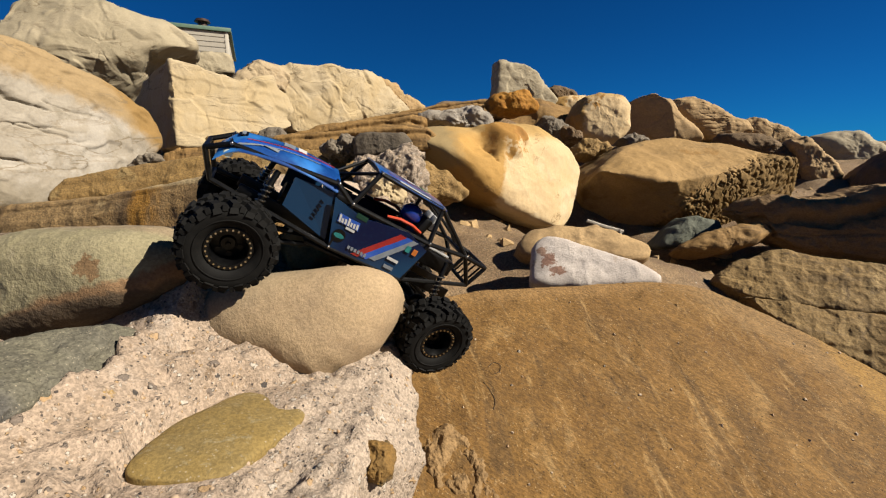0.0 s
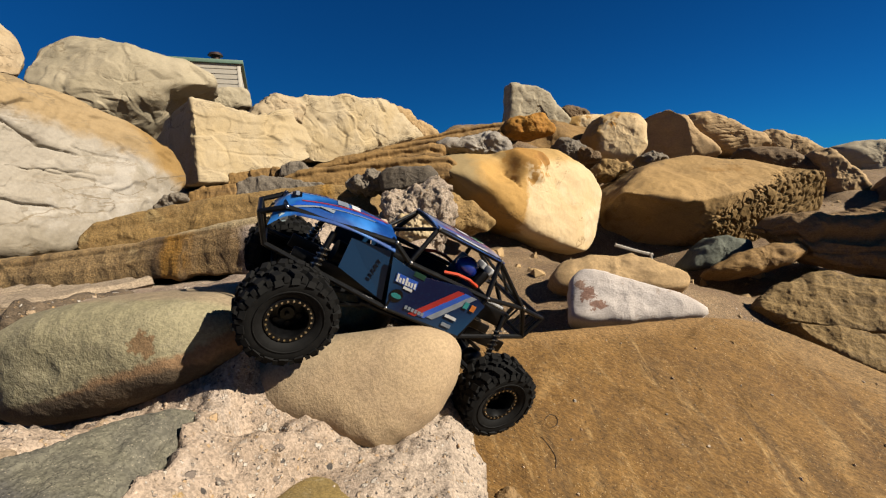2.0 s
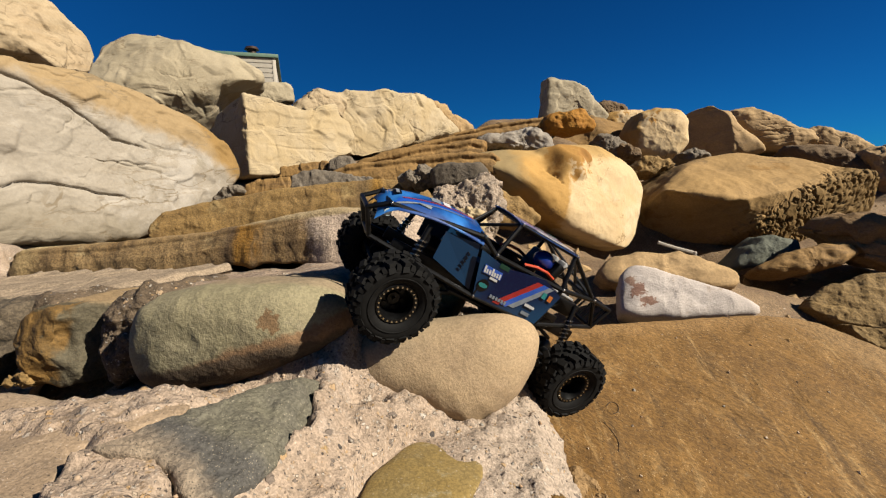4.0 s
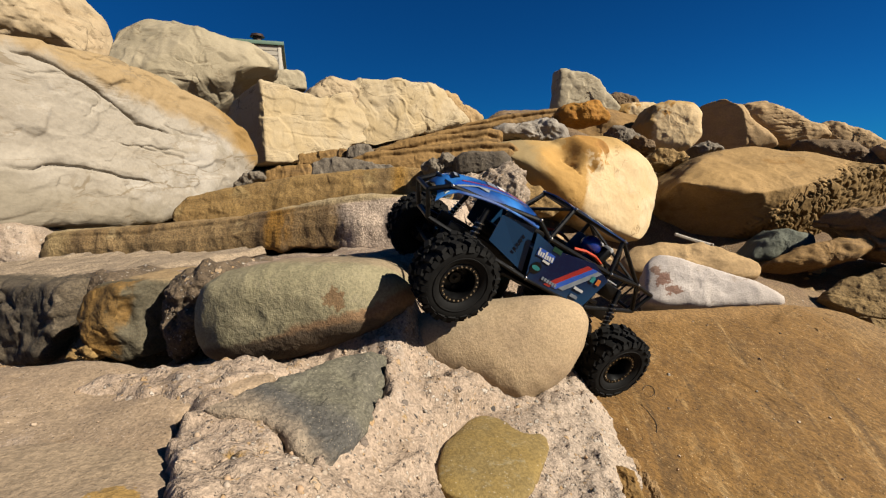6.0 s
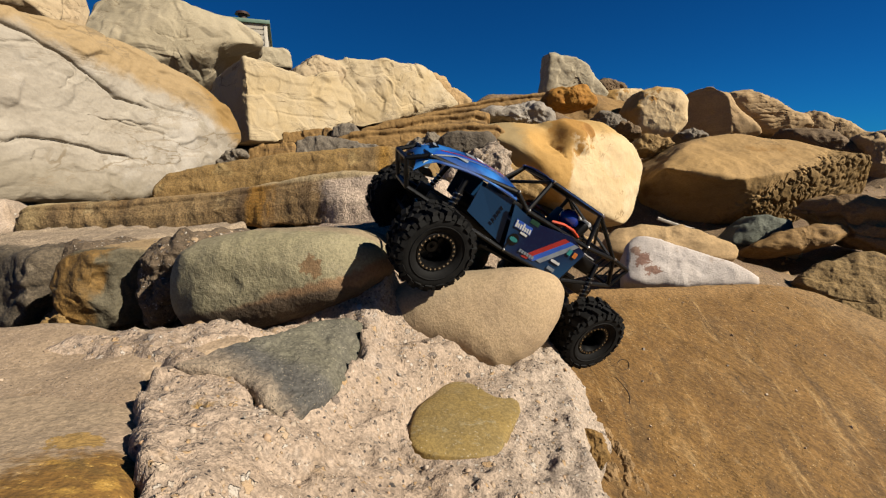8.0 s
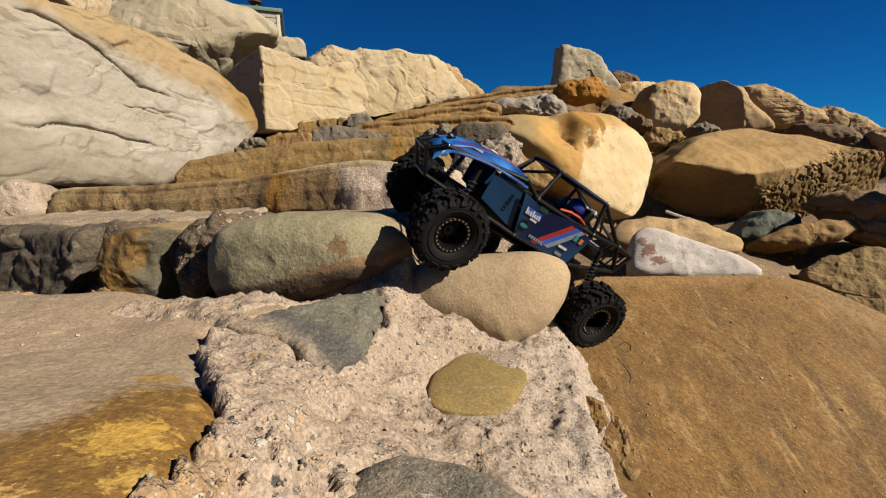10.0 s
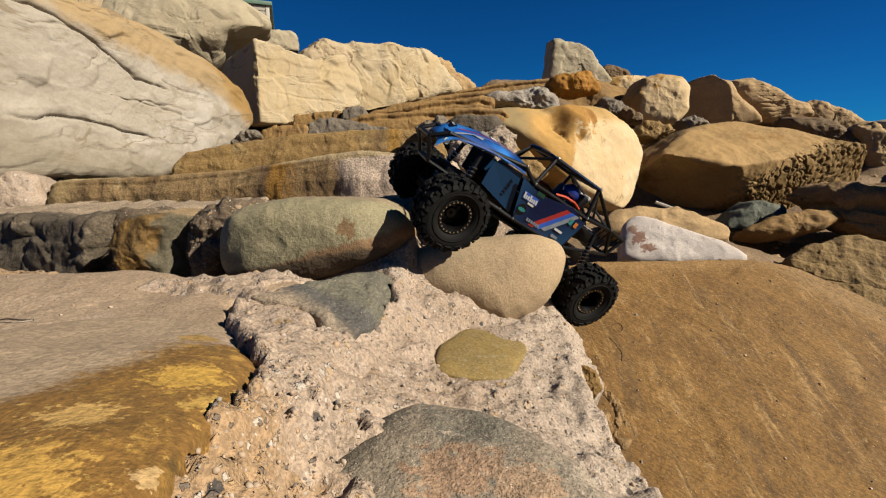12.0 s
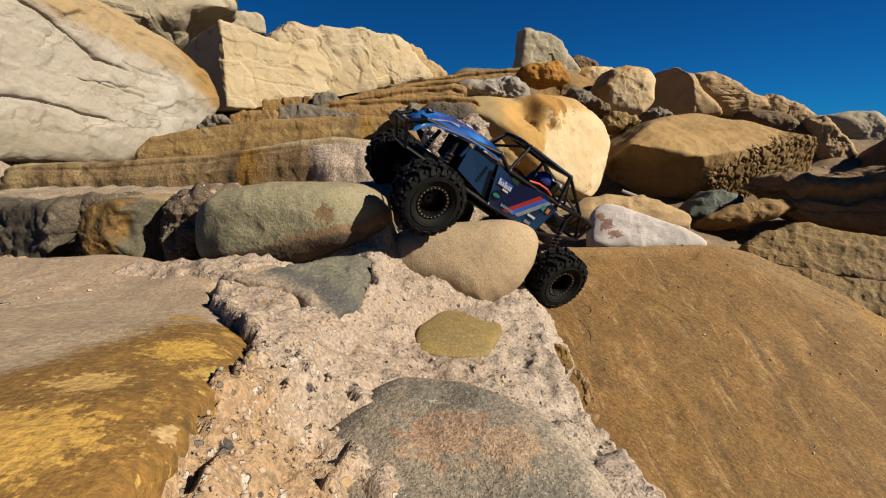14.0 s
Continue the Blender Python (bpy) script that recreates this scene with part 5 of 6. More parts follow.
rock("rubble_lump", "rough pebbly mortar filling the gap below the grey cobble", RUBBLEGREY, (-0.239, 1.985, 0.902), (5, 35),
     [(-0.135, 0.154), (-0.033, 0.205), (0.119, 0.223), (0.167, 0.141), (0.148, 0.022), (0.070, -0.113), (0.009, -0.269), (-0.114, -0.231), (-0.170, -0.119), (-0.099, -0.074), (-0.106, 0.040)], front=0.05, back=0.3, box=0.5, rough=0.03, res=200, seed=62, chips=0.014, chip_size=0.16, ragged=0.06)
rock("rubble_lump", "dusty pink pebbly mortar behind the tan boulder", RUBBLE, (-0.236, 1.176, 0.822), (0, 50),
     [(-0.184, -0.089), (-0.172, 0.037), (-0.091, 0.077), (0.023, 0.120), (0.096, 0.169), (0.163, 0.062), (0.168, -0.035), (0.052, -0.122), (-0.082, -0.122)], front=0.04, back=0.25, box=0.5, rough=0.015, res=110, seed=63)
rock("rock_terrace", "broad dusty pink terrace stone with a gritty flat top", TERRACE, (-0.850, 0.321, 0.797), (0, 88),
     [(-0.299, -0.113), (-0.352, 0.098), (-0.140, 0.148), (0.015, 0.184), (0.211, 0.201), (0.350, 0.177), (0.289, 0.131), (0.241, 0.101), (0.300, -0.005), (0.349, -0.069), (0.238, -0.104), (0.169, -0.151), (0.042, -0.238)], front=0.012, back=0.2, box=0.5, rough=0.005, res=200, seed=33, chips=0.0015, chip_size=0.2, ragged=0.03)
rock("boulder", "brown boulder coated with bright orange lichen beside the mortar", ORANGEROCK, (-0.602, 0.189, 0.810), (0, 103),
     [(-0.093, -0.14), (-0.184, 0.029), (-0.197, 0.098), (-0.158, 0.219), (-0.102, 0.3), (-0.02, 0.262), (0.054, 0.152), (0.113, 0.052), (0.15, -0.018), (0.174, -0.095), (0.183, -0.139), (0.192, -0.176), (0.197, -0.218), (0.202, -0.262), (0.17, -0.275), (0.109, -0.265)], front=0.03, back=0.2, box=0.6, rough=0.003, res=180, seed=64, chips=0.0, chip_size=0.2, ragged=0.03)
rock("boulder", "brown boulder filling the gap under the upright slab", BROWN, (1.022, 5.707, 1.478), (5, 8),
     [(-0.649, 0.230), (-0.449, 0.310), (-0.114, 0.332), (0.223, 0.301), (0.629, 0.224), (0.671, -0.294), (-0.175, -0.330), (-0.714, -0.133)], front=0.25, back=0.4, box=0.5, rough=0.03, res=90, seed=66, chips=0.02)
# added shadow caster, kept right of the view; its boulder form is invented
rock("boulder", "unseen slim tan boulder added to cast the shadow across the slabs", TAN, (2.95, 2.49, 0.75), (-30, 0),
     [(-0.35, -0.5), (-0.3, 0.3), (-0.18, 0.70), (-0.10, 0.78), (0.05, 0.45), (0.25, 0.15), (0.3, -0.5)], front=0.08, back=0.08, box=0.5, rough=0.02, res=90, seed=65, chips=0.02)
rock("rubble_lump", "dark crumbling mortar between the stones of the row", DARKRUBBLE, (-1.150, 0.930, 0.770), (-10, 6),
     [(-0.060, 0.036), (-0.037, 0.065), (0.041, 0.080), (0.087, 0.065), (0.078, -0.006), (0.054, -0.095), (-0.037, -0.099), (-0.065, -0.054)], front=0.05, back=0.3, box=0.5, rough=0.01, res=100, seed=67, chips=0.008)

# ---- the model car
RUBBER = plain_mat("black_rubber", (0.0042, 0.0039, 0.0036), 0.8, 0, 0.45, 90, 0.5, shine=0.15)
BLACK = plain_mat("black_nylon", (0.0016, 0.0016, 0.0018), 0.40, 0, 0.2, 120, 0.2)
STEEL = plain_mat("bright_steel", (0.45, 0.44, 0.41), 0.28, 1.0, 0.1, 200, 0.1)
BRONZE = plain_mat("bronze_bolts", (0.75, 0.66, 0.50), 0.28, 1.0, 0.1, 200, 0.1)
SILVER = plain_mat("silver_plate", (0.42, 0.42, 0.42), 0.4, 0.3, 0.08, 80, 0.1)
RED = plain_mat("red_vinyl", (0.25, 0.02, 0.018), 0.35, 0, 0.1, 40, 0.05)
BLUE = plain_mat("bright_blue_vinyl", (0.010, 0.065, 0.34), 0.3, 0, 0.15, 40, 0.05, 0.5)
GREYV = plain_mat("grey_vinyl", (0.16, 0.18, 0.21), 0.35, 0, 0.15, 60, 0.05)
WHITE = plain_mat("white_vinyl", (0.45, 0.45, 0.45), 0.4, 0, 0.06, 60, 0.05)
GREEN = plain_mat("green_vinyl", (0.012, 0.10, 0.045), 0.4, 0, 0.15, 90, 0.05)
REDPAD = plain_mat("orange_red_strap", (0.40, 0.045, 0.015), 0.5, 0, 0.15, 60, 0.1)
DULLGREEN = plain_mat("dark_green_vinyl", (0.008, 0.035, 0.022), 0.4, 0, 0.15, 90, 0.05)
TEAL = plain_mat("teal_vinyl", (0.02, 0.15, 0.15), 0.4, 0, 0.15, 90, 0.05)
ORANGEV = plain_mat("orange_vinyl", (0.40, 0.12, 0.025), 0.4, 0, 0.15, 90, 0.05)
HELMET = plain_mat("blue_helmet_paint", (0.006, 0.02, 0.17), 0.25, 0, 0.1, 40, 0.05, 0.6)
LENSW = plain_mat("clear_lamp_lens", (0.55, 0.68, 0.70), 0.12, 0.2, 0.05, 40, 0.05, 0.8)


def wrap_mat(name, deep, pale, coat, fade=False):
    """Navy film fading to steel blue, with a clear coat; fade: paler at the front edge and low at the back."""
    m, nodes, links, bsdf = nodes_of(name)
    nt = m.node_tree
    co = nodes.new("ShaderNodeTexCoord").outputs["Object"]
    n = noise_node(nt, co, 14, 3, 0.5, 0.3)
    fine = noise_node(nt, co, 220, 3, 0.6)
    where = ramp(nt, n, 0.40, 0.66)
    if fade:
        axes = nodes.new("ShaderNodeSeparateXYZ")
        links.new(co, axes.inputs["Vector"])
        front = ramp(nt, axes.outputs["X"], 0.020, 0.085)
        low = ramp(nt, math_node(nt, "ADD", math_node(nt, "MULTIPLY", axes.outputs["X"], 0.6), axes.outputs["Z"]), 0.085, 0.015)
        where = math_node(nt, "ADD", math_node(nt, "MULTIPLY", math_node(nt, "MAXIMUM", front, low), 0.85), math_node(nt, "MULTIPLY", n, 0.15))
    col = mix(nt, where, deep, pale)
    col = mix(nt, math_node(nt, "MULTIPLY", ramp(nt, fine, 0.5, 0.8), 0.25), col, tuple(v * 1.2 for v in pale))
    links.new(col, bsdf.inputs["Base Color"])
    bsdf.inputs["Roughness"].default_value = 0.30
    bsdf.inputs["Specular IOR Level"].default_value = 0.12 + 0.5 * coat
    bsdf.inputs["Coat Weight"].default_value = coat
    bsdf.inputs["Coat Roughness"].default_value = 0.12
    return m


WRAP = wrap_mat("blue_top_wrap", (0.003, 0.026, 0.12), (0.02, 0.11, 0.32), 0.7)
SIDE = wrap_mat("navy_side_wrap", (0.0008, 0.0016, 0.018), (0.006, 0.026, 0.062), 0.12, True)


def part(name, bm, mat, parent, label="", smooth=True):
    me = bpy.data.meshes.new(name)
    bmesh.ops.recalc_face_normals(bm, faces=bm.faces)
    bm.to_mesh(me)
    bm.free()
    me.materials.append(mat)
    if smooth:
        me.polygons.foreach_set("use_smooth", [True] * len(me.polygons))
        me.set_sharp_from_angle(angle=radians(40))
    ob = new(name, me)
    ob.parent = parent
    if label:
        ob["label"] = label
    return ob


def tube_bm(points, r=0.0042, sides=8, bm=None):
    bm = bm or bmesh.new()
    for a, b in zip(points, points[1:]):
        a, b = Vector(a), Vector(b)
        m = Matrix.Translation((a + b) / 2) @ (b - a).to_track_quat("Z", "Y").to_matrix().to_4x4()
        bmesh.ops.create_cone(bm, cap_ends=True, segments=sides, radius1=r, radius2=r, depth=(b - a).length, matrix=m)
    for q in points[1:-1]:
        bmesh.ops.create_uvsphere(bm, u_segments=sides, v_segments=5, radius=r, matrix=Matrix.Translation(q))
    return bm


def box_bm(size, at=(0, 0, 0), turn=(0, 0, 0), bevel=0.0015, bm=None):
    bm = bm or bmesh.new()
    got = bmesh.ops.create_cube(bm, size=1, matrix=pose(*at, *turn) @ Matrix.Diagonal((*size, 1)))
    if bevel:
        edges = list({e for v in got["verts"] for e in v.link_edges})
        bmesh.ops.bevel(bm, geom=edges, offset=bevel, segments=2, affect="EDGES", profile=0.5)
    return bm


def plate_bm(outline, thick, place):
    """A flat plate from a 2D outline; place maps (a, b, height) to the body's axes."""
    bm = bmesh.new()
    low = [bm.verts.new(place(a, b, 0.0)) for a, b in outline]
    top = [bm.verts.new(place(a, b, thick)) for a, b in outline]
    bm.faces.new(low[::-1])
    bm.faces.new(top)
    n = len(low)
    for i in range(n):
        bm.faces.new((low[i], low[(i + 1) % n], top[(i + 1) % n], top[i]))
    return bm


def ellipse(cx, cy, rx, ry, n=20):
    return [(cx + rx * math.cos(2 * math.pi * i / n), cy + ry * math.sin(2 * math.pi * i / n)) for i in range(n)]


def lathe_bm(profile, n=64, bm=None):
    """Turns a profile of (y, radius) round the y axis; closed."""
    bm = bm or bmesh.new()
    rings = [[bm.verts.new((r * math.cos(2 * math.pi * i / n), y, r * math.sin(2 * math.pi * i / n))) for i in range(n)] for y, r in profile]
    for a, b in zip(rings, rings[1:] + rings[:1]):
        for i in range(n):
            j = (i + 1) % n
            bm.faces.new((a[i], a[j], b[j], b[i]))
    return bm


def lug(bm, ang, y, r, size, skew, lean=0.0):
    m = Matrix.Rotation(-ang, 4, "Y") @ Matrix.Translation((r, y, 0)) @ Matrix.Rotation(skew, 4, "X") @ Matrix.Rotation(lean, 4, "Z")
    got = bmesh.ops.create_cube(bm, size=1, matrix=m @ Matrix.Diagonal((*size, 1)))
    for v in got["verts"]:
        local = (m.inverted() @ v.co)
        if local.x > 0:
            v.co = m @ Vector((local.x, local.y * 0.82, local.z * 0.78))


def tyre_bm():
    bm = lathe_bm([(-0.022, 0.0335), (-0.0265, 0.0365), (-0.0305, 0.044), (-0.0315, 0.053), (-0.0305, 0.059), (-0.028, 0.0635), (-0.020, 0.0655), (0, 0.066),
                   (0.020, 0.0655), (0.028, 0.0635), (0.0305, 0.059), (0.0315, 0.053), (0.0305, 0.044), (0.0265, 0.0365), (0.022, 0.0335), (0.0, 0.032)], 72)
    n = 18
    for i in range(n):
        a = 2 * math.pi * i / n
        for s in (-1, 1):
            off = a + (math.pi / n if s > 0 else 0)
            lug(bm, off, s * 0.0185, 0.0668, (0.0095, 0.019, 0.0125), s * 0.35)
            lug(bm, off, s * 0.0285, 0.0610, (0.0085, 0.0075, 0.0125), s * 0.15, -s * 0.35)
            lug(bm, off + math.pi / n, s * 0.0255, 0.0640, (0.0085, 0.010, 0.0075), 0, -s * 0.2)
        lug(bm, a + 0.35 * math.pi / n, 0.004, 0.0668, (0.0085, 0.012, 0.008), -0.6)
        lug(bm, a + 1.35 * math.pi / n, -0.004, 0.0668, (0.0085, 0.012, 0.008), 0.6)
    for s in (-1, 1):
        lathe_bm([(s * 0.0304, 0.0480), (s * 0.0322, 0.0475), (s * 0.0322, 0.0465), (s * 0.0302, 0.0460)], 48, bm)
    return bm


def build_wheel(car, at, steer, flip, camber=0.0):
    wheel = new("wheel")
    wheel.parent = car
    wheel.matrix_local = pose(*at, camber, 0, steer + (180 if flip else 0)) @ Matrix.Scale(0.945, 4)
    part("tyre", tyre_bm(), RUBBER, wheel, "black rubber tyre with chunky off-road lugs")
    rim = lathe_bm([(0.022, 0.0345), (0.0245, 0.0345), (0.0255, 0.0332), (0.0245, 0.0272), (0.020, 0.0258), (0.008, 0.0250), (-0.016, 0.0250), (-0.020, 0.029), (-0.022, 0.0345)], 48)
    lathe_bm([(-0.006, 0.0255), (-0.003, 0.0255), (-0.001, 0.012), (0.004, 0.010), (0.004, 0.003), (-0.008, 0.003)], 32, rim)
    for i in range(6):
        a = 2 * math.pi * i / 6
        m = Matrix.Rotation(a, 4, "Y") @ Matrix.Translation((0.018, -0.001, 0))
        bmesh.ops.create_cone(rim, cap_ends=True, segments=8, radius1=0.0042, radius2=0.0036, depth=0.004, matrix=m @ Matrix.Rotation(radians(90), 4, "X"))
    part("rim", rim, BLACK, wheel, "black beadlock rim")
    bolts = bmesh.new()
    for i in range(24):
        a = 2 * math.pi * i / 24
        m = Matrix.Rotation(a, 4, "Y") @ Matrix.Translation((0.0302, 0.0256, 0)) @ Matrix.Rotation(radians(90), 4, "X")
        bmesh.ops.create_cone(bolts, cap_ends=True, segments=6, radius1=0.0016, radius2=0.0012, depth=0.0026, matrix=m)
    part("bolt_ring", bolts, BRONZE, wheel, "ring of small bronze bolts")
    hub = bmesh.new()
    bmesh.ops.create_cone(hub, cap_ends=True, segments=6, radius1=0.0036, radius2=0.0032, depth=0.008, matrix=Matrix.Translation((0, 0.006, 0)) @ Matrix.Rotation(radians(90), 4, "X"))
    part("wheel_nut", hub, BLACK, wheel)
    return wheel


def spring_bm(a, b, r=0.0075, turns=9, wire=0.0011):
    a, b = Vector(a), Vector(b)
    m = Matrix.Translation(a) @ (b - a).to_track_quat("Z", "Y").to_matrix().to_4x4()
    n, ln = turns * 10, (b - a).length
    pts = [m @ Vector((r * math.cos(2 * math.pi * i / 10), r * math.sin(2 * math.pi * i / 10), ln * i / n)) for i in range(n + 1)]
    bm = bmesh.new()
    rings = []
    for i, p in enumerate(pts):
        d = (pts[min(i + 1, n)] - pts[max(i - 1, 0)]).normalized()
        q = d.to_track_quat("Z", "Y").to_matrix()
        rings.append([bm.verts.new(p + q @ Vector((wire * math.cos(k * 1.2566), wire * math.sin(k * 1.2566), 0))) for k in range(5)])
    for x, y in zip(rings, rings[1:]):
        for k in range(5):
            bm.faces.new((x[k], x[(k + 1) % 5], y[(k + 1) % 5], y[k]))
    return bm


def build_car():
    car = new("model_car")
    tagged(car, "blue radio-controlled rock crawler climbing over a tan boulder", "model car")
    fwd, left, up = Vector((-0.7663, -0.3961, 0.5058)), Vector((0.3341, -0.9182, -0.2129)), Vector((0.5487, 0.0059, 0.8360))
    car.matrix_world = Matrix.Translation((-0.1991, 0.8959, 0.8236)) @ Matrix((fwd, left, up)).transposed().to_4x4() @ Matrix.Scale(1.06, 4)

    def both(p, s):
        return (p[0], p[1] * s, p[2])

    nose, hood_back, pillar = (0.248, 0.045, 0.112), (0.090, 0.070, 0.143), (0.056, 0.075, 0.126)
    roof_f, roof_r, b_base = (0.036, 0.057, 0.191), (-0.092, 0.057, 0.194), (-0.098, 0.073, 0.130)
    rear_mid, rear_top, rear_low = (-0.186, 0.055, 0.140), (-0.246, 0.042, 0.138), (-0.232, 0.040, 0.090)
    rock_f, rock_r, front_low, bump = (0.055, 0.078, 0.046), (-0.085, 0.078, 0.051), (0.250, 0.036, 0.048), (0.276, 0.038, 0.088)
    runs = [(nose, hood_back, pillar), (pillar, roof_f, roof_r, b_base), (roof_r, rear_mid, rear_top), (rear_top, rear_low, rock_r), (rock_r, rock_f),
            (rock_f, front_low, bump, nose), (b_base, rock_r), (b_base, rear_mid), (pillar, rock_f), (rear_mid, rear_low), (pillar, b_base)]
    for s in (1, -1):
        for run in runs:
            part("cage_tube", tube_bm([both(p, s) for p in run]), BLACK, car)
        part("cage_tube", tube_bm([both(roof_f, s), (0.085, 0.012 * s, 0.150)], 0.003), BLACK, car)
        part("cage_tube", tube_bm([both(roof_r, s), (-0.2, -0.03 * s, 0.140)], 0.003), BLACK, car)
    for p in (roof_f, roof_r, rear_mid, rear_top, rear_low, hood_back, front_low, bump, nose, b_base):
        part("cross_tube", tube_bm([p, both(p, -1)], 0.0040), BLACK, car)
    for k in range(4):
        y = -0.027 + 0.018 * k
        part("bumper_bar", tube_bm([(-0.246, y, 0.136), (-0.232, y, 0.092)], 0.0022, 6), BLACK, car)
    for p in (nose, hood_back, pillar, roof_f, roof_r, b_base, rear_mid, rock_f):
        for s in (1, -1):
            b = bmesh.new()
            bmesh.ops.create_uvsphere(b, u_segments=8, v_segments=5, radius=0.0030, matrix=Matrix.Translation((p[0], (p[1] + 0.0045) * s, p[2] + 0.002)))
            part("screw", b, STEEL, car)

    # bonnet: bowed panel with a raised centre and folded edges
    def bonnet(a, b, h):
        x = 0.260 - 0.174 * a
        half = 0.050 + 0.026 * a
        y = (b - 0.5) * 2 * half
        z = 0.122 + 0.030 * a + 0.010 * math.sin(math.pi * a) - 0.010 * abs(b - 0.5) * 2 - 0.012 * max(0, abs(b - 0.5) * 2 - 0.75) * 4
        return (x, y, z - 0.022 * max(0.0, 0.10 - a) * 10 + h)

    def roof(a, b, h):
        x = 0.046 - 0.140 * a
        y = (b - 0.5) * 2 * (0.060 + 0.003 * a)
        return (x - 0.004, y, 0.1955 + 0.003 * a - 0.004 * (2 * b - 1) ** 2 + h)

    def panel_bm(place, nu=14, nv=12, thick=0.0016, mask=None):
        bm = bmesh.new()
        vs = [[[bm.verts.new(place(i / nu, j / nv, h)) for j in range(nv + 1)] for i in range(nu + 1)] for h in (0.0, thick)]
        for i in range(nu):
            for j in range(nv):
                for k in (0, 1):
                    bm.faces.new((vs[k][i][j], vs[k][i + 1][j], vs[k][i + 1][j + 1], vs[k][i][j + 1]))
        for i in range(nu):
            for j in (0, nv):
                bm.faces.new((vs[0][i][j], vs[0][i + 1][j], vs[1][i + 1][j], vs[1][i][j]))
        for j in range(nv):
            for i in (0, nu):
                bm.faces.new((vs[0][i][j], vs[0][i][j + 1], vs[1][i][j + 1], vs[1][i][j]))
        return bm

    def strip(place, a0, b0, a1, b1, wid, lift=0.0021, n=10):
        """A decal stripe from (a0, b0) to (a1, b1) lying on a panel."""
        da, db = a1 - a0, b1 - b0
        ln = math.hypot(da, db)
        pa, pb = -db / ln * wid / 2, da / ln * wid / 2
        bm = bmesh.new()
        rows = []
        for i in range(n + 1):
            t = i / n
            rows.append([bm.verts.new(place(a0 + da * t + s * pa, b0 + db * t + s * pb, lift)) for s in (-1, 0, 1)])
        for x, y in zip(rows, rows[1:]):
            for k in (0, 1):
                bm.faces.new((x[k], x[k + 1], y[k + 1], y[k]))
        return bm

    hood = part("bonnet", panel_bm(bonnet), WRAP, car, "glossy navy and steel-blue bonnet with stickers")
    top = part("roof_panel", panel_bm(roof), WRAP, car, "glossy blue roof panel with red and blue chevrons")
    for place, owner in ((bonnet, hood), (roof, top)):
        for s in (-1, 1):
            part("stripe", strip(place, 0.06, 0.5 + 0.38 * s, 0.92, 0.5 + 0.10 * s, 0.085), BLUE, owner, "bright blue stripe")
            part("stripe", strip(place, 0.16, 0.5 + 0.28 * s, 0.95, 0.5 + 0.03 * s, 0.03, 0.0024), RED, owner, "red stripe")
            part("stripe", strip(place, 0.04, 0.5 + 0.45 * s, 0.80, 0.5 + 0.20 * s, 0.022, 0.0024), GREYV, owner, "grey stripe")
    part("sticker", strip(bonnet, 0.50, 0.36, 0.50, 0.64, 0.10, 0.0028), GREYV, hood, "grey label")
    part("sticker", strip(bonnet, 0.62, 0.38, 0.62, 0.62, 0.08, 0.0028), WHITE, hood, "white label")
    part("sticker", strip(bonnet, 0.12, 0.33, 0.12, 0.67, 0.07, 0.0028), BLACK, hood, "black label with pale border")
    part("sticker", strip(bonnet, 0.12, 0.36, 0.12, 0.64, 0.03, 0.0031), GREYV, hood, "pale bar")
    part("sticker", strip(bonnet, 0.30, 0.86, 0.42, 0.89, 0.035, 0.0028), GREYV, hood, "grey label")
    part("sticker", strip(bonnet, 0.30, 0.14, 0.42, 0.11, 0.035, 0.0028), GREYV, hood, "grey label")
    part("sticker", strip(roof, 0.30, 0.92, 0.75, 0.92, 0.07, 0.0028), WHITE, top, "white label")
    part("sticker", strip(roof, 0.30, 0.06, 0.75, 0.06, 0.06, 0.0028), GREYV, top, "grey label")
    part("sticker", plate_bm(ellipse(0.55, 0.42, 0.10, 0.10), 0.0006, lambda a, b, h: roof(a, b, h + 0.0026)), WHITE, top, "round cream sticker")
    part("sticker", plate_bm(ellipse(0.80, 0.42, 0.10, 0.10), 0.0006, lambda a, b, h: roof(a, b, h + 0.0026)), WHITE, top, "round sticker rim")
    part("sticker", plate_bm(ellipse(0.80, 0.42, 0.08, 0.08), 0.0006, lambda a, b, h: roof(a, b, h + 0.0032)), GREEN, top, "round green sticker")

    # side panels
    side = [(0.086, 0.124), (0.054, 0.045), (-0.083, 0.052), (-0.099, 0.118), (-0.052, 0.132), (0.030, 0.116)]
    for s in (1, -1):
        def on_side(a, b, h, s=s):
            return (a, s * (0.0795 + h - 0.06 * max(0, b - 0.10) ** 1.0), b)

        pan = part("side_panel", plate_bm(side, 0.0018, on_side), SIDE, car, "dark navy side panel covered with stickers")
        front = plate_bm([(0.150, 0.118), (0.146, 0.070), (0.062, 0.052), (0.090, 0.128)], 0.0016, lambda a, b, h, s=s: (a, s * (0.070 + h - 0.15 * max(0, a - 0.09)), b))
        part("front_side_panel", front, SIDE, car)

        def bar(a, b, w, h2, lean, mat, name="sticker", lift=0.0022, lab=""):
            o = [(a + lean * (v - 0.5) * h2 + (u - 0.5) * w, b + (v - 0.5) * h2) for u, v in ((0, 0), (1, 0), (1, 1), (0, 1))]
            part(name, plate_bm(o, 0.0004, lambda x, y, h: on_side(x, y, h + lift)), mat, pan, lab)

        bar(-0.018, 0.088, 0.013, 0.068, -0.85, RED, "stripe", lab="red slanting stripe")
        bar(-0.032, 0.090, 0.013, 0.066, -0.85, BLUE, "stripe", lab="blue slanting stripe")
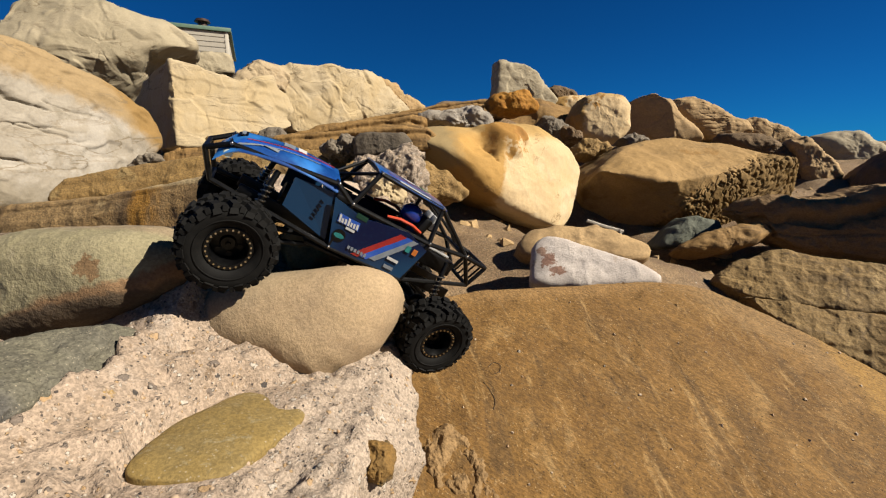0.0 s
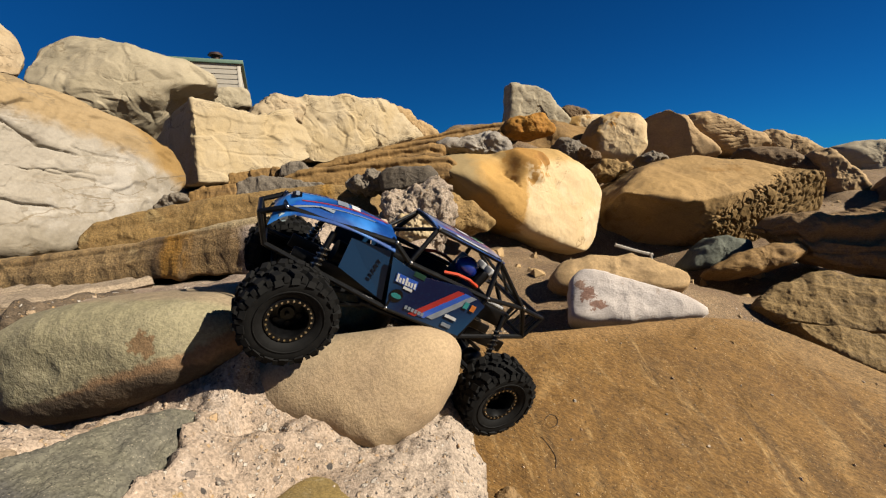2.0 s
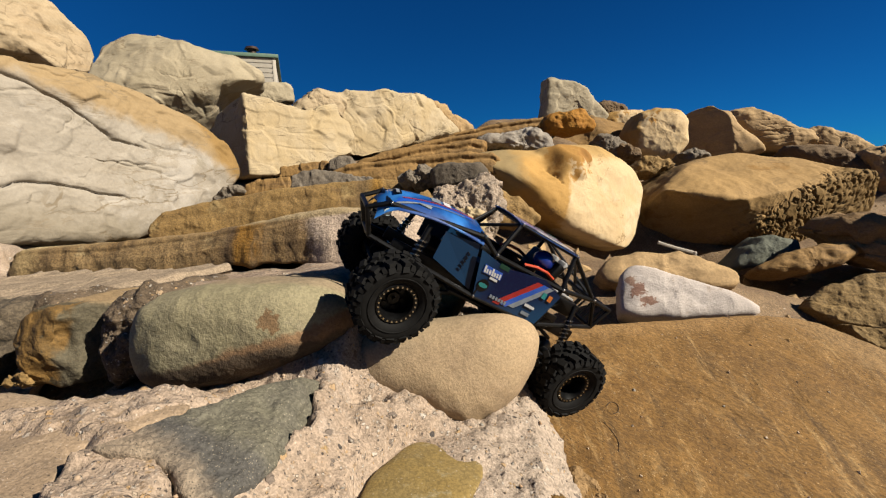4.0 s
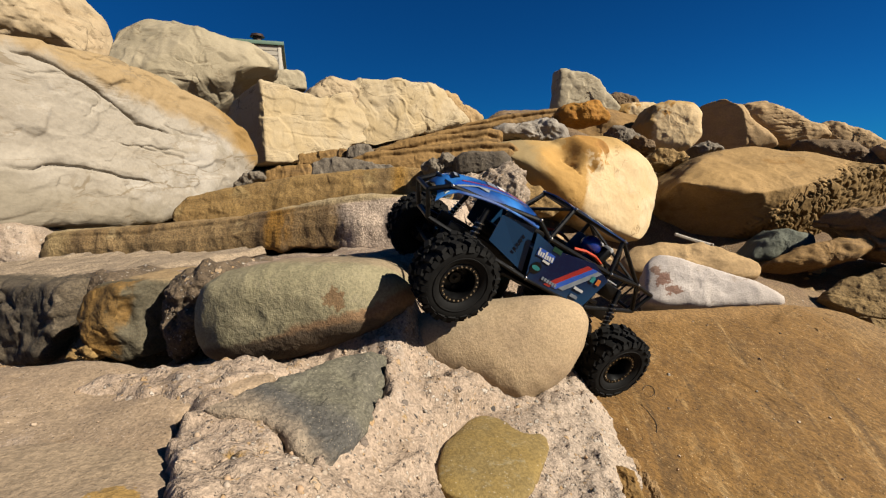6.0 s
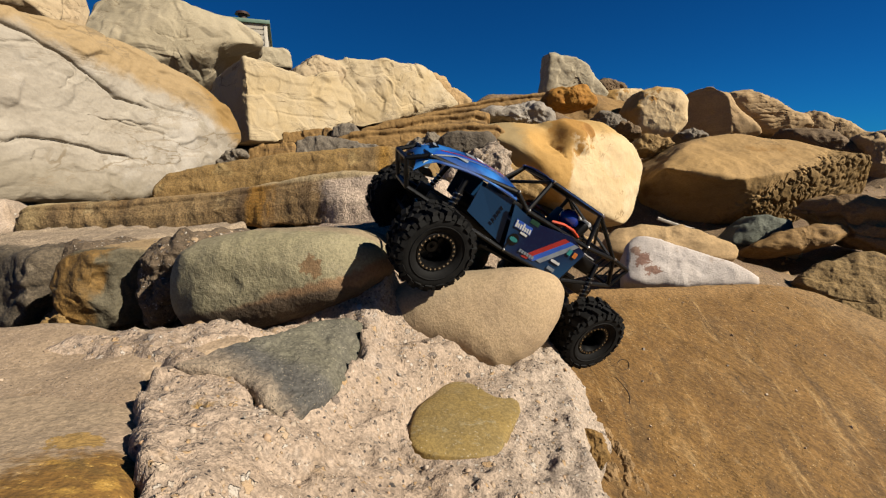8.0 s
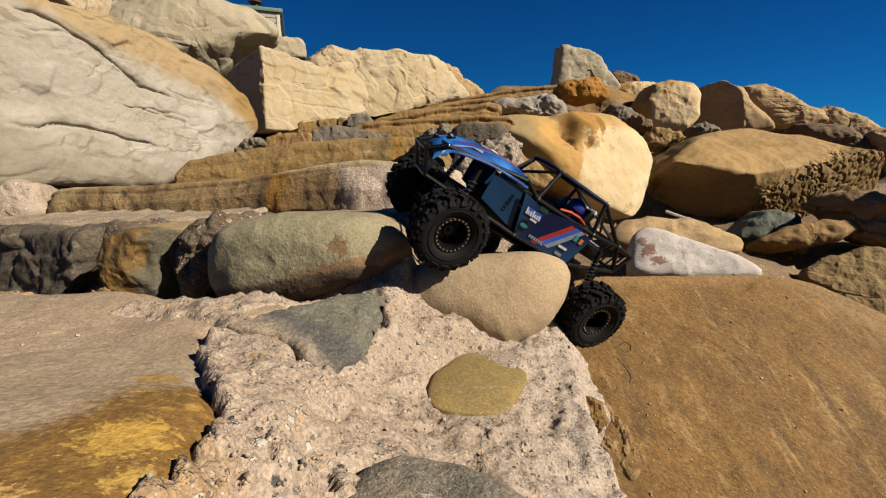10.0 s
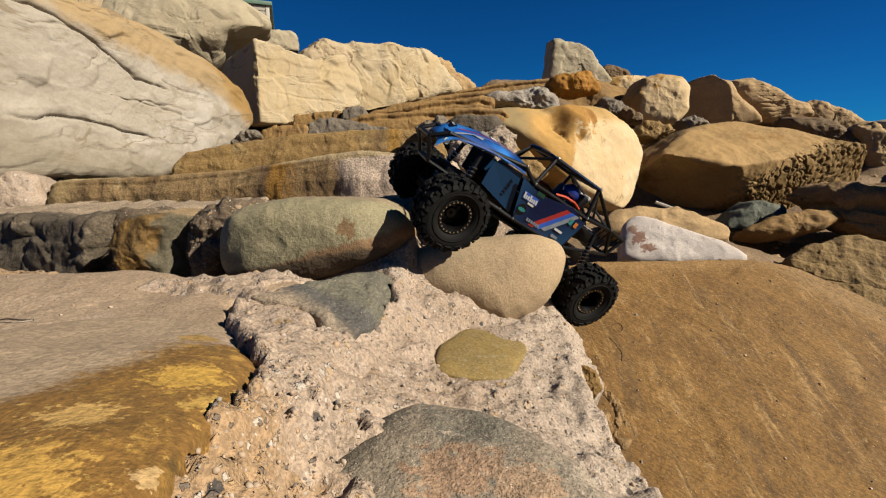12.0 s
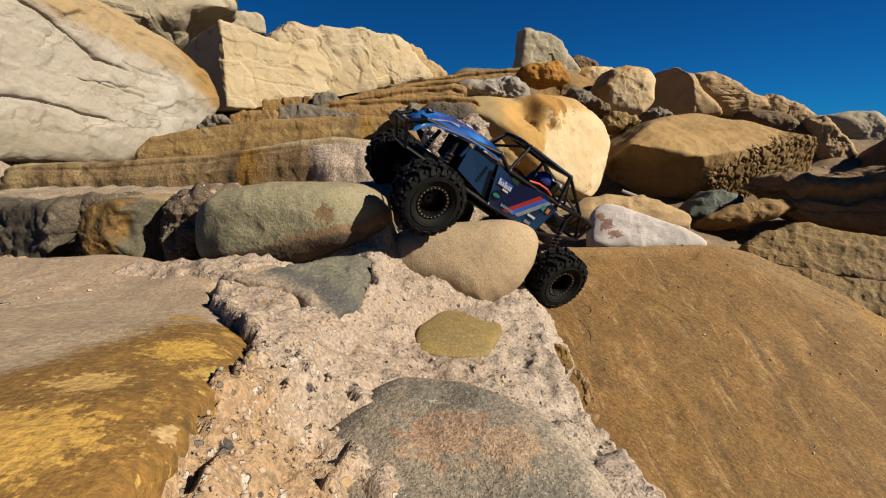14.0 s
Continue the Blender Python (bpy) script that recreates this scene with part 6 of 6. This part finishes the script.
        bar(-0.046, 0.092, 0.012, 0.062, -0.85, GREYV, "stripe", lab="grey slanting stripe")
        bar(0.047, 0.099, 0.038, 0.014, 0.2, BLUE, lift=0.0022, lab="blue sticker edged round white bars")
        for k, tall in enumerate((0.012, 0.007, 0.008, 0.012, 0.007, 0.0075, 0.009)):
            bar(0.063 - 0.0053 * k, 0.0975 + 0.4 * (tall - 0.008), 0.0036, tall, 0.25, WHITE, lift=0.0028, lab="white bar")
        bar(0.039, 0.089, 0.016, 0.004, 0.2, WHITE, lift=0.0024, lab="small white bar")
        bar(0.032, 0.116, 0.020, 0.008, 0.1, DULLGREEN, lift=0.0020, lab="dark green sticker")
        for k in range(6):
            bar(0.026 - 0.0062 * k, 0.062, 0.0044, 0.0058, 0.1, GREYV, lift=0.0032, lab="pale bar")
        bar(-0.052, 0.077, 0.022, 0.005, 0.1, WHITE, lift=0.0034, lab="pale grey sticker")
        bar(-0.052, 0.062, 0.018, 0.006, 0.1, GREYV, lift=0.0034, lab="small grey sticker")
        bar(-0.080, 0.106, 0.009, 0.011, 0.0, ORANGEV, lift=0.0030, lab="small orange sticker")
        bar(-0.066, 0.106, 0.009, 0.011, 0.0, TEAL, lift=0.0030, lab="small teal sticker")
        part("sticker", plate_bm(ellipse(0.050, 0.072, 0.011, 0.011), 0.0004, lambda x, y, h: on_side(x, y, h + 0.0022)), BLACK, pan, "round black sticker")
        part("sticker", plate_bm(ellipse(0.050, 0.072, 0.009, 0.004), 0.0004, lambda x, y, h: on_side(x, y, h + 0.0028)), TEAL, pan, "teal band")

    # inside and chassis
    part("skid_plate", box_bm((0.17, 0.11, 0.006), (0.0, 0, 0.030), bevel=0.002), BLACK, car)
    part("cockpit_tub", box_bm((0.15, 0.135, 0.055), (-0.02, 0, 0.068), bevel=0.006), BLACK, car)
    part("dashboard", box_bm((0.025, 0.125, 0.022), (0.070, 0, 0.118), bevel=0.005), BLACK, car)
    for s in (1, -1):
        seat = box_bm((0.018, 0.046, 0.075), (-0.078, 0.032 * s, 0.130), (0, -12, 0), 0.006)
        box_bm((0.045, 0.046, 0.014), (-0.045, 0.032 * s, 0.098), (0, 0, 0), 0.005, seat)
        part("seat", seat, BLACK, car)
        part("harness", tube_bm([(-0.012, 0.056 * s, 0.134), (-0.034, 0.060 * s, 0.141), (-0.058, 0.061 * s, 0.142), (-0.080, 0.056 * s, 0.137)], 0.0032, 8), REDPAD, car, "orange-red harness strap")
        part("chassis_rail", box_bm((0.42, 0.006, 0.022), (0.0, 0.032 * s, 0.052), (0, 0, 0), 0.002), BLACK, car)
        plate = plate_bm([(-0.120, 0.012 * s), (-0.128, 0.026 * s), (-0.150, 0.022 * s), (-0.172, 0.026 * s), (-0.182, 0.012 * s), (-0.172, 0.008 * s), (-0.150, 0.012 * s), (-0.130, 0.008 * s)],
                         0.002, lambda a, b, h: (a, b, 0.116 + h))
        part("rear_plate", plate, SILVER, car, "silver bone-shaped plate")
        if s < 0:
            continue
        head = bmesh.new()
        bmesh.ops.create_uvsphere(head, u_segments=20, v_segments=12, radius=0.0185, matrix=Matrix.Translation((-0.056, 0.034 * s, 0.156)) @ Matrix.Diagonal((1.18, 0.95, 1.0, 1)))
        part("helmet", head, HELMET, car, "glossy blue toy helmet")
    part("battery_tray", box_bm((0.085, 0.062, 0.030), (-0.150, 0, 0.098), bevel=0.004), BLACK, car)
    part("gearbox", box_bm((0.075, 0.050, 0.050), (0.020, 0, 0.052), bevel=0.008), BLACK, car)
    motor = bmesh.new()
    bmesh.ops.create_cone(motor, cap_ends=True, segments=24, radius1=0.018, radius2=0.018, depth=0.055, matrix=pose(0.12, 0, 0.075, 0, 90, 0))
    part("motor", motor, BLACK, car)
    part("servo", box_bm((0.022, 0.042, 0.022), (0.185, 0, 0.022), bevel=0.002), BLACK, car)
    bar_body = part("light_bar", box_bm((0.012, 0.084, 0.013), (0.246, 0, 0.098), (0, 8, 0), 0.002), SILVER, car, "slim light bar under the bonnet's nose")
    part("lamp_lens", box_bm((0.004, 0.078, 0.009), (0.2535, 0, 0.098), (0, 8, 0), 0.0015), LENSW, bar_body, "pale clear lens")
    for sy in (1, -1):
        end = bmesh.new()
        bmesh.ops.create_cone(end, cap_ends=True, segments=14, radius1=0.0062, radius2=0.0062, depth=0.008, matrix=pose(0.246, 0.045 * sy, 0.098, 90, 0, 0))
        part("lamp_end", end, LENSW, bar_body, "pale blue end cap")
        for k in range(5):
            part("vent_slot", box_bm((0.007, 0.0012, 0.0016), (0.098, (0.0712 - 0.15 * 0.008) * sy, 0.078 + 0.007 * k), (0, -25, 0), 0.0), BLACK, car)
        part("rear_lamp", box_bm((0.010, 0.026, 0.026), (-0.108, 0.0165 * sy, 0.160), (0, -8, 0), 0.004), SILVER, car, "square grey lamp behind the cab")

    # axles, links, dampers
    for x, d in ((0.192, 1), (-0.18, -1)):
        ax = bmesh.new()
        bmesh.ops.create_cone(ax, cap_ends=True, segments=14, radius1=0.0095, radius2=0.0095, depth=0.20, matrix=pose(x, 0, 0, 90, 0, 0))
        bmesh.ops.create_uvsphere(ax, u_segments=16, v_segments=10, radius=0.024, matrix=pose(x, 0.012, 0) @ Matrix.Diagonal((1.0, 0.75, 1, 1)))
        for s in (1, -1):
            box_bm((0.022, 0.016, 0.038), (x, 0.094 * s, 0), (0, 0, 0), 0.003, ax)
        part("axle", ax, BLACK, car)
        part("driveshaft", tube_bm([(x - 0.02 * d, 0.012, 0.004), (0.045 * d, 0, 0.035)], 0.005), BLACK, car)
        for s in (1, -1):
            part("link", tube_bm([(x - 0.004 * d, 0.070 * s, -0.008), (0.060 * d, 0.042 * s, 0.030)], 0.0045), BLACK, car)
            part("link", tube_bm([(x, 0.020 * s, 0.026), (0.075 * d, 0.034 * s, 0.060)], 0.0040), BLACK, car)
            lo, hi = (x - 0.012 * d, 0.078 * s, 0.006), (x + 0.012 * d - 0.03 * d, 0.052 * s, 0.112)
            damper = part("damper", tube_bm([lo, hi], 0.0048, 12), BLACK, car)
            part("spring", spring_bm(Vector(lo).lerp(Vector(hi), 0.12), Vector(lo).lerp(Vector(hi), 0.8)), STEEL, damper, "bare steel coil spring")
    part("steering_link", tube_bm([(0.217, 0.09, 0.006), (0.217, -0.09, 0.006)], 0.003), BLACK, car)
    build_wheel(car, (0.192, 0.122, 0.0), 6, False)
    build_wheel(car, (-0.182, 0.121, -0.002), 7, False, -4)
    build_wheel(car, (0.192, -0.122, 0.0), 6, True)
    build_wheel(car, (-0.178, -0.121, 0.006), 7, True, 4)
    return car


build_car()

# ---- the house above the slope
SIDING = plain_mat("cream_siding_paint", (0.46, 0.42, 0.35), 0.6, 0, 0.06, 6, 0.2)
TRIMG = plain_mat("green_roof_trim", (0.10, 0.16, 0.12), 0.5, 0, 0.1, 8, 0.1)
FLUE = plain_mat("dark_brown_flue_metal", (0.06, 0.035, 0.025), 0.5, 0.6, 0.2, 8, 0.1)


def build_house(corner, wide, deep, tall, turn):
    house = new("house")
    tagged(house, "cream weatherboarded house with green roof trim", "house")
    house.matrix_world = pose(*corner, 0, 0, turn)
    part("wall", box_bm((wide, deep, tall), (-wide / 2, deep / 2, -tall / 2), bevel=0), SIDING, house)
    n = int(tall / 0.22)
    board = bmesh.new()
    box_bm((wide - 0.08, 0.05, 0.17), (0, 0, 0), (10, 0, 0), 0.0, board)
    me = part("board", board, SIDING, house, smooth=False)
    me.location = (-wide / 2, -0.018, -0.14)
    for i in range(1, n):
        o = me.copy()
        scene.collection.objects.link(o)
        o.parent = house
        o.location = (-wide / 2, -0.018, -0.14 - 0.22 * i)
    part("corner_board", box_bm((0.15, 0.09, tall), (-0.05, -0.018, -tall / 2), bevel=0.004), SIDING, house)
    part("roof", box_bm((wide + 0.3, deep + 0.3, 0.16), (-wide / 2, deep / 2, 0.075), (0, 0, 0), 0.01), TRIMG, house, "flat green-edged roof")
    flue = bmesh.new()
    bmesh.ops.create_cone(flue, cap_ends=True, segments=20, radius1=0.20, radius2=0.20, depth=0.50, matrix=pose(-1.05, 0.8, 0.28))
    pipe = part("flue", flue, FLUE, house, "dark metal flue")
    cap = bmesh.new()
    bmesh.ops.create_cone(cap, cap_ends=True, segments=20, radius1=0.34, radius2=0.27, depth=0.12, matrix=pose(-1.05, 0.8, 0.58))
    part("flue_cap", cap, FLUE, pipe)


build_house((-9.82, 22.26, 7.08), 5.0, 6.0, 5.3, 22)


# ---- pebbles, twigs and chips
def pebble_mat():
    m, nodes, links, bsdf = nodes_of("mixed_pebbles")
    nt = m.node_tree
    rnd = nodes.new("ShaderNodeNewGeometry").outputs["Random Per Island"]
    co = nodes.new("ShaderNodeTexCoord").outputs["Object"]
    cr = nodes.new("ShaderNodeValToRGB")
    links.new(rnd, cr.inputs["Fac"])
    el = cr.color_ramp.elements
    el[0].position, el[0].color = 0.0, (0.25, 0.18, 0.12, 1)
    el[1].position, el[1].color = 1.0, (0.04, 0.033, 0.03, 1)
    for at, c in ((0.35, (0.23, 0.165, 0.105, 1)), (0.6, (0.27, 0.22, 0.17, 1)), (0.78, (0.28, 0.17, 0.085, 1)), (0.9, (0.18, 0.165, 0.14, 1))):
        e = el.new(at)
        e.color = c
    n = noise_node(nt, co, 300, 4, 0.7)
    col = mix(nt, math_node(nt, "MULTIPLY", ramp(nt, n, 0.4, 0.7), 0.5), cr.outputs["Color"], (0.23, 0.175, 0.13))
    links.new(col, bsdf.inputs["Base Color"])
    bsdf.inputs["Roughness"].default_value = 0.8
    return m


def pebbles():
    rng = np.random.default_rng(7)
    bm = bmesh.new()
    bmesh.ops.create_icosphere(bm, subdivisions=1, radius=1)
    base = np.array([v.co for v in bm.verts])
    tris = np.array([[v.index for v in f.verts] for f in bm.faces])
    bm.free()
    n = 2300
    x, y = rng.uniform(-0.56, -0.07, n), rng.uniform(-0.1, 0.85, n)
    gravel = rng.random(n) < 0.25
    x = np.where(gravel, rng.normal(-0.40, 0.03, n), x)
    y = np.where(gravel, rng.uniform(-0.05, 0.22, n), y)
    z = mortar_height(x, y)
    r = 0.0010 + 0.0030 * rng.random(n) ** 4 
    r = np.where(gravel, 1.3 * r, r) * (0.6 + 0.4 * step(0.1, 0.3, y))
    verts, faces = [], []
    for i in range(n):
        turn = np.array(Euler(rng.uniform(0, 6.28, 3)).to_matrix())
        v = (base * (1 + 0.30 * rng.standard_normal((len(base), 1)).clip(-1, 1)) * rng.uniform(0.6, 1.15, 3)) @ turn * r[i]
        verts.append(v + (x[i], y[i], z[i] - 0.1 * r[i]))
        faces.append(tris + i * len(base))
    me = mesh_of("pebbles", np.concatenate(verts).tolist(), np.concatenate(faces).tolist(), pebble_mat(), True)
    tagged(new("pebbles", me), "small mixed pebbles stuck in the mortar", "pebbles", kind="stuff")


def grit():
    rng = np.random.default_rng(9)
    bm = bmesh.new()
    bmesh.ops.create_icosphere(bm, subdivisions=1, radius=1)
    base = np.array([v.co for v in bm.verts])
    tris = np.array([[v.index for v in f.verts] for f in bm.faces])
    bm.free()
    n = 260
    x, y = rng.uniform(0.1, 3.4, n), rng.uniform(1.9, 5.0, n)
    z = rough_ground(x, y)
    r = 0.012 + 0.05 * rng.random(n) ** 2.5
    verts, faces = [], []
    for i in range(n):
        turn = np.array(Euler(rng.uniform(0, 6.28, 3)).to_matrix())
        v = (base * (1 + 0.25 * rng.standard_normal((len(base), 1)).clip(-1, 1)) * rng.uniform(0.6, 1.15, 3)) @ turn * r[i]
        verts.append(v + (x[i], y[i], z[i] - 0.1 * r[i]))
        faces.append(tris + i * len(base))
    me = mesh_of("rubble", np.concatenate(verts).tolist(), np.concatenate(faces).tolist(), TAN, False)
    tagged(new("rubble", me), "loose tan and brown rubble between boulders", "rubble", kind="stuff")


pebbles()
grit()


def crumbs():
    """Loose grains on the broad stones, dropped straight down onto them."""
    from mathutils.bvhtree import BVHTree
    rng = np.random.default_rng(12)
    spots = (("rock_terrace", 160, (-1.2, -0.5), (0.22, 0.62), 0.0022), ("rock_slab", 260, (0.0, 1.1), (0.7, 1.6), 0.0026))
    verts, faces, count = [], [], 0
    cube = np.array([(a, b, c) for a in (-1, 1) for b in (-1, 1) for c in (-1, 1)], float)
    quads = np.array([(0, 1, 3, 2), (4, 6, 7, 5), (0, 4, 5, 1), (2, 3, 7, 6), (0, 2, 6, 4), (1, 5, 7, 3)])
    for name, n, xr, yr, big in spots:
        ob = bpy.data.objects[name]
        tree = BVHTree.FromPolygons([ob.matrix_world @ v.co for v in ob.data.vertices], [tuple(p.vertices) for p in ob.data.polygons])
        for _ in range(n):
            x, y = rng.uniform(*xr), rng.uniform(*yr)
            if name == "rock_terrace" and rng.random() < 0.4:
                y = 0.62 - 0.12 * rng.random() ** 2
            hit = tree.ray_cast(Vector((x, y, 3)), Vector((0, 0, -1)))[0]
            if hit is None:
                continue
            r = 0.0007 + big * rng.random() ** 3
            v = cube * rng.uniform(0.45, 1.0, 3) * (1 + 0.25 * rng.uniform(-1, 1, (8, 1)))
            v = v @ np.array(Euler(rng.uniform(0, 6.28, 3)).to_matrix()) * r
            verts.append(v + np.array(hit) + (0, 0, 0.3 * r))
            faces.append(quads + 8 * count)
            count += 1
    me = mesh_of("crumbs", np.concatenate(verts).tolist(), np.concatenate(faces).tolist(), pebble_mat(), False)
    tagged(new("crumbs", me), "loose stone crumbs lying on the terrace and slab", "crumbs", kind="stuff")


crumbs()

TWIG = plain_mat("grey_twig", (0.30, 0.25, 0.20), 0.8, 0, 0.3, 120, 0.3)
ROOT = plain_mat("dark_root", (0.03, 0.02, 0.012), 0.8, 0, 0.3, 120, 0.3)
STICK = plain_mat("pale_driftwood", (0.34, 0.30, 0.25), 0.8, 0, 0.2, 40, 0.3)


def thing(name, bm, mat, label, category):
    ob = part(name, bm, mat, None)
    return tagged(ob, label, category)


def strand(name, points, r, mat, label, category):
    pts = [Vector(p) for p in points]
    fine = []
    for a, b, c, d in zip([pts[0]] + pts, pts, pts[1:], pts[2:] + [pts[-1]]):
        for k in range(5):
            t = k / 5
            fine.append(0.5 * ((2 * b) + (c - a) * t + (2 * a - 5 * b + 4 * c - d) * t * t + (3 * b - a - 3 * c + d) * t**3))
    fine.append(pts[-1])
    return thing(name, tube_bm(fine, r, 6), mat, label, category)


def laid(points, on, gap):
    """The same run of places, dropped straight down onto a stone."""
    from mathutils.bvhtree import BVHTree
    ob = bpy.data.objects[on]
    tree = BVHTree.FromPolygons([ob.matrix_world @ v.co for v in ob.data.vertices], [tuple(p.vertices) for p in ob.data.polygons])
    return [tree.ray_cast(Vector((x, y, 3)), Vector((0, 0, -1)))[0] + Vector((0, 0, gap)) for x, y in points]


strand("root", laid([(0.112, 1.020), (0.126, 1.034), (0.140, 1.030), (0.138, 1.014), (0.124, 1.004)], "rock_slab", 0.0010), 0.0007, ROOT, "thin curled dark root lying on the brown slab", "root")
strand("root", laid([(0.098, 0.982), (0.112, 0.966), (0.121, 0.948), (0.116, 0.930)], "rock_slab", 0.0010), 0.0007, ROOT, "thin dark root lying on the brown slab", "root")
strand("twig", laid([(-0.834, 0.300), (-0.818, 0.304), (-0.800, 0.302), (-0.786, 0.309)], "rock_terrace", 0.0010), 0.0009, TWIG, "thin grey twig lying on the dusty terrace", "twig")
strand("twig", laid([(-0.834, 0.301), (-0.822, 0.312), (-0.800, 0.309), (-0.786, 0.310)], "rock_terrace", 0.0010), 0.0007, ROOT, "thin dark twig lying on the dusty terrace", "twig")
strand("stick", [(0.848, 2.750, 0.712), (0.949, 2.750, 0.679), (1.065, 2.750, 0.647)], 0.010, STICK, "pale driftwood stick in the shaded gap", "stick")
strand("stick", [(0.987, 2.600, 0.680), (1.015, 2.600, 0.578)], 0.007, STICK, "short pale stick standing in the shaded gap", "stick")


def shelf_height(x, y):
    p = np.stack([x, y, 0 * x], 1)
    return 0.872 + 0.10 * (x + 0.75) - 0.12 * (y - 0.95) + 0.010 * fbm(p * 9, 5, 41) + 0.004 * chipped(p * 24, 42) - 0.15 * step(0.90, 0.82, y) - 0.12 * step(-1.05, -1.15, x) * step(1.25, 1.10, y)


tagged(new("mortar_shelf", grid_mesh("mortar_shelf", np.arange(-2.4, -0.36, 0.012), np.arange(0.80, 1.65, 0.010), shelf_height, RUBBLE)),
       "dusty pebbly mortar shelf behind the row of stones", "mortar", kind="structure")
